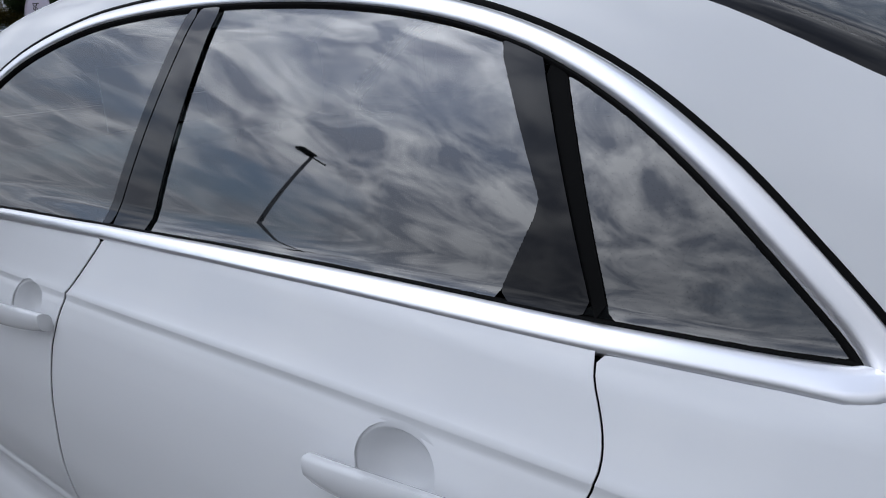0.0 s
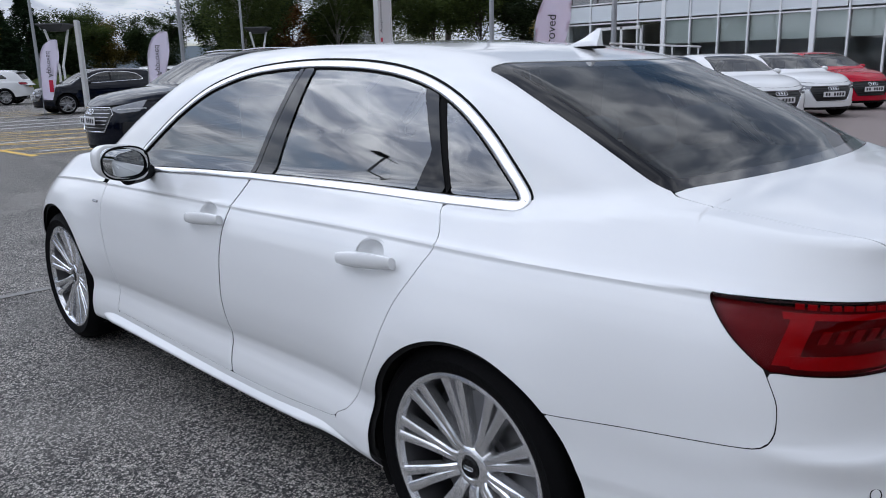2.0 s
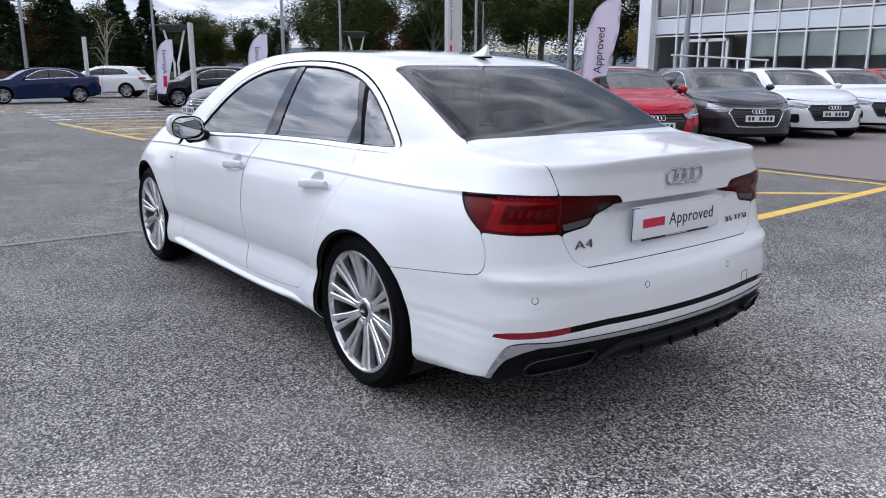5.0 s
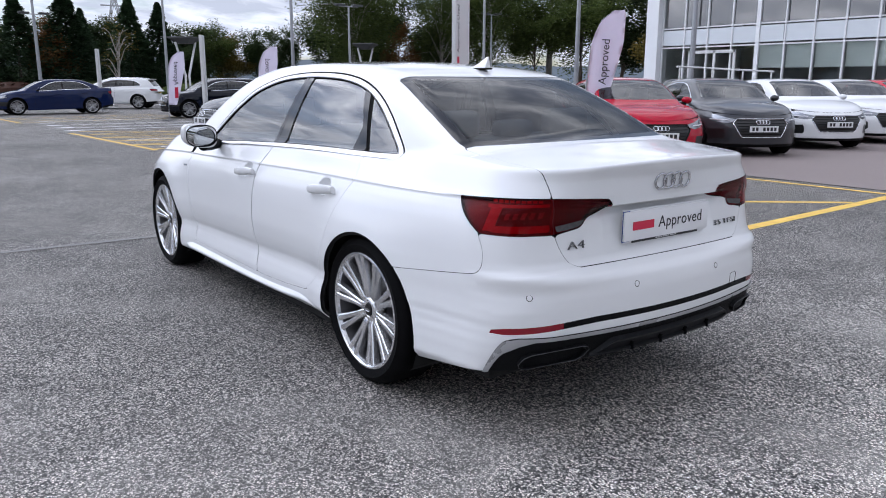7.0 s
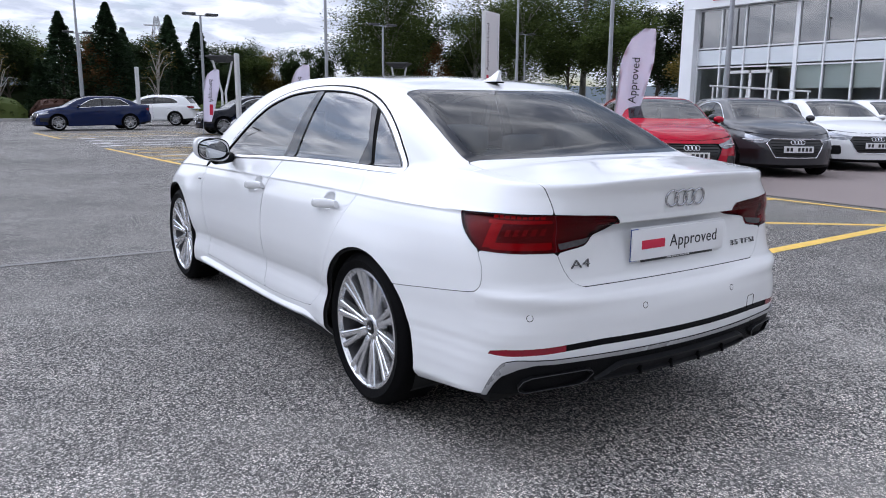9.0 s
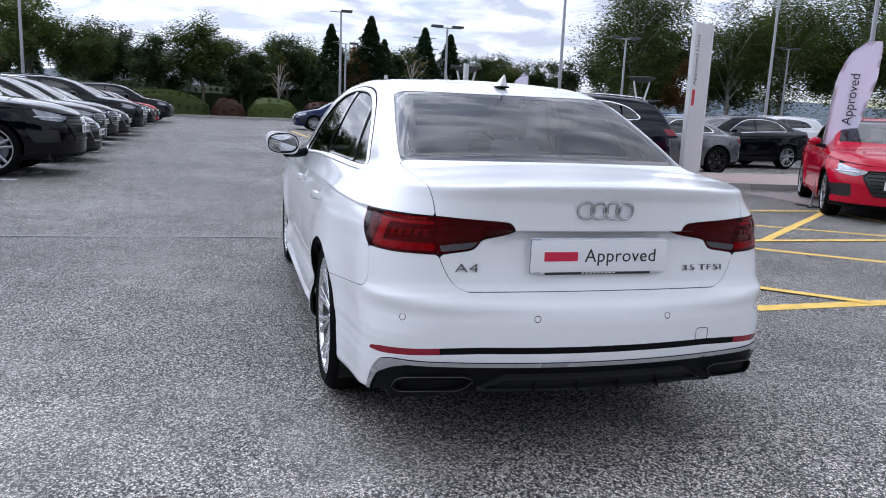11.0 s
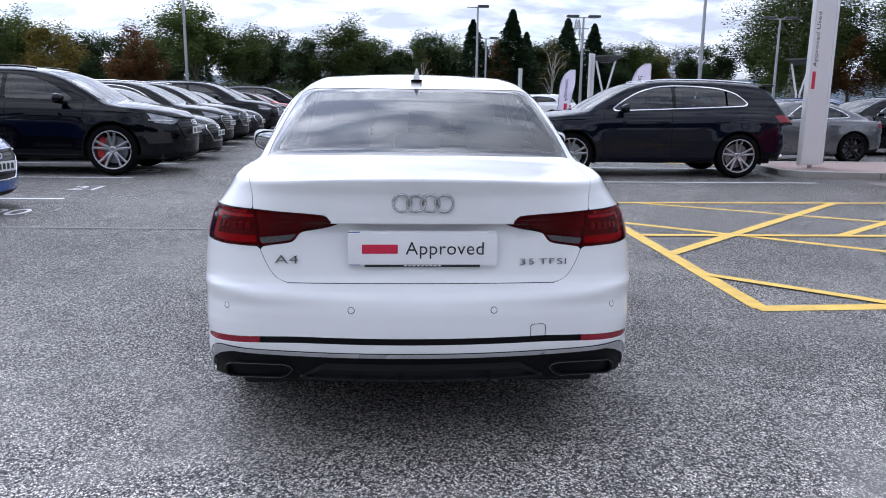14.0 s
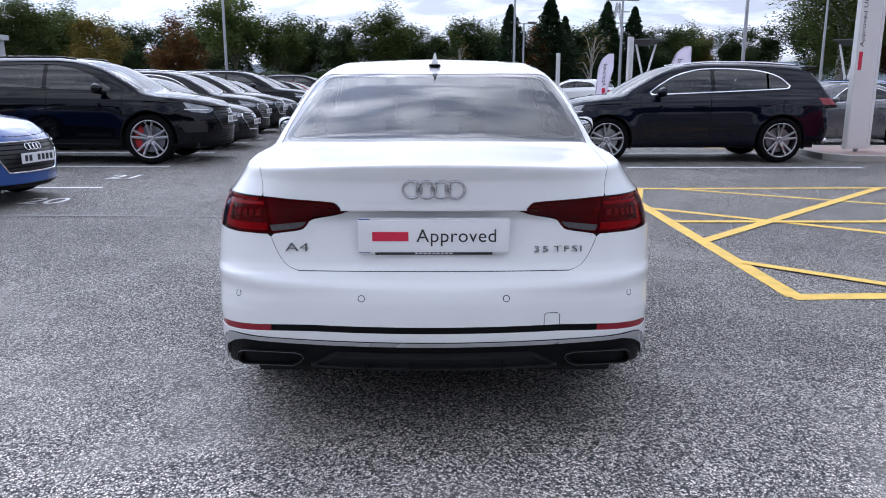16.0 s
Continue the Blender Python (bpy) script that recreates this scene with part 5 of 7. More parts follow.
for sx in (-0.36, 0.36):
    seat(sx, 2.35)
bench = new("rear_bench")
bench.parent = saloon
bench["label"] = "dark rear seat bench"
part("cushion", boxes((-0.62, 1.25, 0.40, 0.62, 1.75, 0.60), bevel=0.06), M_SEAT, bench, smooth=60)
part("backrest", boxes((-0.62, 1.00, 0.55, 0.62, 1.18, 1.08), bevel=0.06), M_SEAT, bench, smooth=60)
for sx in (-0.36, 0.36):
    part("headrest", boxes((sx - 0.14, 0.99, 1.07, sx + 0.14, 1.08, 1.20), bevel=0.04), M_SEAT, bench, smooth=60)
part("headrest", boxes((-0.11, 0.99, 1.07, 0.11, 1.07, 1.15), bevel=0.03), M_SEAT, bench, smooth=60)
part("parcel_shelf", boxes((-0.60, 0.58, 1.035, 0.60, 1.02, 1.05), bevel=0.004), M_CABIN, saloon, "dark parcel shelf", smooth=40)
part("cabin_floor", boxes((-0.70, 0.75, 0.30, 0.70, 3.45, 0.34)), M_CABIN, saloon, "dark cabin floor")
part("dashboard", boxes((-0.66, 3.02, 0.72, 0.66, 3.46, 0.98), bevel=0.06), M_CABIN, saloon, "dark dashboard", smooth=60)
for sx in (-1, 1):
    part("door_lining", boxes((sx * 0.70, 1.10, 0.40, sx * 0.735, 3.2, 0.955), bevel=0.01), M_CABIN, saloon, "dark door lining")
part("roof_lining", boxes((-0.48, 1.35, 1.355, 0.48, 2.72, 1.365)), M_CABIN, saloon, "roof lining")
wheel_c = Vector((0.36, 2.86, 0.93))
part("steering_wheel", tube([wheel_c + Vector((0.185 * math.cos(a), -0.07 * math.sin(a) * 0.9, 0.175 * math.sin(a))) for a in np.linspace(0, 2 * math.pi, 40, endpoint=False)], 0.016, 8, True), M_CABIN, saloon, "black steering wheel", smooth=60)
part("interior_mirror", boxes((-0.11, 2.80, 1.255, 0.11, 2.83, 1.315), bevel=0.012), M_SATIN, saloon, "black interior mirror", smooth=60)
part("price_card", boxes((-0.28, 3.00, 1.04, -0.02, 3.004, 1.22)), M_PLATE, saloon, "white price card behind the windscreen")

# small badge on each front wing
for sgn in (-1, 1):
    pts = [on_side(y, 0.765, 0.0015)[0] for y in (3.355, 3.332, 3.309)]
    pts = [Vector((-sgn * p.x, p.y, p.z)) for p in pts]
    part("wing_badge", tube(pts, 0.0058, 6), M_BADGE, saloon, "small dark wing badge")


# ---- the car park ----
def sheet(name, label, category, material, pts, z0, z1=None, kind="structure"):
    """A flat piece of ground with a given outline; with z1 it stands up from z0."""
    bm = bmesh.new()
    top = [bm.verts.new((x, y, z0 if z1 is None else z1)) for x, y in pts]
    f = bm.faces.new(top)
    if f.normal.z < 0:
        bmesh.ops.reverse_faces(bm, faces=[f])
    if z1 is not None:
        low = [bm.verts.new((x, y, z0)) for x, y in pts]
        for i in range(len(pts)):
            j = (i + 1) % len(pts)
            bm.faces.new((top[i], top[j], low[j], low[i]))
        bmesh.ops.recalc_face_normals(bm, faces=bm.faces[:])
    return tagged(part(name, bm, material), label, category, kind=kind)


bm = bmesh.new()
bmesh.ops.create_grid(bm, x_segments=4, y_segments=4, size=2500)
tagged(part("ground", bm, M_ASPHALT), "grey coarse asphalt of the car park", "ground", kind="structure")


LAID = iter(range(9999))


def stripe(x0, y0, x1, y1, width=0.10, material=M_WHITE_LINE, name="white_bay_line", label="worn white painted bay line on the asphalt"):
    d = Vector((x1 - x0, y1 - y0, 0))
    s = Vector((-d.y, d.x, 0)).normalized() * width / 2
    lay = 0.004 + 0.0008 * (next(LAID) % 8)
    a, b = Vector((x0, y0, lay)), Vector((x1, y1, lay))
    bm = bmesh.new()
    n = max(1, int(d.length / 0.25))
    rows = []
    for i in range(n + 1):
        p = a.lerp(b, i / n)
        wob = [random.uniform(-0.004, 0.004) for _ in range(2)]
        rows.append((bm.verts.new(p + s * (1 + wob[0] * 10)), bm.verts.new(p - s * (1 + wob[1] * 10))))
    for p, q in zip(rows, rows[1:]):
        bm.faces.new((p[0], p[1], q[1], q[0]))
    bmesh.ops.recalc_face_normals(bm, faces=bm.faces[:])
    if bm.faces[:] and bm.faces[:][0].normal.z < 0:
        bmesh.ops.reverse_faces(bm, faces=bm.faces[:])
    return tagged(part(name, bm, material), label, "road marking", kind="structure")


def yellow(x0, y0, x1, y1, width=0.10):
    return stripe(x0, y0, x1, y1, width, M_YELLOW_LINE, "yellow_hatch_line", "worn yellow painted hatching on the asphalt")


# yellow box beside the saloon
yellow(2.22, 2.05, 7.35, 2.25, 0.13)
yellow(2.25, 2.05, 2.25, 5.9, 0.12)
yellow(2.25, 5.9, 2.55, 6.98, 0.10)
yellow(2.50, 7.02, 7.30, 7.10, 0.10)
yellow(7.30, 2.25, 7.30, 7.10, 0.10)
yellow(2.28, 3.78, 5.60, 7.02, 0.11)
yellow(2.28, 4.68, 7.25, 4.62, 0.10)
yellow(2.28, 2.98, 3.25, 2.10, 0.10)
yellow(2.26, 5.52, 6.30, 2.28, 0.10)
yellow(3.03, 7.00, 7.25, 4.30, 0.09)
yellow(4.3, 4.65, 7.25, 7.05, 0.10)
# bay lines on both sides of the lane
for k in range(18):
    y = 7.18 + 2.52 * k
    stripe(-9.2, y, -4.30, y, 0.09)
for k in range(0, 5):
    y = 9.47 + 2.5 * k
    stripe(2.2 if k else 3.0, y, 6.75, y, 0.09)
# painted bay numbers at the bay heads
for number, (x0, y0) in zip(("20", "21", "22", "23", "24"), ((-4.45, 6.03), (-4.45, 8.30), (-4.45, 10.85), (-4.45, 13.35), (-4.45, 15.85))):
    mark = lettering(number, 0.62, M_WHITE_LINE, None, Matrix.Translation((x0, y0, 0.006)) @ Matrix.Diagonal((0.8, 1.0, 1.0, 1.0)), 0.001, "", "bay_number")
    tagged(mark, "worn white painted bay number on the asphalt", "road marking", kind="structure")
# far hatching
yellow(1.90, 13.7, 1.55, 20.2, 0.12)
yellow(1.25, 26.4, 1.0, 31.5, 0.12)
for k in range(5):
    y = 14.0 + 1.35 * k
    yellow(1.9, y, 7.2, y + 0.2, 0.10)
    yellow(1.85, y + 1.3, 7.2, y - 1.6, 0.10)
for y in (21.4, 22.6, 24.4, 27.2):
    stripe(1.9, y, 7.4, y + 0.1, 0.12)
for k in range(4):
    yellow(1.3, 26.6 + 1.2 * k, 7.0, 27.4 + 1.2 * k, 0.10)
for k in range(4):
    stripe(1.6 + 0.05 * k, 21.2 + 1.6 * k, 2.1 + 0.05 * k, 21.3 + 1.6 * k, 0.25, name="bay_mark", label="small worn white bay number mark")

# tar joint across the lane
stripe(-9.5, 5.28, 2.1, 4.85, 0.07, M_JOINT, "asphalt_joint", "pale worn joint across the asphalt")

# forecourt and island
sheet("forecourt", "brownish asphalt forecourt before the showroom", "pavement", M_FORECOURT, [(7.6, 1.8), (7.6, 9.6), (10.5, 9.4), (27.0, 9.0), (27.8, 30.0), (40.0, 30.0), (40.0, -40.0), (12.0, -40.0)], 0.008)
ISLAND = [(6.75, 10.75), (7.05, 10.35), (9.5, 9.95), (12.5, 9.9), (13.0, 10.4), (13.0, 12.2), (12.5, 12.6), (7.4, 12.6), (6.8, 12.0)]
sheet("island", "raised paved island with a concrete kerb", "pavement", M_PAVING, [(x * 0.985 + 0.15, y * 0.985 + 0.17) for x, y in ISLAND], 0.0, 0.105)
for (x0, y0), (x1, y1) in zip(ISLAND, ISLAND[1:] + ISLAND[:1]):
    n = max(1, int(math.dist((x0, y0), (x1, y1)) / 0.9))
    for i in range(n):
        a, b = Vector((x0, y0, 0)).lerp(Vector((x1, y1, 0)), i / n), Vector((x0, y0, 0)).lerp(Vector((x1, y1, 0)), (i + 1) / n)
        d = b - a
        bm = boxes((0.004, 0.0, -0.05, d.length - 0.004, 0.13, 0.115), bevel=0.015)
        ob = part("kerb_stone", bm, M_KERB, m=Matrix.Translation(a) @ pose(0, 0, 0, 0, 0, math.degrees(math.atan2(d.y, d.x))))
        tagged(ob, "grey concrete kerb stone edging the island", "kerb", "kerb stones", "structure")
# far kerb and planted bank
sheet("planting_bed", "dark soil bed under hedges and trees", "ground", M_SOIL, [(-60, 50.6), (60, 50.6), (60, 120), (-60, 120)], 0.0, 0.09)
for k in range(60):
    ob = part("kerb_stone", boxes((0.01, 0, -0.05, 0.99, 0.15, 0.14), bevel=0.02), M_KERB, m=Matrix.Translation((-30 + k, 50.3, 0)))
    tagged(ob, "pale concrete kerb stone by the planting bed", "kerb", "far kerb stones", "structure")


# ---- posts, signs and flags ----
def lamp_post(x, y, height, heads=2, group="lamp posts"):
    post = thing("lamp_post", "tall grey steel car park lamp post", "lamp post", group)
    post.matrix_basis = Matrix.Translation((x, y, 0))
    part("pole", tube([(0, 0, 0), (0, 0, height * 0.35), (0, 0, height)], [0.085, 0.075, 0.05], 14), M_GALV, post, smooth=60)
    part("base_plate", lathe([(0.0, 0.05), (0.12, 0.05), (0.16, 0.03), (0.16, 0.0)], 16, "z"), M_GALV, post)
    for k in range(heads):
        sx = (k - (heads - 1) / 2) * 1.1 or 0.3
        head = part("lamp_head", boxes((sx - 0.30, -0.16, height - 0.02, sx + 0.30, 0.16, height + 0.09), bevel=0.03), M_DARKSTEEL, post, "dark flat lamp head", smooth=40)
        part("lens", boxes((sx - 0.24, -0.12, height - 0.032, sx + 0.24, 0.12, height - 0.018), bevel=0.004), M_CLEARLENS, head)
    part("cross_arm", tube([(-0.6, 0, height - 0.03), (0.6, 0, height - 0.03)], 0.028, 8), M_GALV, post)
    return post


lamp_post(9.15, 36.5, 5.35)
lamp_post(5.75, 50.0, 5.25)
lamp_post(19.3, 36.5, 5.45)
lamp_post(34.4, 42.2, 6.15)
lamp_post(13.0, 30.6, 9.0, 1)
lamp_post(-11.0, 38.0, 9.0, 1)
lamp_post(17.0, 16.9, 7.5, 1)
lamp_post(24.5, 31.0, 9.5, 1)
lamp_post(4.2, 40.5, 6.2, 1)
lamp_post(16.9, 12.2, 8.0, 1)
lamp_post(-28.0, 47.0, 7.0, 1)
lamp_post(-11.0, 14.3, 7.4, 1)
lamp_post(-24.0, 4.0, 5.2)
lamp_post(-19.0, -9.0, 5.2)


def pylon(x, y, height, width, turn, lettered):
    """A tall flat blade sign on a short leg; its lettering runs up the face."""
    s = thing("pylon_sign", "tall white blade sign with upright lettering" if lettered else "tall plain white marker post", "sign", "pylon signs")
    s.matrix_basis = Matrix.Translation((x, y, 0)) @ pose(0, 0, 0, 0, 0, turn)
    out = [(-width / 2, 0.16), (width / 2, 0.16), (width / 2, height), (-width / 2, height)]
    bm = prism(out, 0.10, 0.012)
    part("blade", bm, M_POST, s, smooth=40, m=Matrix.Translation((0, -0.05, 0)))
    part("edge_strip", boxes((width / 2 - 0.10, -0.062, 0.18, width / 2 - 0.085, -0.05, height - 0.02)), M_FRAME, s)
    part("leg", boxes((-0.03, -0.03, 0.0, 0.03, 0.03, 0.17), bevel=0.004), M_GALV, s)
    part("foot", boxes((-0.10, -0.08, 0.0, 0.10, 0.08, 0.015), bevel=0.004), M_GALV, s)
    if lettered:
        up = pose(0, 0, 0, 90, 0, 0) @ pose(0, 0, 0, 0, 0, 90)
        part("brand_mark", boxes((-width / 2 + 0.065, -0.053, 1.54, -width / 2 + 0.165, -0.0505, 1.85)), M_INK_RED, s, "red upright mark")
        lettering("Approved Used", 0.150, M_INK, s, Matrix.Translation((-width / 2 + 0.115, -0.0515, 1.93)) @ up, 0.0006, "black upright words", align="LEFT")
    return s


pylon(7.56, 11.20, 3.12, 0.69, 28, True)
pylon(6.55, 24.0, 2.85, 0.45, 60, False)
pylon(6.05, 36.6, 2.80, 0.34, 60, False)


def feather_flag(x, y, height, turn, lean=4, flip=1, size=1.0, reverse=False):
    f = thing("feather_flag", "white feather flag with upright lettering on a thin pole", "flag", "feather flags")
    f.matrix_basis = Matrix.Translation((x, y, 0.0)) @ pose(0, 0, 0, 0, lean, turn)
    part("foot", boxes((-0.22, -0.03, 0.0, 0.22, 0.03, 0.03), (-0.03, -0.22, 0.0, 0.03, 0.22, 0.028), bevel=0.008), M_DARKSTEEL, f)
    bow = [(0, 0, 0.02), (0, 0, height * 0.45), (0.02 * flip, 0, height * 0.75), (0.16 * flip * size, 0, height * 0.93), (0.36 * flip * size, 0, height)]
    part("pole", tube(bow, [0.014, 0.012, 0.010, 0.007, 0.005], 8), M_GALV, f)
    edge_x = spline([(0.0, 0.0), (0.45, 0.0), (0.75, 0.02), (0.93, 0.16), (1.0, 0.36)])
    bm = bmesh.new()
    rows = []
    n = 26
    for i in range(n + 1):
        t = i / n
        h = height * (0.24 + 0.76 * t)
        lx = float(edge_x(h / height)) * size
        rx = (0.30 + 0.26 * min(1, t * 1.4) - 0.12 * max(0, 0.25 - t)) * size if t < 0.80 else (0.56 - 0.05 * (t - 0.80)) * size
        rx = max(rx, lx + 0.01)
        if t > 0.97:
            rx = lx + (rx - lx) * 0.9
        rows.append([bm.verts.new((flip * (lx + (rx - lx) * u), 0.018 * math.sin(5 * u + 7 * t) + 0.01 * math.sin(13 * t + 3 * u), h)) for u in np.linspace(0, 1, 9)])
    for a, b in zip(rows, rows[1:]):
        for i in range(8):
            bm.faces.new((a[i], a[i + 1], b[i + 1], b[i]))
    bmesh.ops.solidify(bm, geom=bm.faces[:], thickness=0.003)
    cloth = part("cloth", bm, M_FLAG, f, smooth=60)
    up = pose(0, 0, 0, 90, 0, 0) @ pose(0, 0, 0, 0, 0, 90)
    mid = 0.27 * size
    for side in (1, -1):
        back = Matrix.Identity(4) if side > 0 else pose(0, 0, 0, 0, 0, 180)
        cx = flip * mid * side
        part("brand_mark", boxes((cx - 0.055, -0.040, height * 0.34, cx + 0.055, -0.036, height * 0.34 + 0.36)), M_INK_RED, cloth, "red upright mark", m=back)
        lettering("Approved", 0.19 * size, M_INK, cloth, back @ Matrix.Translation((cx, -0.038, height * 0.34 + 0.44)) @ up @ Matrix.Diagonal((1.0, -1.0 if reverse else 1.0, 1.0, 1.0)), 0.0006, "dark upright word", align="LEFT")
    return f


feather_flag(7.45, 7.60, 2.55, -46, 3)
feather_flag(6.55, 19.6, 2.35, -24, 2, reverse=True)
feather_flag(5.6, 25.0, 2.35, -22, 2, reverse=True)

# low white barrier by the showroom
rail = thing("barrier_rail", "thin white metal barrier rail on posts", "barrier")
part("top_rail", tube([(12.4, 9.35, 1.69), (16.1, 9.15, 1.61)], 0.022, 8), M_POST, rail)
for k in range(4):
    px, py, pz = 12.5 + 1.17 * k, 9.345 - 0.063 * k, 1.688 - 0.0253 * k
    part("post", tube([(px, py, 0.0), (px, py, pz)], 0.02, 8), M_POST, rail)


def canopy_shelter(x, y, s=1.0):
    c = thing("canopy_shelter", "dark square canopy on splayed pale struts", "shelter", "canopies")
    c.matrix_basis = Matrix.Translation((x, y, 0))
    part("roof", lathe([(0.0, 3.72 * s), (0.95 * s, 3.72 * s), (0.97 * s, 3.66 * s), (0.42 * s, 3.36 * s), (0.0, 3.36 * s)], 4, "z"), M_DARKSTEEL, c)
    for k in (-1, 1):
        part("strut", tube([(k * 0.08, 0, 1.6 * s), (k * 0.55 * s, 0, 3.45 * s)], 0.06, 10), M_POST, c)
        part("column", tube([(k * 0.14, 0, 0), (k * 0.10, 0, 1.75 * s)], 0.06, 10), M_POST, c)


canopy_shelter(11.6, 41.0)
canopy_shelter(23.0, 41.0)


# ---- showroom ----
FX, Y0, Y1 = 28.0, 22.3, 4.2
show = thing("showroom", "two-storey white showroom with a glazed front", "building")
part("cornice", boxes((FX - 0.35, Y1 - 0.6, 5.55, FX + 14, Y0 + 0.35, 7.1), bevel=0.03), M_FACADE, show, "white cornice")
part("corner_column", boxes((FX - 0.35, Y0 - 0.35, 0, FX + 0.9, Y0 + 0.35, 5.55), bevel=0.03), M_FACADE, show, "white corner column")
part("end_column", boxes((FX - 0.35, Y1 - 0.6, 0, FX + 0.9, Y1 + 0.5, 5.55), bevel=0.03), M_FACADE, show, "white end column")
part("side_wall", boxes((FX + 0.9, Y0 - 0.1, 0, FX + 14, Y0 + 0.25, 5.55)), M_FACADE, show, "white side wall")
part("back_wall", boxes((FX + 7.0, Y1 - 12, 0, FX + 7.3, Y0, 5.55)), M_ROOMWALL, show, "grey inner wall")
part("floor_slab", boxes((FX + 0.25, Y1 - 0.5, 3.15, FX + 7.0, Y0 - 0.3, 3.65)), M_FACADE, show, "floor slab edge")
part("base_course", boxes((FX - 0.02, Y1, 0, FX + 0.3, Y0 - 0.35, 0.18)), M_FRAME, show, "grey base course")
part("recess_wall", boxes((FX + 2.5, Y1 - 9.5, 0, FX + 2.8, Y1 - 0.6, 5.55)), M_ROOMWALL, show, "recessed dark wall")
part("far_column", boxes((FX - 0.35, Y1 - 6.2, 0, FX + 0.9, Y1 - 5.2, 5.55), bevel=0.03), M_FACADE, show, "white far column")
part("far_cornice", boxes((FX - 0.35, Y1 - 9.5, 5.55, FX + 14, Y1 - 0.62, 7.1), bevel=0.03), M_FACADE, show, "white cornice")
span = Y0 - 0.45 - (Y1 + 0.5)
N = 14
step = span / N
for k in range(N):
    a = Y0 - 0.40 - step * k
    b = a - step
    w = 0.09 if k in (4, 9) else 0.035
    part("mullion", boxes((FX - 0.06, a - w, 0.18, FX + 0.10, a + w, 5.55), bevel=0.008), M_FRAME if k not in (4, 9) else M_FACADE, show)
    for z0, z1, nm in ((0.18, 2.95, "lower_window"), (3.75, 5.52, "upper_window")):
        win = part(nm, boxes((FX + 0.02, b + w, z0, FX + 0.035, a - w, z1)), M_WINDOWLOW if z0 < 1 else M_WINDOW, show, "reflective window pane")
        win.visible_shadow = False
        for fz in (z0, z1 - 0.06):
            part("window_frame", boxes((FX - 0.03, b + 0.03, fz, FX + 0.06, a - 0.03, fz + 0.06), bevel=0.006), M_FRAME, win)
    part("spandrel", boxes((FX - 0.01, b + w, 3.02, FX + 0.05, a - w, 3.70), bevel=0.006), M_SPANDREL, show, "pale blue-grey spandrel panel")
    if k > 3:
        part("blind", boxes((FX + 0.06, b + 0.08, 1.95, FX + 0.07, a - 0.08, 2.94)), M_BLIND, show, "pale roller blind half drawn")
for dy in (Y0 - 2.0, Y0 - 3.3, Y0 - 4.3):
    part("door_post", boxes((FX - 0.10, dy - 0.06, 0.0, FX - 0.02, dy + 0.06, 2.75), bevel=0.008), M_POST, show, "white door frame")
part("door_head", boxes((FX - 0.10, Y0 - 4.36, 2.62, FX - 0.02, Y0 - 1.94, 2.75), bevel=0.008), M_POST, show, "white door frame")
for k in range(9):
    part("sign_mark", boxes((FX - 0.40, Y0 - 1.3 - 0.52 * k, 5.85, FX - 0.352, Y0 - 1.7 - 0.52 * k, 6.35), bevel=0.01), M_REDLETTER, show, "red sign mark")
# pale shed far behind the parked row
shed = thing("ribbed_shed", "pale ribbed metal shed beyond the car park", "building")
part("wall", boxes((-42, 30, 0, -21.5, 36.4, 3.4)), M_SHED, shed)
for k in range(10):
    part("rib", boxes((-21.5, 30.2 + 0.6 * k, 0, -21.42, 30.45 + 0.6 * k, 3.4)), M_SHED, shed)
part("roof_edge", boxes((-42, 29.9, 3.4, -21.3, 36.5, 3.65)), M_SHED, shed)
# far grey roof in a gap of the trees
far_house = thing("distant_warehouse", "long pale grey warehouse roof far beyond the trees", "building")
part("wall", boxes((-34, 218, 0, -8, 240, 12.5)), M_SHED, far_house)
part("roof", boxes((-35, 217, 12.5, -7, 241, 13.6), bevel=0.2), M_GALV, far_house)
# hills on the horizon
bm = bmesh.new()
prev = None
for i in range(121):
    a = radians(-100 + 200 * i / 120)
    r = 1400
    h = 38 + 16 * noise.noise((i * 0.09, 0.3, 0)) + 10 * noise.noise((i * 0.33, 2.3, 0))
    cur = (bm.verts.new((r * math.sin(a), r * math.cos(a), -5)), bm.verts.new(((r + 150) * math.sin(a), (r + 150) * math.cos(a), h)), bm.verts.new(((r + 500) * math.sin(a), (r + 500) * math.cos(a), -5)))
    if prev:
        bm.faces.new((prev[0], cur[0], cur[1], prev[1]))
        bm.faces.new((prev[1], cur[1], cur[2], prev[2]))
    prev = cur
bmesh.ops.recalc_face_normals(bm, faces=bm.faces[:])
tagged(part("backdrop_hills", bm, M_HILL, smooth=80), "low blue-green hills on the horizon", "hills", kind="structure")
# power line tower
tower = thing("power_pylon", "grey lattice electricity pylon on the horizon", "pylon")
tower.matrix_basis = Matrix.Translation((33.0, 142.0, 0))
lv = [(0, 2.6), (5, 1.9), (9, 1.2), (12, 0.8), (15.8, 0.25)]
for sx in (-1, 1):
    for sy in (-1, 1):
        part("leg", tube([(sx * w, sy * w, h) for h, w in lv], 0.10, 4), M_GALV, tower)
for (h0, w0), (h1, w1) in zip(lv, lv[1:]):
    for s in (-1, 1):
        part("brace", tube([(-w0, s * w0, h0), (w1, s * w1, h1)], 0.06, 4), M_GALV, tower)
        part("brace", tube([(w0, s * w0, h0), (-w1, s * w1, h1)], 0.06, 4), M_GALV, tower)
for h, w in ((10.0, 3.4), (12.2, 2.8), (14.2, 2.2)):
    part("cross_arm", tube([(-w, 0, h), (w, 0, h)], 0.12, 4), M_GALV, tower)


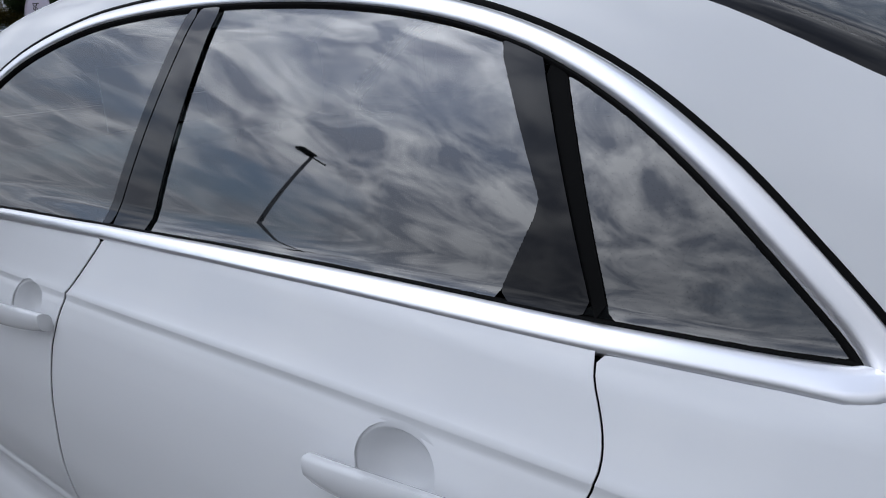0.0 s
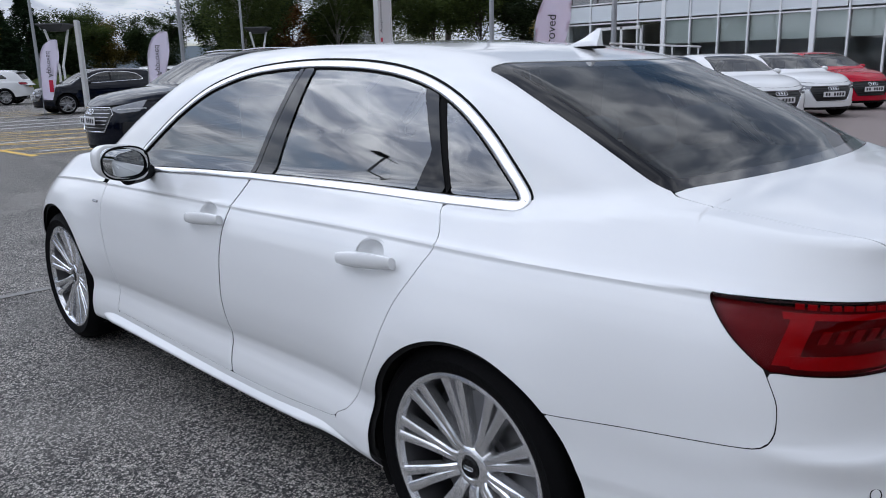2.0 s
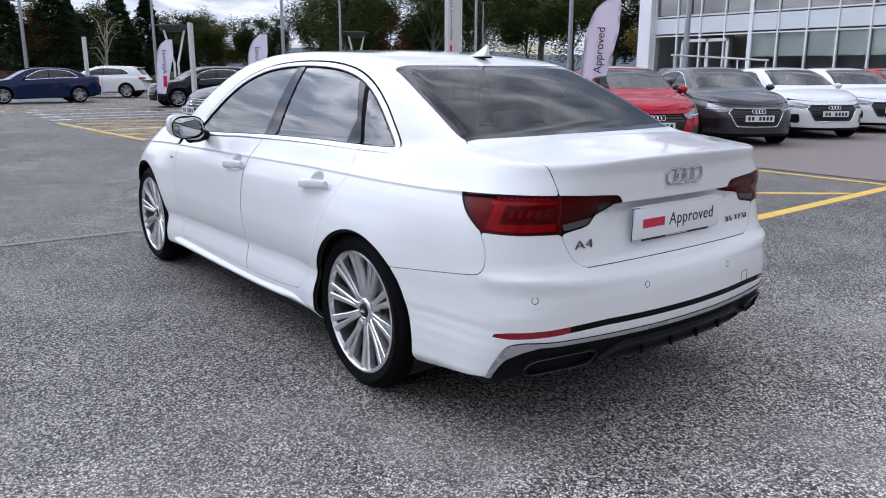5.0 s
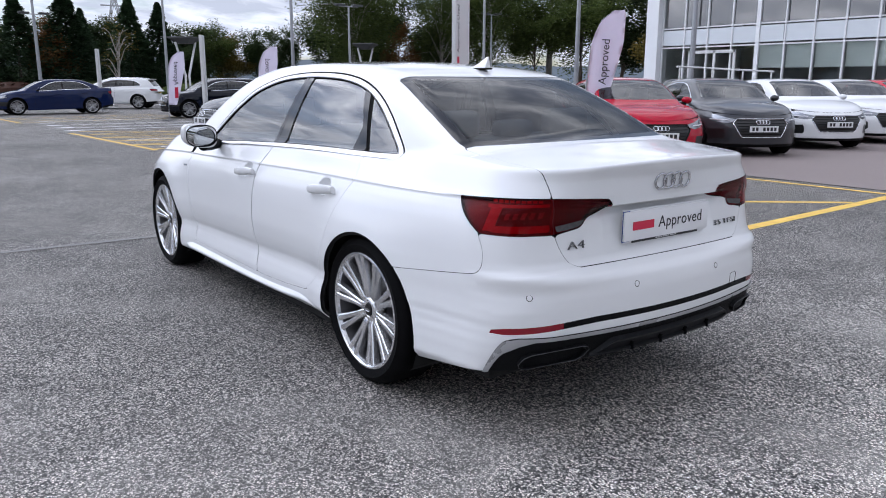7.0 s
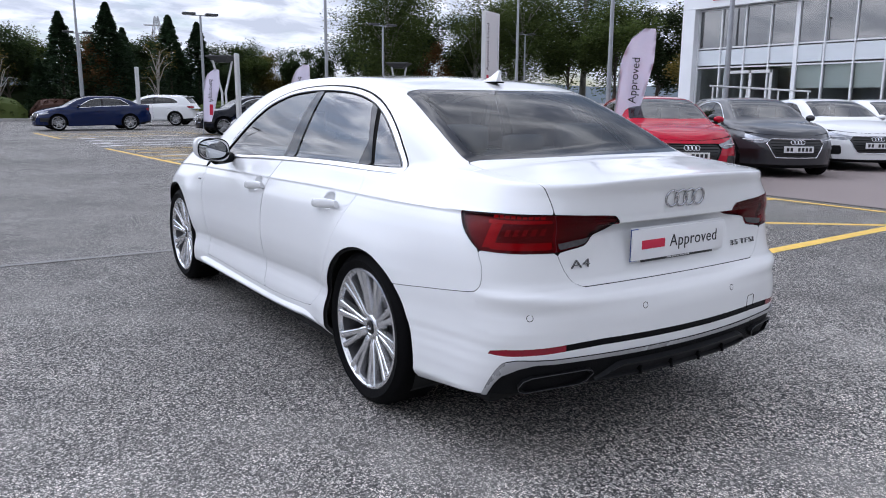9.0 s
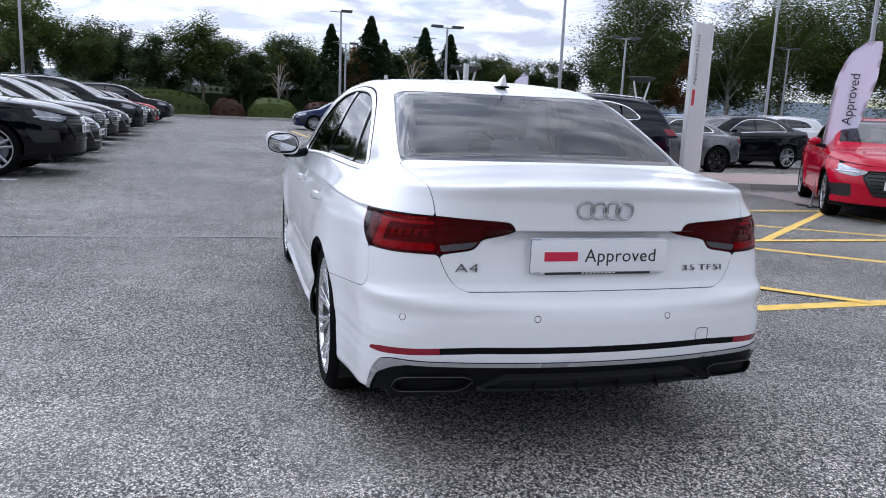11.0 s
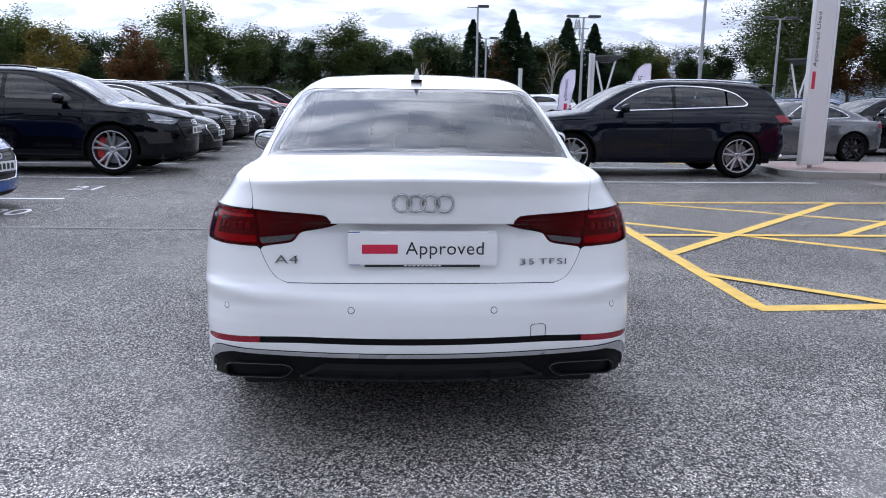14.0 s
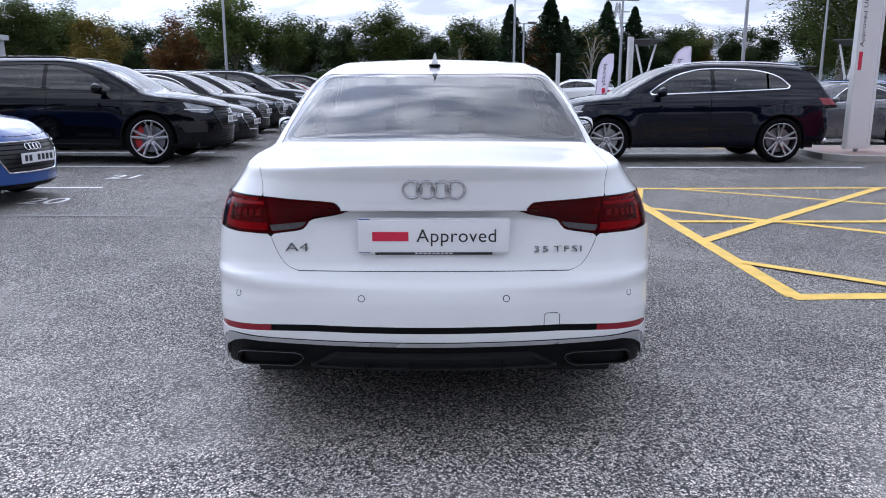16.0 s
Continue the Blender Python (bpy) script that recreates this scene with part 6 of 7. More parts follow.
# ---- parked cars ----
class Parked(Saloon):
    """Other bodies on the same plan: a tall estate, a small hatchback, a coupe and the saloon again."""

    def shape(self, kind):
        Saloon.shape(self, kind)
        self.slide = self.sink = spline([(-1, 0), (6, 0)])
        self.kind = kind
        self.fold, self.fill = spline([(0, 0), (2, 0)]), 0.0
        self.side_low = spline([(-0.80, 0.72), (-0.72, 0.82), (-0.62, 0.862), (-0.48, 0.866), (-0.36, 0.872), (-0.2, 0.874), (-0.10, 0.869), (-0.03, 0.858), (-0.012, 0.850), (-0.004, 0.8475), (0.0, 0.848)])
        self.side_high = spline([(0.0, 0.848), (0.02, 0.840), (0.05, 0.818), (0.09, 0.782), (0.16, 0.725), (0.3, 0.61)])
        self.rear_glass = (0.515, 1.16)
        self.front_glass = (2.80, 3.50)
        self.lamp_z, self.head_z = (0.83, 0.94), (0.66, 0.75)
        self.window = [(2.95, 0.945), (2.1, 0.995), (1.2, 1.025), (0.98, 1.035), (1.03, 1.12), (1.32, 1.285), (1.7, 1.345), (2.05, 1.35), (2.42, 1.31), (2.75, 1.17), (3.0, 1.0)]
        self.pillars = (2.08, 1.27)
        if kind in ("suv", "big_suv"):
            self.REAR, self.FRONT, self.RADIUS, self.LENGTH, self.DECK, self.BELT, self.LEAN = 0.95, 3.77, 0.37, 4.68, 0.05, 1.10, 0.26
            self.PIVOTS = (0.95, 3.77)
            self.crease = spline([(-0.2, 1.02), (1.0, 1.01), (2.2, 0.99), (3.0, 0.965), (3.8, 0.93), (4.7, 0.82)])
            self.tail = spline([(0.2, 0.18), (0.35, 0.06), (0.5, 0.0), (0.70, 0.0), (0.80, 0.03), (0.95, 0.05), (1.06, 0.07), (1.15, 0.11)])
            self.tail_bow = spline([(0.2, 0.18), (1.1, 0.16)])
            self.nose = spline([(0.15, 4.5), (0.3, 4.64), (0.6, 4.66), (0.85, 4.60), (1.0, 4.45), (1.15, 4.2)])
            self.deck = spline([(-0.1, 1.06), (0.3, 1.10), (1.1, 1.12), (2.8, 1.13), (3.3, 1.12), (3.6, 1.10), (4.1, 1.04), (4.4, 0.96), (4.6, 0.86)])
            self.roof = spline([(-0.1, 0.90), (0.10, 1.10), (0.28, 1.33), (0.42, 1.49), (0.55, 1.545), (0.9, 1.58), (1.5, 1.605), (2.1, 1.605), (2.5, 1.575), (2.8, 1.51), (3.2, 1.325), (3.65, 1.05), (4.0, 0.8)])
            self.roof_bow = spline([(0.0, 0.12), (0.5, 0.08), (2.0, 0.07), (3.5, 0.12)])
            self.glass_half = spline([(0.0, 0.70), (0.4, 0.735), (1.0, 0.765), (2.1, 0.785), (2.8, 0.78), (3.4, 0.75), (3.8, 0.70)])
            self.hem = spline([(-0.1, 0.36), (0.3, 0.33), (1.0, 0.28), (2.2, 0.26), (3.7, 0.25), (4.7, 0.27)])
            self.lip = spline([(0.0, 1.075), (1.0, 1.09)])
            self.waist = spline([(0.3, 1.09), (1.2, 1.085), (2.2, 1.065), (3.1, 1.03), (3.5, 1.01), (4.0, 0.98), (4.4, 0.92), (4.75, 0.80)])
            self.rear_glass, self.front_glass = (0.16, 0.44), (2.72, 3.56)
            self.lamp_z, self.head_z = (0.93, 1.045), (0.78, 0.88)
            self.window = [(3.10, 1.085), (2.6, 1.105), (2.1, 1.125), (1.2, 1.165), (0.86, 1.185), (0.79, 1.205), (0.81, 1.25), (0.98, 1.385), (1.2, 1.46), (1.45, 1.495), (1.9, 1.515), (2.3, 1.495), (2.65, 1.405), (2.92, 1.26), (3.10, 1.125)]
            self.pillars = (2.06, 1.16)
            self.crease = spline([(-0.2, 1.00), (1.0, 1.0), (2.2, 0.985), (3.0, 0.97), (3.8, 0.945), (4.7, 0.84)])
            if kind == "big_suv":
                self.FRONT, self.RADIUS, self.REAR = 3.62, 0.385, 0.92
        elif kind == "hatch":
            self.REAR, self.FRONT, self.RADIUS, self.LENGTH, self.DECK, self.BELT = 0.82, 3.45, 0.325, 4.34, 0.05, 0.99
            self.PIVOTS = (0.85, 3.45)
            self.crease = spline([(-0.2, 0.93), (1.0, 0.92), (2.2, 0.89), (3.4, 0.84), (4.4, 0.72)])
            self.tail = spline([(0.15, 0.16), (0.3, 0.05), (0.45, 0.0), (0.62, 0.0), (0.72, 0.03), (0.85, 0.05), (1.0, 0.08)])
            self.nose = spline([(0.15, 4.2), (0.25, 4.31), (0.5, 4.32), (0.68, 4.26), (0.82, 4.12), (1.0, 3.8)])
            self.deck = spline([(-0.1, 0.98), (0.3, 1.0), (2.5, 1.03), (3.0, 1.01), (3.3, 0.985), (3.7, 0.93), (4.0, 0.86), (4.25, 0.75)])
            self.roof = spline([(-0.1, 0.85), (0.10, 0.99), (0.30, 1.19), (0.50, 1.33), (0.65, 1.375), (1.0, 1.405), (1.5, 1.425), (1.9, 1.42), (2.2, 1.395), (2.5, 1.33), (2.9, 1.16), (3.25, 0.99), (3.6, 0.75)])
            self.roof_bow = spline([(0.0, 0.12), (2.0, 0.075), (3.2, 0.12)])
            self.glass_half = spline([(0.0, 0.66), (0.5, 0.70), (1.0, 0.735), (1.9, 0.752), (2.5, 0.74), (3.0, 0.715), (3.5, 0.66)])
            self.lip = spline([(0.0, 0.985), (1.0, 1.015)])
            self.waist = spline([(0.3, 1.015), (1.2, 1.0), (2.0, 0.975), (2.7, 0.94), (3.2, 0.905), (3.7, 0.86), (4.0, 0.80), (4.4, 0.66)])
            self.rear_glass, self.front_glass = (0.15, 0.55), (2.32, 3.14)
            self.lamp_z, self.head_z = (0.80, 0.92), (0.63, 0.72)
            self.window = [(2.60, 0.945), (1.9, 0.98), (1.1, 1.01), (0.62, 1.04), (0.72, 1.16), (0.95, 1.28), (1.4, 1.335), (1.75, 1.335), (2.1, 1.285), (2.45, 1.13), (2.66, 0.99)]
            self.pillars = (1.80, 0.98)
            self.taper = spline([(-0.2, -0.06), (0.4, -0.03), (1.1, -0.005), (3.2, 0.0), (3.5, -0.01), (4.0, -0.04), (4.4, -0.09)])
            self.hem = spline([(-0.1, 0.30), (0.6, 0.24), (2.0, 0.20), (4.3, 0.18)])
        elif kind == "coupe":
            self.LENGTH, self.REAR, self.FRONT, self.PIVOTS = 4.19, 0.84, 3.35, (0.84, 3.35)
            self.nose = spline([(0.15, 4.05), (0.25, 4.16), (0.5, 4.18), (0.7, 4.10), (0.85, 3.9)])
            self.deck = spline([(-0.1, 0.94), (0.1, 0.95), (0.4, 0.96), (2.5, 1.0), (2.9, 0.985), (3.3, 0.93), (3.7, 0.86), (4.0, 0.76)])
            self.roof = spline([(-0.1, 0.6), (0.2, 0.86), (0.4, 1.0), (0.7, 1.13), (1.0, 1.235), (1.3, 1.31), (1.7, 1.345), (2.0, 1.335), (2.3, 1.27), (2.7, 1.09), (3.0, 0.93), (3.4, 0.7)])
            self.glass_half = spline([(0.3, 0.64), (0.8, 0.70), (1.6, 0.745), (2.3, 0.745), (2.8, 0.71), (3.3, 0.66)])
            self.crease = spline([(-0.2, 0.88), (0.9, 0.89), (2.2, 0.87), (3.4, 0.80), (4.3, 0.68)])
            self.taper = spline([(-0.2, -0.08), (0.4, -0.03), (0.9, 0.0), (3.2, 0.0), (3.5, -0.01), (4.3, -0.09)])
            self.lip = spline([(0.0, 0.92), (0.5, 0.92), (1.0, 0.965)])
            self.waist = spline([(0.8, 0.965), (1.6, 0.95), (2.3, 0.92), (2.9, 0.89), (3.4, 0.83), (3.8, 0.75), (4.2, 0.64)])
            self.tail = spline([(0.15, 0.16), (0.3, 0.05), (0.45, 0.0), (0.6, 0.0), (0.68, 0.03), (0.8, 0.04), (0.95, 0.05)])
            self.rear_glass, self.front_glass = (0.45, 1.12), (2.1, 2.85)
            self.BELT, self.DECK = 0.95, 0.36
            self.window = [(2.25, 0.92), (1.6, 0.955), (1.0, 0.975), (0.86, 1.0), (1.05, 1.12), (1.4, 1.24), (1.7, 1.265), (1.95, 1.235), (2.2, 1.08), (2.32, 0.96)]
            self.pillars = (1.05, 0.5)
            self.lamp_z, self.head_z = (0.76, 0.86), (0.60, 0.69)
            self.hem = spline([(-0.1, 0.30), (0.6, 0.24), (2.0, 0.19), (4.2, 0.18)])


SKINS = {}


def skin_panels(kind):
    """The cut panels of a kind of car, made once."""
    if kind in SKINS:
        return SKINS[kind]
    k = Parked(kind)
    V, F = skin_grid(k, 0.42)
    X, Y, Z = -V[:, 0], V[:, 1], V[:, 2]
    L = k.LENGTH
    win = np.where((X > 0.4) & (Z > k.BELT - 0.15), outline_sdf(rounded(k.window, 4), Y, Z), -1.0)
    g0, g1 = k.rear_glass
    rear = np.minimum(np.minimum(Y - g0 - 0.12 * X ** 2, g1 - Y), 0.60 - 0.05 - X)
    rear = np.where(Z > k.BELT + 0.02, rear, -1.0)
    f0, f1 = k.front_glass
    front = np.minimum(np.minimum(Y - f0 + 0.20 * X ** 2, f1 - 0.28 * X ** 2 - Y), 0.56 + 0.16 * (Y - f0) - X)
    front = np.where(Z > k.BELT - 0.06, front, -1.0)
    wheels = np.minimum(np.hypot(Y - k.REAR, Z - k.RADIUS), np.hypot(Y - k.FRONT, Z - k.RADIUS)) - k.RADIUS * 1.13
    W, U = X + Y, X + L - Y
    a, b = k.lamp_z
    tail = np.where(Y < 0.8, outline_sdf([(1.12, b), (1.05, a), (0.62, a), (0.46, a + 0.06), (0.46, b - 0.015), (0.7, b)], W, Z), -1.0)
    a, b = k.head_z
    head = np.where(Y > L - 1.1, outline_sdf([(1.32, b + 0.06), (1.22, a + 0.01), (0.80, a - 0.02), (0.60, a + 0.03), (0.60, a + 0.055), (0.9, b)], U, Z), -1.0)
    gz = k.head_z[0]
    grille = np.where((Y > L - 0.8), outline_sdf([(-0.5, gz + 0.06), (0.44, gz + 0.06), (0.50, gz - 0.02), (0.36, gz - 0.26), (-0.5, gz - 0.26)], X, Z), -1.0)
    vent = np.where((Y > L - 0.9), outline_sdf([(0.62, gz - 0.12), (0.86, gz - 0.14), (0.82, gz - 0.30), (0.60, gz - 0.30)], X, Z), -1.0)
    apron = np.where((Y < 0.6) | (Y > L - 0.8), k.hem(Y) + 0.06 - Z, -1.0)
    dark = np.maximum(np.maximum(grille, vent), apron)
    g = 0.003
    body = all_of(-win, -rear, -front, wheels, -tail, -head, -dark)
    pb, pc = k.pillars
    geo = {}

    def add(name, level, mirror, lift=0.0, turn_in=0.012):
        v, f = cut_all(V, F, level)
        geo[name] = (v, f, mirror, lift, turn_in)

    seam = np.minimum(np.minimum(np.abs(Y - pb - 0.05) - 0.004, np.abs(Y - k.front_glass[1] + 0.32) - 0.004), np.abs(Y - pc - 0.02 - 0.62 * np.clip(k.BELT - 0.22 - Z, 0, 1)) - 0.004)
    seam = np.where((Z < k.BELT) & (Z > k.hem(Y) + 0.08), seam, 1.0)
    bon = np.where((Y > k.front_glass[1]) & (Z > 0.55), np.abs(Z - k.crease(Y)) - 0.004, 1.0)
    add("body", all_of(body, seam, bon), 2, 0.0, 0.004)
    ring = 0.015
    add("front_side_window", all_of(win - ring, Y - pb - 0.03), 0, -0.004, 0)
    add("rear_side_window", all_of(win - ring, pb - 0.03 - Y, Y - pc - 0.015), 0, -0.004, 0)
    add("quarter_window", all_of(win - ring, pc - 0.015 - Y), 0, -0.004, 0)
    add("window_pillar", all_of(win - ring, 0.03 - np.abs(Y - pb)), 0, 0.0, 0.004)
    add("window_trim", [win, ring - win], 0, 0.003, 0.006)
    add("rear_window", rear - 0.004, 2, -0.003, 0)
    add("windscreen", front - 0.004, 2, -0.003, 0)
    add("tail_lamp", tail - 0.002, 0, 0.002, 0.01)
    add("headlamp", head - 0.002, 0, 0.002, 0.01)
    add("grille", grille - 0.006, 2, -0.006, 0)
    add("lower_vent", vent, 0, -0.008, 0)
    add("front_apron", np.where(Y > 2, apron, -1.0), 2, -0.004, 0.004)
    add("rear_apron", np.where(Y < 2, apron, -1.0), 2, -0.004, 0.004)
    add("liner", all_of(-win + 0.01, -rear + 0.01, -front + 0.01, wheels + 0.01), 2, -0.02, 0)
    SKINS[kind] = (k, geo)
    return SKINS[kind]


def parked_car(kind, paint, label, x, y, heading, group="parked cars", spokes=5, rim=None, plate="front", card=False, chrome=True, scale=1.0, caliper=None):
    """A parked car with its nose at x, y; heading: the way it faces, in degrees from +y to the left."""
    k, geo = skin_panels(kind)
    c = thing("parked_car", label, "car", group)
    mats = {"body": paint, "front_side_window": M_DARKGLASS, "rear_side_window": M_DARKGLASS, "quarter_window": M_DARKGLASS, "window_pillar": M_GLOSS, "window_trim": M_CHROME if chrome else M_GLOSS,
            "rear_window": M_DARKGLASS, "windscreen": M_WINDSCREEN, "tail_lamp": M_REFLECTOR, "headlamp": M_CLEARLENS, "grille": M_MESH, "lower_vent": M_MESH, "front_apron": M_SATIN, "rear_apron": M_SATIN, "liner": M_VOID}
    labels = {"tail_lamp": "red tail lamp", "headlamp": "clear headlamp", "grille": "black mesh grille", "windscreen": "dark reflective windscreen", "window_trim": "thin window trim"}
    for name, (v, f, mirror, lift, turn_in) in geo.items():
        for side in ((0, 1) if mirror == 0 else (2,)):
            me = panel_mesh(name, k, v, f, mats[name], lift, turn_in, side)
            if me:
                part(name, me, mats[name], c, labels.get(name, ""))
    R = k.RADIUS
    for hy in (k.REAR, k.FRONT):
        half = float(k.half(np.array([hy + R * 1.2]), np.array([R]))[0])
        for sx in (-1, 1):
            wheel_parts(c, R - 0.005, 0.23, R * 0.74, spokes, 0.0, Vector((sx * (half - 0.005), hy, R)), sx, M_TYRE, rim or M_RIM, cap=False, detail=0, caliper=caliper)
        for sx in (-1, 1):
            bm = bmesh.new()
            ring = [[bm.verts.new((sx * q, hy + R * 1.15 * math.cos(a), max(0.2, R + R * 1.15 * math.sin(a)))) for q in (half - 0.03, 0.5)] for a in np.radians(np.linspace(-20, 200, 18))]
            for p, q in zip(ring, ring[1:]):
                bm.faces.new((p[0], p[1], q[1], q[0]))
            bm.faces.new([r[1] for r in ring])
            part("wheel_housing", bm, M_VOID, c)
    part("underbody", boxes((-0.72, 0.35, 0.24, 0.72, k.LENGTH - 0.35, 0.32)), M_VOID, c)
    yb, zb = k.front_glass[1] - (0.60 if "suv" in kind else 0.45), k.BELT - 0.03
    big = 1.25 if "suv" in kind else 1.0
    for sx in (-1, 1):
        bm = bmesh.new()
        bmesh.ops.create_uvsphere(bm, u_segments=14, v_segments=8, radius=1.0)
        for q in bm.verts:
            q.co = (0.092 * q.co.x * big, (0.085 if q.co.y > 0 else 0.03) * q.co.y * big, 0.062 * q.co.z * big)
        mir = part("door_mirror", bm, paint, c, smooth=60, m=Matrix.Translation((sx * 0.955, yb - 0.05, zb + 0.07)))
        part("mirror_foot", tube([(sx * 0.80, yb + 0.02, zb), (sx * 0.93, yb - 0.03, zb + 0.02)], 0.03, 8), M_SATIN, c)
        for hy2 in (k.pillars[0] + 0.22, k.pillars[0] - 0.80 if kind != "coupe" else None):
            if hy2 is None:
                continue
            hw = float(k.half(np.array([hy2]), np.array([k.crease(hy2) - 0.07]))[0])
            part("door_handle", boxes((sx * (hw - 0.01), hy2 - 0.11, k.crease(hy2) - 0.085, sx * (hw + 0.028), hy2 + 0.11, k.crease(hy2) - 0.055), bevel=0.01), paint, c, smooth=40)
    # nose: emblem, plate, grille frame
    def nose_at(px, pz, out):
        p, _ = k.meet(np.array([[px, k.LENGTH - 1.2, pz]]), np.array([[0.0, 1.0, 0.0]]), 0.0, 1.6)
        return Vector(p[0] + np.array([0, out, 0]))
    gz = k.head_z[0]
    for j in range(4):
        pts = [nose_at(-0.085 + 0.057 * j + 0.036 * math.cos(a), gz + 0.005 + 0.035 * math.sin(a), 0.006) for a in np.linspace(0, 2 * math.pi, 20, endpoint=False)]
        part("emblem_ring", tube(pts, 0.0058, 6, True), M_CHROME, c, "chrome emblem ring")
    pz = gz - 0.115
    yp = max(nose_at(q, pz, 0.0).y for q in (0, 0.2)) + 0.012
    pl_ob = part("number_plate", boxes((-0.26, yp, pz - 0.055, 0.26, yp + 0.010, pz + 0.055), bevel=0.003), M_PLATE, c, "white number plate")
    for j in range(7):
        if j != 4:
            part("plate_bar", boxes((-0.225 + 0.066 * j, yp + 0.0095, pz - 0.032, -0.225 + 0.066 * j + 0.044, yp + 0.0115, pz + 0.032)), M_INK, pl_ob)
    rim_pts = [(0.0, gz + 0.062), (0.25, gz + 0.062), (0.43, gz + 0.06), (0.495, gz - 0.02), (0.43, gz - 0.15), (0.36, gz - 0.262), (0.18, gz - 0.265), (0.0, gz - 0.265)]
    loop = [nose_at(px, q, 0.004) for px, q in denser(rim_pts, 0.06)]
    loop += [Vector((-p.x, p.y, p.z)) for p in loop[-2:0:-1]]
    part("grille_frame", tube(loop, 0.009, 6, True), M_CHROME if chrome else M_GLOSS, c, "grille surround", smooth=60)
    for j in range(6):
        q = gz + 0.03 - 0.048 * j
        wd = 0.44 - 0.10 * max(0, (gz - q - 0.02) / 0.24)
        part("grille_slat", tube([nose_at(px, q, -0.001) for px in np.linspace(-wd, wd, 9)], 0.0055, 5), M_RIM if kind == "suv" else M_SATIN, c)
    for sx in (-1, 1):
        z0 = k.head_z[1]
        pts = []
        for px in np.linspace(0.55, 0.80, 6):
            p = nose_at(sx * px, gz + 0.035 + 0.05 * (px - 0.55), 0.010)
            pts.append(p)
        part("running_light", tube(pts, 0.008, 5), M_PLATE, c, "white running light strip")
    # tail: plate and emblem
    q, _ = k.meet(np.array([[0.0, 1.2, 0.86 if "suv" in kind else 0.80]]), np.array([[0.0, -1.0, 0.0]]), 0.0, 1.6)
    tz, ty = q[0][2], q[0][1] - 0.012
    tp = part("number_plate", boxes((-0.26, ty - 0.01, tz - 0.055, 0.26, ty, tz + 0.055), bevel=0.003), M_YELLOWPLATE, c, "yellow rear number plate")
    for j in range(7):
        if j != 4:
            part("plate_bar", boxes((-0.225 + 0.066 * j, ty - 0.0115, tz - 0.032, -0.225 + 0.066 * j + 0.044, ty - 0.0095, tz + 0.032)), M_INK, tp)
    for hx in (-0.5, 0.5):
        part("exhaust_tip", lathe([(0.045, 0.0), (0.05, 0.01), (0.05, 0.08), (0.04, 0.08)], 14, "y"), M_CHROME, c, m=Matrix.Translation((hx, 0.04, 0.34)))
    # cabin
    part("cabin_floor", boxes((-0.66, 0.6, 0.36, 0.66, k.front_glass[1] - 0.1, 0.42)), M_CABIN, c)
    part("dashboard", boxes((-0.62, k.front_glass[1] - 0.55, k.BELT - 0.28, 0.62, k.front_glass[1] - 0.12, k.BELT - 0.06), bevel=0.05), M_CABIN, c)
    for sx in (-0.36, 0.36):
        sy = k.pillars[0] + 0.05
        part("seat", boxes((sx - 0.23, sy - 0.05, 0.5, sx + 0.23, sy + 0.10, k.BELT + 0.10), (sx - 0.12, sy - 0.06, k.BELT + 0.11, sx + 0.12, sy + 0.03, k.BELT + 0.25), bevel=0.035), M_SEAT, c, "dark car seat", smooth=60)
    part("rear_bench", boxes((-0.6, k.pillars[1] - 0.25, 0.5, 0.6, k.pillars[1] - 0.10, k.BELT + 0.04), bevel=0.04), M_SEAT, c, smooth=60)
    if card:
        part("price_card", boxes((-0.30, k.front_glass[1] - 0.62, k.BELT + 0.01, 0.0, k.front_glass[1] - 0.616, k.BELT + 0.23)), M_CARDBOARD, c, "white price card behind the windscreen")
    if "suv" in kind:
        for sx in (-1, 1):
            part("roof_rail", tube([(sx * 0.56, yy, float(k.roof(yy)) - float(k.roof_bow(yy)) * 0.31 + 0.025) for yy in np.linspace(0.7, 2.5, 12)], 0.014, 8), M_CHROME if chrome else M_GLOSS, c, "roof rail", smooth=60)
        part("tailgate_spoiler", boxes((-0.55, 0.30, 1.52, 0.55, 0.52, 1.55), bevel=0.012), paint, c)
    if kind == "coupe":
        part("tail_spoiler", boxes((-0.62, 0.02, 0.985, 0.62, 0.20, 1.01), bevel=0.01), M_GLOSS, c, "black tail spoiler")
    h = radians(heading)
    d = Vector((-math.sin(h), math.cos(h), 0))
    o = Vector((x, y, 0)) - d * k.LENGTH
    c.matrix_basis = Matrix.Translation(o) @ pose(0, 0, 0, 0, 0, heading) @ Matrix.Diagonal((scale, scale, scale, 1))
    return c


def again(car_ob, label, x, y, heading, kind, size=1.0):
    """The same make and paint once more."""
    h = radians(heading)
    o = Vector((x, y, 0)) - Vector((-math.sin(h), math.cos(h), 0)) * SKINS[kind][0].LENGTH * car_ob.scale.x * size
    return tagged(copy_thing(car_ob, Matrix.Translation(o) @ pose(0, 0, 0, 0, 0, heading) @ Matrix.Scale(size, 4)), label)


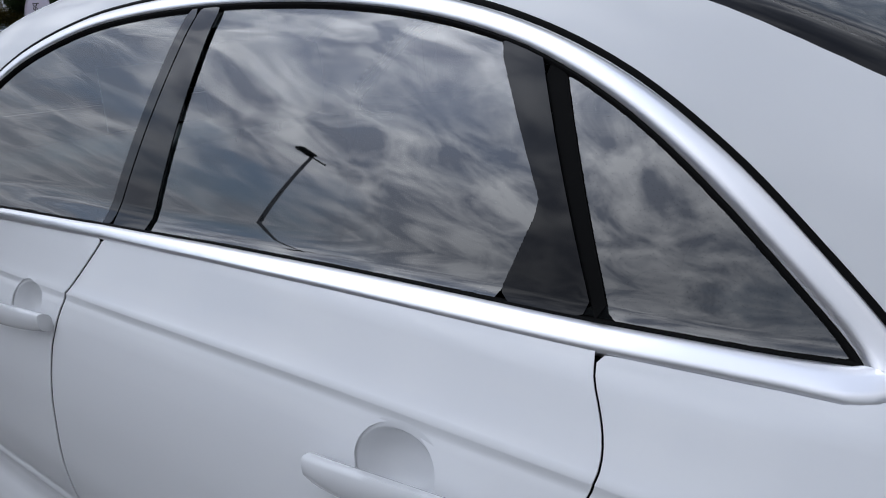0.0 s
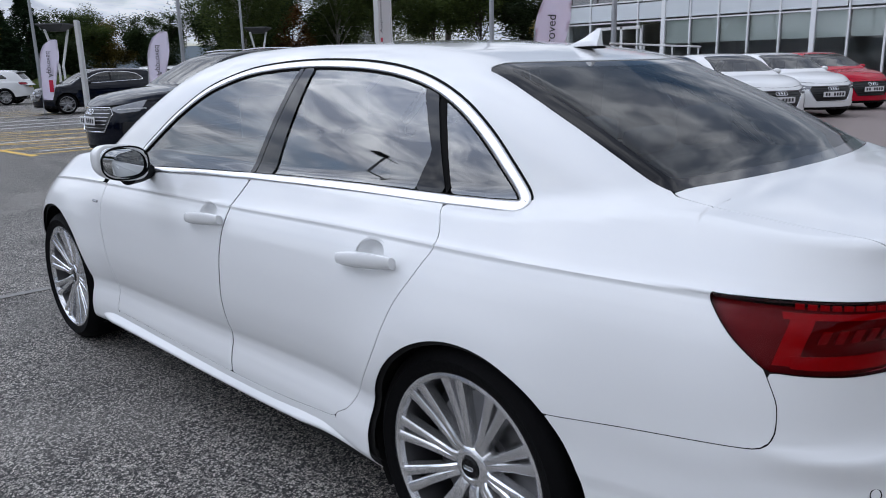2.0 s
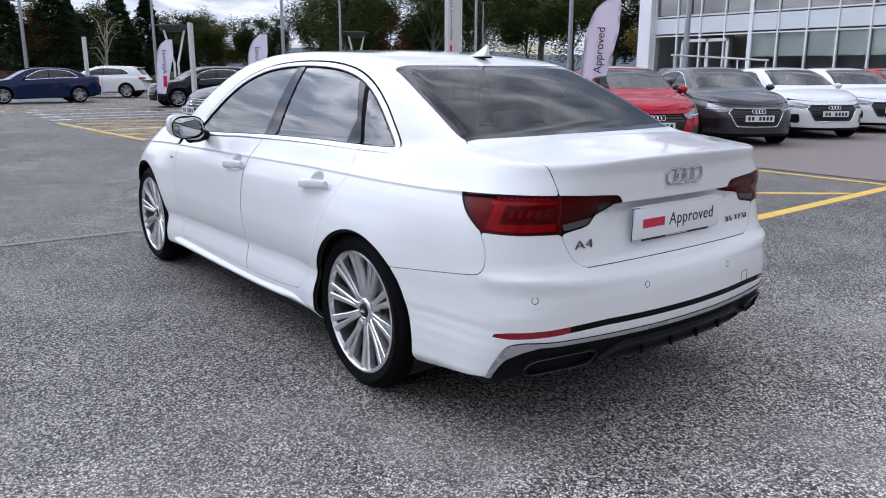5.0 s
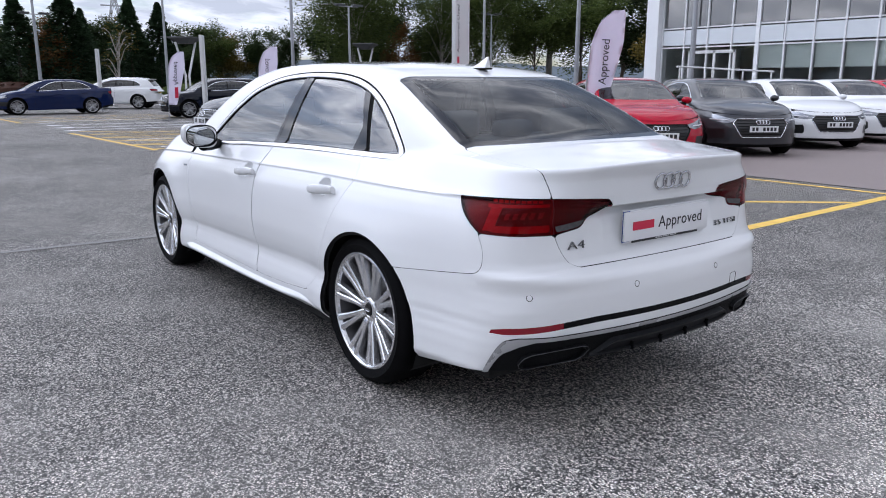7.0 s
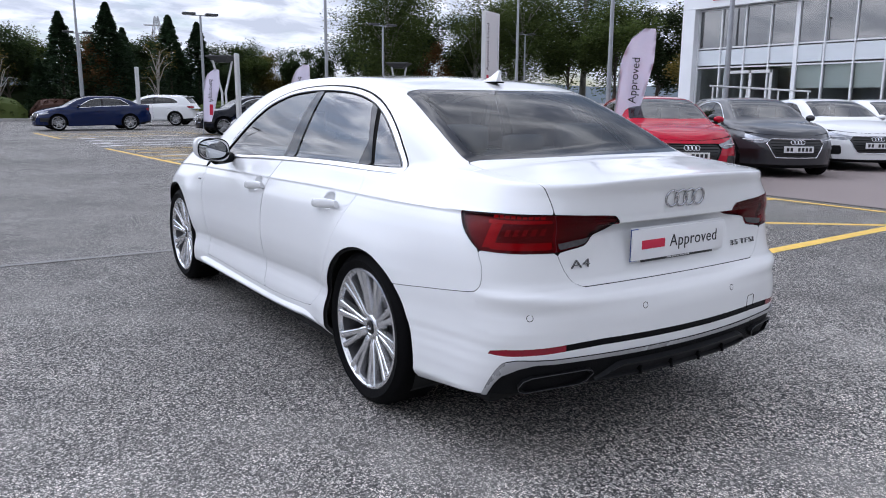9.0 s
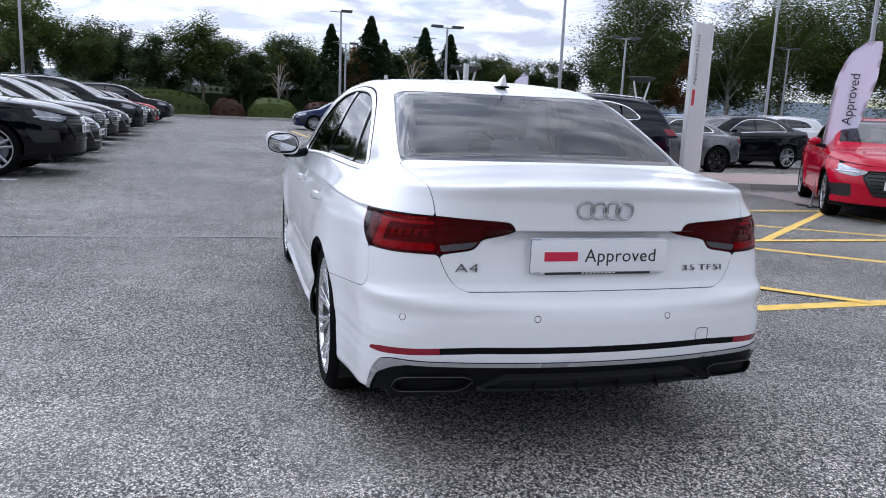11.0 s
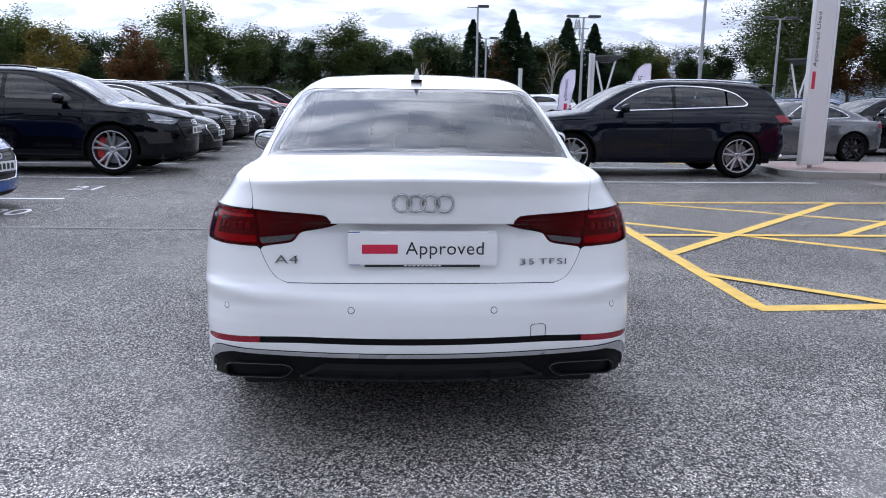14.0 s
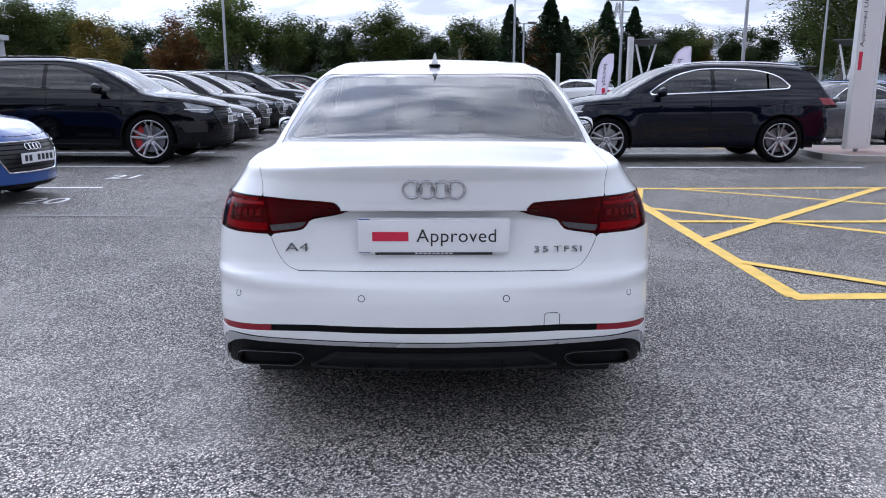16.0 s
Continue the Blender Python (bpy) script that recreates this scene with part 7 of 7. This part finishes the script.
# beside the lane, facing it
big_suv = parked_car("big_suv", M_BLACKP, "large glossy black off-road estate car with wide alloy wheels", -3.95, 10.95, -90, "left row of cars", 5, chrome=False, scale=1.08, caliper=M_ORANGE)
blue_nose = parked_car("hatch", M_BLUEP, "bright blue hatchback with a black mesh grille", -4.42, 5.95, -100, "left row of cars", 5)
grey_suv = parked_car("suv", M_GREYP, "dark grey off-road estate car in the parked row", -4.15, 18.5, -90, "left row of cars", 5)
grey_sal = parked_car("saloon", M_GREYP, "dark grey saloon in the parked row", -3.75, 13.55, -90, "left row of cars", 5)
again(grey_suv, "dark grey off-road estate car in the parked row", -4.05, 16.05, -90, "suv")
again(grey_sal, "dark grey saloon in the parked row", -4.2, 21.1, -90, "saloon")
again(big_suv, "black off-road estate car further along the row", -4.1, 23.6, -90, "big_suv")
again(grey_suv, "dark grey off-road estate car in the parked row", -4.3, 26.1, -90, "suv")
again(grey_sal, "dark grey saloon in the parked row", -4.6, 28.6, -90, "saloon")
red_hatch = parked_car("hatch", M_REDP, "glossy red hatchback with a black grille", 7.20, 5.65, 146, "forecourt cars", 5, card=True, chrome=False)
again(red_hatch, "red hatchback among dark cars in the parked row", -4.6, 33.7, -90, "hatch")
again(big_suv, "black off-road estate car at the end of the row", -4.3, 36.5, -90, "big_suv")
again(grey_suv, "grey off-road estate car at the end of the row", -4.4, 39.0, -90, "suv")
again(grey_sal, "dark saloon at the end of the row", -4.5, 31.2, -90, "saloon")
# across the lane
mid_suv = parked_car("suv", M_INDIGO, "dark blue-grey off-road estate car with bright window trim", 2.04, 11.12, 90, "cars across the lane", 5, scale=1.03)
parked_car("coupe", M_MIDGREY, "mid grey coupe with a black tail spoiler", 6.30, 14.1, 92, "cars across the lane", 5, rim=M_GLOSS)
black_sal = parked_car("saloon", M_BLACKP, "black saloon with bright window trim", 9.9, 16.4, 95, "cars across the lane", 5)
again(black_sal, "black saloon parked behind the coupe", 12.4, 19.6, 95, "saloon")
white_suv = parked_car("suv", M_WHITE, "white off-road estate car parked with its tail to the lane", 5.35, 40.9, 58, "far cars", 5, scale=0.95)
dark_suv = again(mid_suv, "dark off-road estate car by the marker post", 6.1, 27.6, 90, "suv", 0.88)
parked_car("saloon", M_NAVY, "dark navy saloon with silver alloy wheels", 1.20, 34.05, 92, "far cars", 5)
again(white_suv, "white estate car behind the feather flags", 10.5, 33.5, 90, "suv")
again(grey_sal, "dark saloon behind the feather flags", 12.0, 24.5, 90, "saloon")
again(white_suv, "white estate car at the back of the car park", 16.5, 23.5, 85, "suv")
again(blue_nose, "bright blue hatchback at the back of the car park", 14.5, 21.2, -60, "hatch")
# forecourt row
grey_hatch = parked_car("hatch", M_SLATE, "dark grey hatchback with a wide mesh grille", 10.26, 5.80, 146, "forecourt cars", 5, card=True)
white_hatch = parked_car("hatch", M_WHITE, "white hatchback with a black mesh grille", 12.9, 5.75, 146, "forecourt cars", 5, card=True)
again(white_hatch, "white hatchback further along the forecourt", 15.5, 5.70, 146, "hatch")
again(red_hatch, "red hatchback at the end of the forecourt row", 18.3, 5.75, 146, "hatch")
again(grey_sal, "dark estate car behind the forecourt row", 13.2, 9.9, 120, "saloon")


# ---- trees and hedges ----
def leaf_cloud(points, size, rng, flat=0.0):
    """Small bent leaf sprays at the given places, as plain vertex and face lists."""
    v, f = [], []
    for p in points:
        a, t = rng.uniform(0, 2 * math.pi), rng.uniform(-0.9, 0.9) * (1 - flat)
        s = size * rng.uniform(0.6, 1.25)
        u = Vector((math.cos(a), math.sin(a), 0))
        w = Vector((-math.sin(a) * math.cos(t), math.cos(a) * math.cos(t), math.sin(t)))
        n = u.cross(w)
        k = len(v)
        v += [p - u * s * 0.55, p - w * s * 0.34 + n * s * 0.14, p + u * s * 0.55 - n * s * 0.06, p + w * s * 0.34 + n * s * 0.14]
        f.append((k, k + 1, k + 2, k + 3))
    return v, f


def broad_tree(name, label, height, spread, leaf, bark, seed, leaf_n=2600, droop=0.0, thin=0.0, size=0.26):
    rng = random.Random(seed)
    t = thing("tree", label, "tree", "trees")
    bm = bmesh.new()
    limbs = []
    trunk_top = height * 0.45
    pts = [(0, 0, 0), (0.06 * rng.uniform(-1, 1), 0.06, trunk_top * 0.5), (0.2 * rng.uniform(-1, 1), 0.1, trunk_top), (0.3 * rng.uniform(-1, 1), 0, height * 0.8)]
    part("trunk", tube(pts, [0.20 * height / 9, 0.16 * height / 9, 0.11 * height / 9, 0.03], 9), bark, t, smooth=60)
    ends = []
    for k in range(13):
        a = 2.4 * k + rng.uniform(-0.4, 0.4)
        h0 = height * rng.uniform(0.22, 0.62)
        ln = spread * rng.uniform(0.55, 1.0)
        e = Vector((math.cos(a) * ln, math.sin(a) * ln, h0 + height * rng.uniform(0.10, 0.34)))
        b = Vector((0, 0, h0))
        m = b.lerp(e, 0.5) + Vector((0, 0, 0.08 * height))
        part("limb", tube([b, m, e], [0.06 * height / 9, 0.035 * height / 9, 0.012], 6), bark, t)
        ends += [m, e, b.lerp(e, 0.8)]
    ends += [Vector((rng.uniform(-0.3, 0.3) * spread, rng.uniform(-0.3, 0.3) * spread, height * rng.uniform(0.75, 0.98))) for _ in range(6)]
    places = []
    clumps = [(c, spread * rng.uniform(0.22, 0.42)) for c in ends for _ in range(1 if rng.random() < thin else 2)]
    clumps = [(c + Vector((rng.gauss(0, 0.12), rng.gauss(0, 0.12), rng.gauss(0, 0.12))) * spread, r) for c, r in clumps]
    for _ in range(leaf_n):
        c, r = rng.choice(clumps)
        d = Vector((rng.gauss(0, 1), rng.gauss(0, 1), rng.gauss(0, 0.8))).normalized() * r * rng.uniform(0.05, 1.0) ** 0.6
        p = c + d
        if droop:
            p.z -= droop * rng.random() ** 2 * height * 0.25
        if p.z > 0.4:
            places.append(p)
    v, f = leaf_cloud(places, size, rng)
    crown = part("crown", mesh_of("crown", v, f, leaf, smooth=False), leaf, t, "crown of small leaf sprays")
    crown["kind"] = "stuff"
    return t


def conifer(label, height, spread, seed, n=2200):
    rng = random.Random(seed)
    t = thing("conifer", label, "tree", "conifers")
    part("trunk", tube([(0, 0, 0), (0, 0, height * 0.5), (0.05, 0, height)], [0.16, 0.10, 0.02], 8), M_BARK, t, smooth=60)
    places = []
    for _ in range(n):
        h = rng.random() ** 0.75
        a = rng.uniform(0, 2 * math.pi)
        layer = 0.80 + 0.14 * math.sin(h * 80 + 2.0 * a) + 0.20 * math.sin(3 * a + 7 * h) + 0.14 * math.sin(7 * a - 31 * h)
        r = spread * (1.02 - h) ** 0.95 * layer * (0.30 + 0.70 * rng.random() ** 0.4) * rng.uniform(0.85, 1.15)
        places.append(Vector((math.cos(a) * r, math.sin(a) * r, height * (0.04 + 0.96 * h) - 0.28 * r + 0.10)))
    v, f = leaf_cloud(places, 0.20, rng, 0.4)
    crown = part("crown", mesh_of("crown", v, f, M_NEEDLE, smooth=False), M_NEEDLE, t, "dense dark needle crown")
    crown["kind"] = "stuff"
    return t


def scaled(tree, x, y, s, turn):
    c = copy_thing(tree, Matrix.Translation((x, y, 0.05)) @ pose(0, 0, 0, 0, 0, turn))
    c.scale = (s, s, s)
    return c


rng = random.Random(11)
oak = broad_tree("tree", "broad green tree at the edge of the car park", 8.0, 2.9, M_LEAF, M_BARK, 3, 17000, size=0.20)
ash = broad_tree("tree", "dark green bushy tree behind the hedge", 7.0, 2.8, M_LEAFDARK, M_BARK, 5, 16000, size=0.20)
gold = broad_tree("tree", "young tree with yellowing autumn leaves", 6.5, 2.2, M_LEAFGOLD, M_BARK, 7, 10000, size=0.18)
rust = broad_tree("tree", "small tree with rust-red autumn leaves", 6.2, 2.1, M_LEAFRED, M_BARK, 9, 9000, size=0.18)
birch = broad_tree("tree", "tall drooping birch with pale bark", 12.0, 3.6, M_LEAF, M_BIRCH, 13, 20000, droop=1.0, size=0.18)
bare = broad_tree("tree", "thin half-bare young tree", 5.6, 1.3, M_LEAFGOLD, M_BIRCH, 17, 420, thin=1.0, size=0.14)
fir = conifer("dark dense conifer behind the hedge", 7.0, 2.9, 21, 14000)
fir2 = conifer("slim dark conifer behind the hedge", 6.0, 2.4, 23, 11000)
far_bush = broad_tree("tree", "rounded green tree beyond the lane behind the camera", 7.0, 2.8, M_LEAFDARK, M_BARK, 31, 3200, size=0.42)
protos = (oak, ash, gold, rust, birch, bare, fir, fir2)
# the prototypes stand in the belt themselves
for tree, (x, y) in zip(protos, ((-12.6, 46), (-30, 56), (-21.6, 47), (-16.6, 47.5), (28.0, 50), (10.8, 52.5), (12.4, 55), (9.4, 55.5))):
    tree.matrix_basis = Matrix.Translation((x, y, 0.05)) @ Matrix.Scale(0.82 if x < 0 else 1.0, 4)
far_bush.matrix_basis = Matrix.Translation((-42.0, 52.0, 0.05))
for x, y, s, tr in ((-26.5, 47, 1.0, oak), (-10.0, 47, 0.78, oak), (-6.5, 54, 0.72, ash), (-27, 54, 1.0, oak), (-33, 50, 1.1, ash), (-36, 48, 1.1, gold), (-40, 46, 1.2, ash), (-20.8, 55, 0.9, ash), (-16.5, 57, 0.85, ash),
                    (-3.6, 53, 0.78, oak), (-1.0, 56, 0.66, ash), (1.6, 53.5, 0.82, bare), (3.9, 54, 0.62, fir2), (5.2, 53.6, 0.95, fir), (7.2, 53.5, 0.80, rust), (8.0, 53.2, 1.05, fir), (14.4, 55, 0.95, fir), (13.4, 56.5, 0.85, fir2),
                    (16.6, 56, 0.72, ash), (18.4, 57, 0.66, oak), (20.5, 57, 0.72, gold), (22.6, 56, 0.70, ash), (24.6, 57, 0.75, ash), (26.2, 48, 0.95, birch), (30.8, 49, 0.85, rust), (33.5, 47, 0.80, birch), (36.5, 45, 0.95, birch),
                    (39.5, 43, 0.90, oak), (41.5, 40, 1.05, oak), (44, 38, 1.1, ash), (35.5, 50, 1.1, ash), (47, 36, 1.1, oak), (38.5, 49, 1.2, oak), (43, 45, 1.2, birch), (32.0, 54, 1.1, ash), (2.4, 57, 0.8, ash), (28.5, 56, 0.9, ash),
                    (46.5, 30, 1.1, oak), (50, 33, 1.2, ash), (40.5, 31, 1.0, gold), (60, -2, 1.2, ash), (58, -8, 1.2, oak), (55, -14, 1.2, ash), (62, 4, 1.3, oak)):
    scaled(tr, x, y, s * (0.80 if x < -8 else 1.0), rng.uniform(0, 360))
for k in range(34):
    x = -44 + 2.3 * k
    if 27 < x < 33:
        continue
    scaled(rng.choice((ash, oak, ash, fir)), x + rng.uniform(-0.8, 0.8), 62 + rng.uniform(-2, 3), rng.uniform(0.6, 0.85), rng.uniform(0, 360))
# trees behind the walker's back, which show only in the glass
for k in range(16):
    scaled(far_bush, -40 + rng.uniform(-3, 3), -30 + 4.6 * k, rng.uniform(0.40, 0.62), rng.uniform(0, 360))
# taller unseen row, added to darken what the black parked cars reflect
for k in range(18):
    scaled(far_bush, -30 + 4.2 * k, -34 + rng.uniform(-3, 3), rng.uniform(1.3, 1.7), rng.uniform(0, 360))


def hedge(x0, x1, y, depth, height, leaf, label, seed):
    """A clipped hedge: a dark core with a rough coat of leaves."""
    r = random.Random(seed)
    h = thing("hedge", label, "hedge", "hedges")
    n = max(2, int((x1 - x0) / 0.5))
    bm = bmesh.new()
    rows = []
    for i in range(n + 1):
        x = x0 + (x1 - x0) * i / n
        hh = height * (0.86 + 0.14 * noise.noise((x * 0.6, y, seed)))
        end = min(1, 3 * min(i, n - i) / n + 0.45)
        rows.append([bm.verts.new((x, y - depth * 0.48 * end, 0.05)), bm.verts.new((x, y - depth * 0.46 * end, hh * 0.7 * end)), bm.verts.new((x, y - depth * 0.22, hh * 0.93 * end)), bm.verts.new((x, y + depth * 0.3, hh * 0.93 * end)), bm.verts.new((x, y + depth * 0.48, 0.05))])
    for a, b in zip(rows, rows[1:]):
        for i in range(4):
            bm.faces.new((a[i], a[i + 1], b[i + 1], b[i]))
    for c in (rows[0], rows[-1]):
        bm.faces.new(c)
    bmesh.ops.recalc_face_normals(bm, faces=bm.faces[:])
    faces = [[tuple(v.co) for v in f.verts] for f in bm.faces]
    part("core", bm, leaf, h)
    places = []
    for _ in range(int((x1 - x0) * height * 95)):
        q = r.choice(faces)
        w = [r.random() ** 0.7 for _ in q]
        s = sum(w)
        places.append(Vector([sum(c[k] * ww for c, ww in zip(q, w)) / s + r.gauss(0, 0.03) for k in range(3)]))
    v, f = leaf_cloud(places, 0.16, r)
    coat = part("leaves", mesh_of("leaves", v, f, leaf, smooth=False), leaf, h)
    coat["kind"] = "stuff"


hedge(-46, 26, 58.5, 3.0, 2.7, M_LEAFDARK, "dark tangled shrub belt under the trees", 12)
hedge(-32, -19.2, 52.0, 2.2, 1.9, M_HEDGE, "long clipped green hedge behind the kerb", 1)
hedge(-19.0, -10.5, 52.2, 2.4, 1.7, M_HEDGE, "clipped green hedge behind the kerb", 2)
hedge(-10.0, -3.2, 52.4, 2.4, 2.0, M_HEDGE, "rounded green hedge behind the kerb", 3)
hedge(-3.0, -0.8, 51.9, 1.8, 1.5, M_HEDGERED, "copper-red rounded shrub behind the kerb", 4)
hedge(-0.6, 2.8, 52.0, 2.2, 1.7, M_HEDGE, "rounded green shrub behind the kerb", 5)
hedge(3.0, 6.2, 52.0, 2.2, 1.6, M_HEDGERED, "copper-red hedge behind the kerb", 6)
hedge(6.4, 12.5, 52.2, 2.2, 1.6, M_HEDGE, "clipped green hedge behind the kerb", 7)
hedge(12.7, 22.0, 52.2, 2.0, 1.5, M_HEDGE, "clipped green hedge behind the kerb", 8)
hedge(22.2, 40.0, 50.0, 2.0, 1.5, M_HEDGE, "clipped green hedge below the trees", 9)
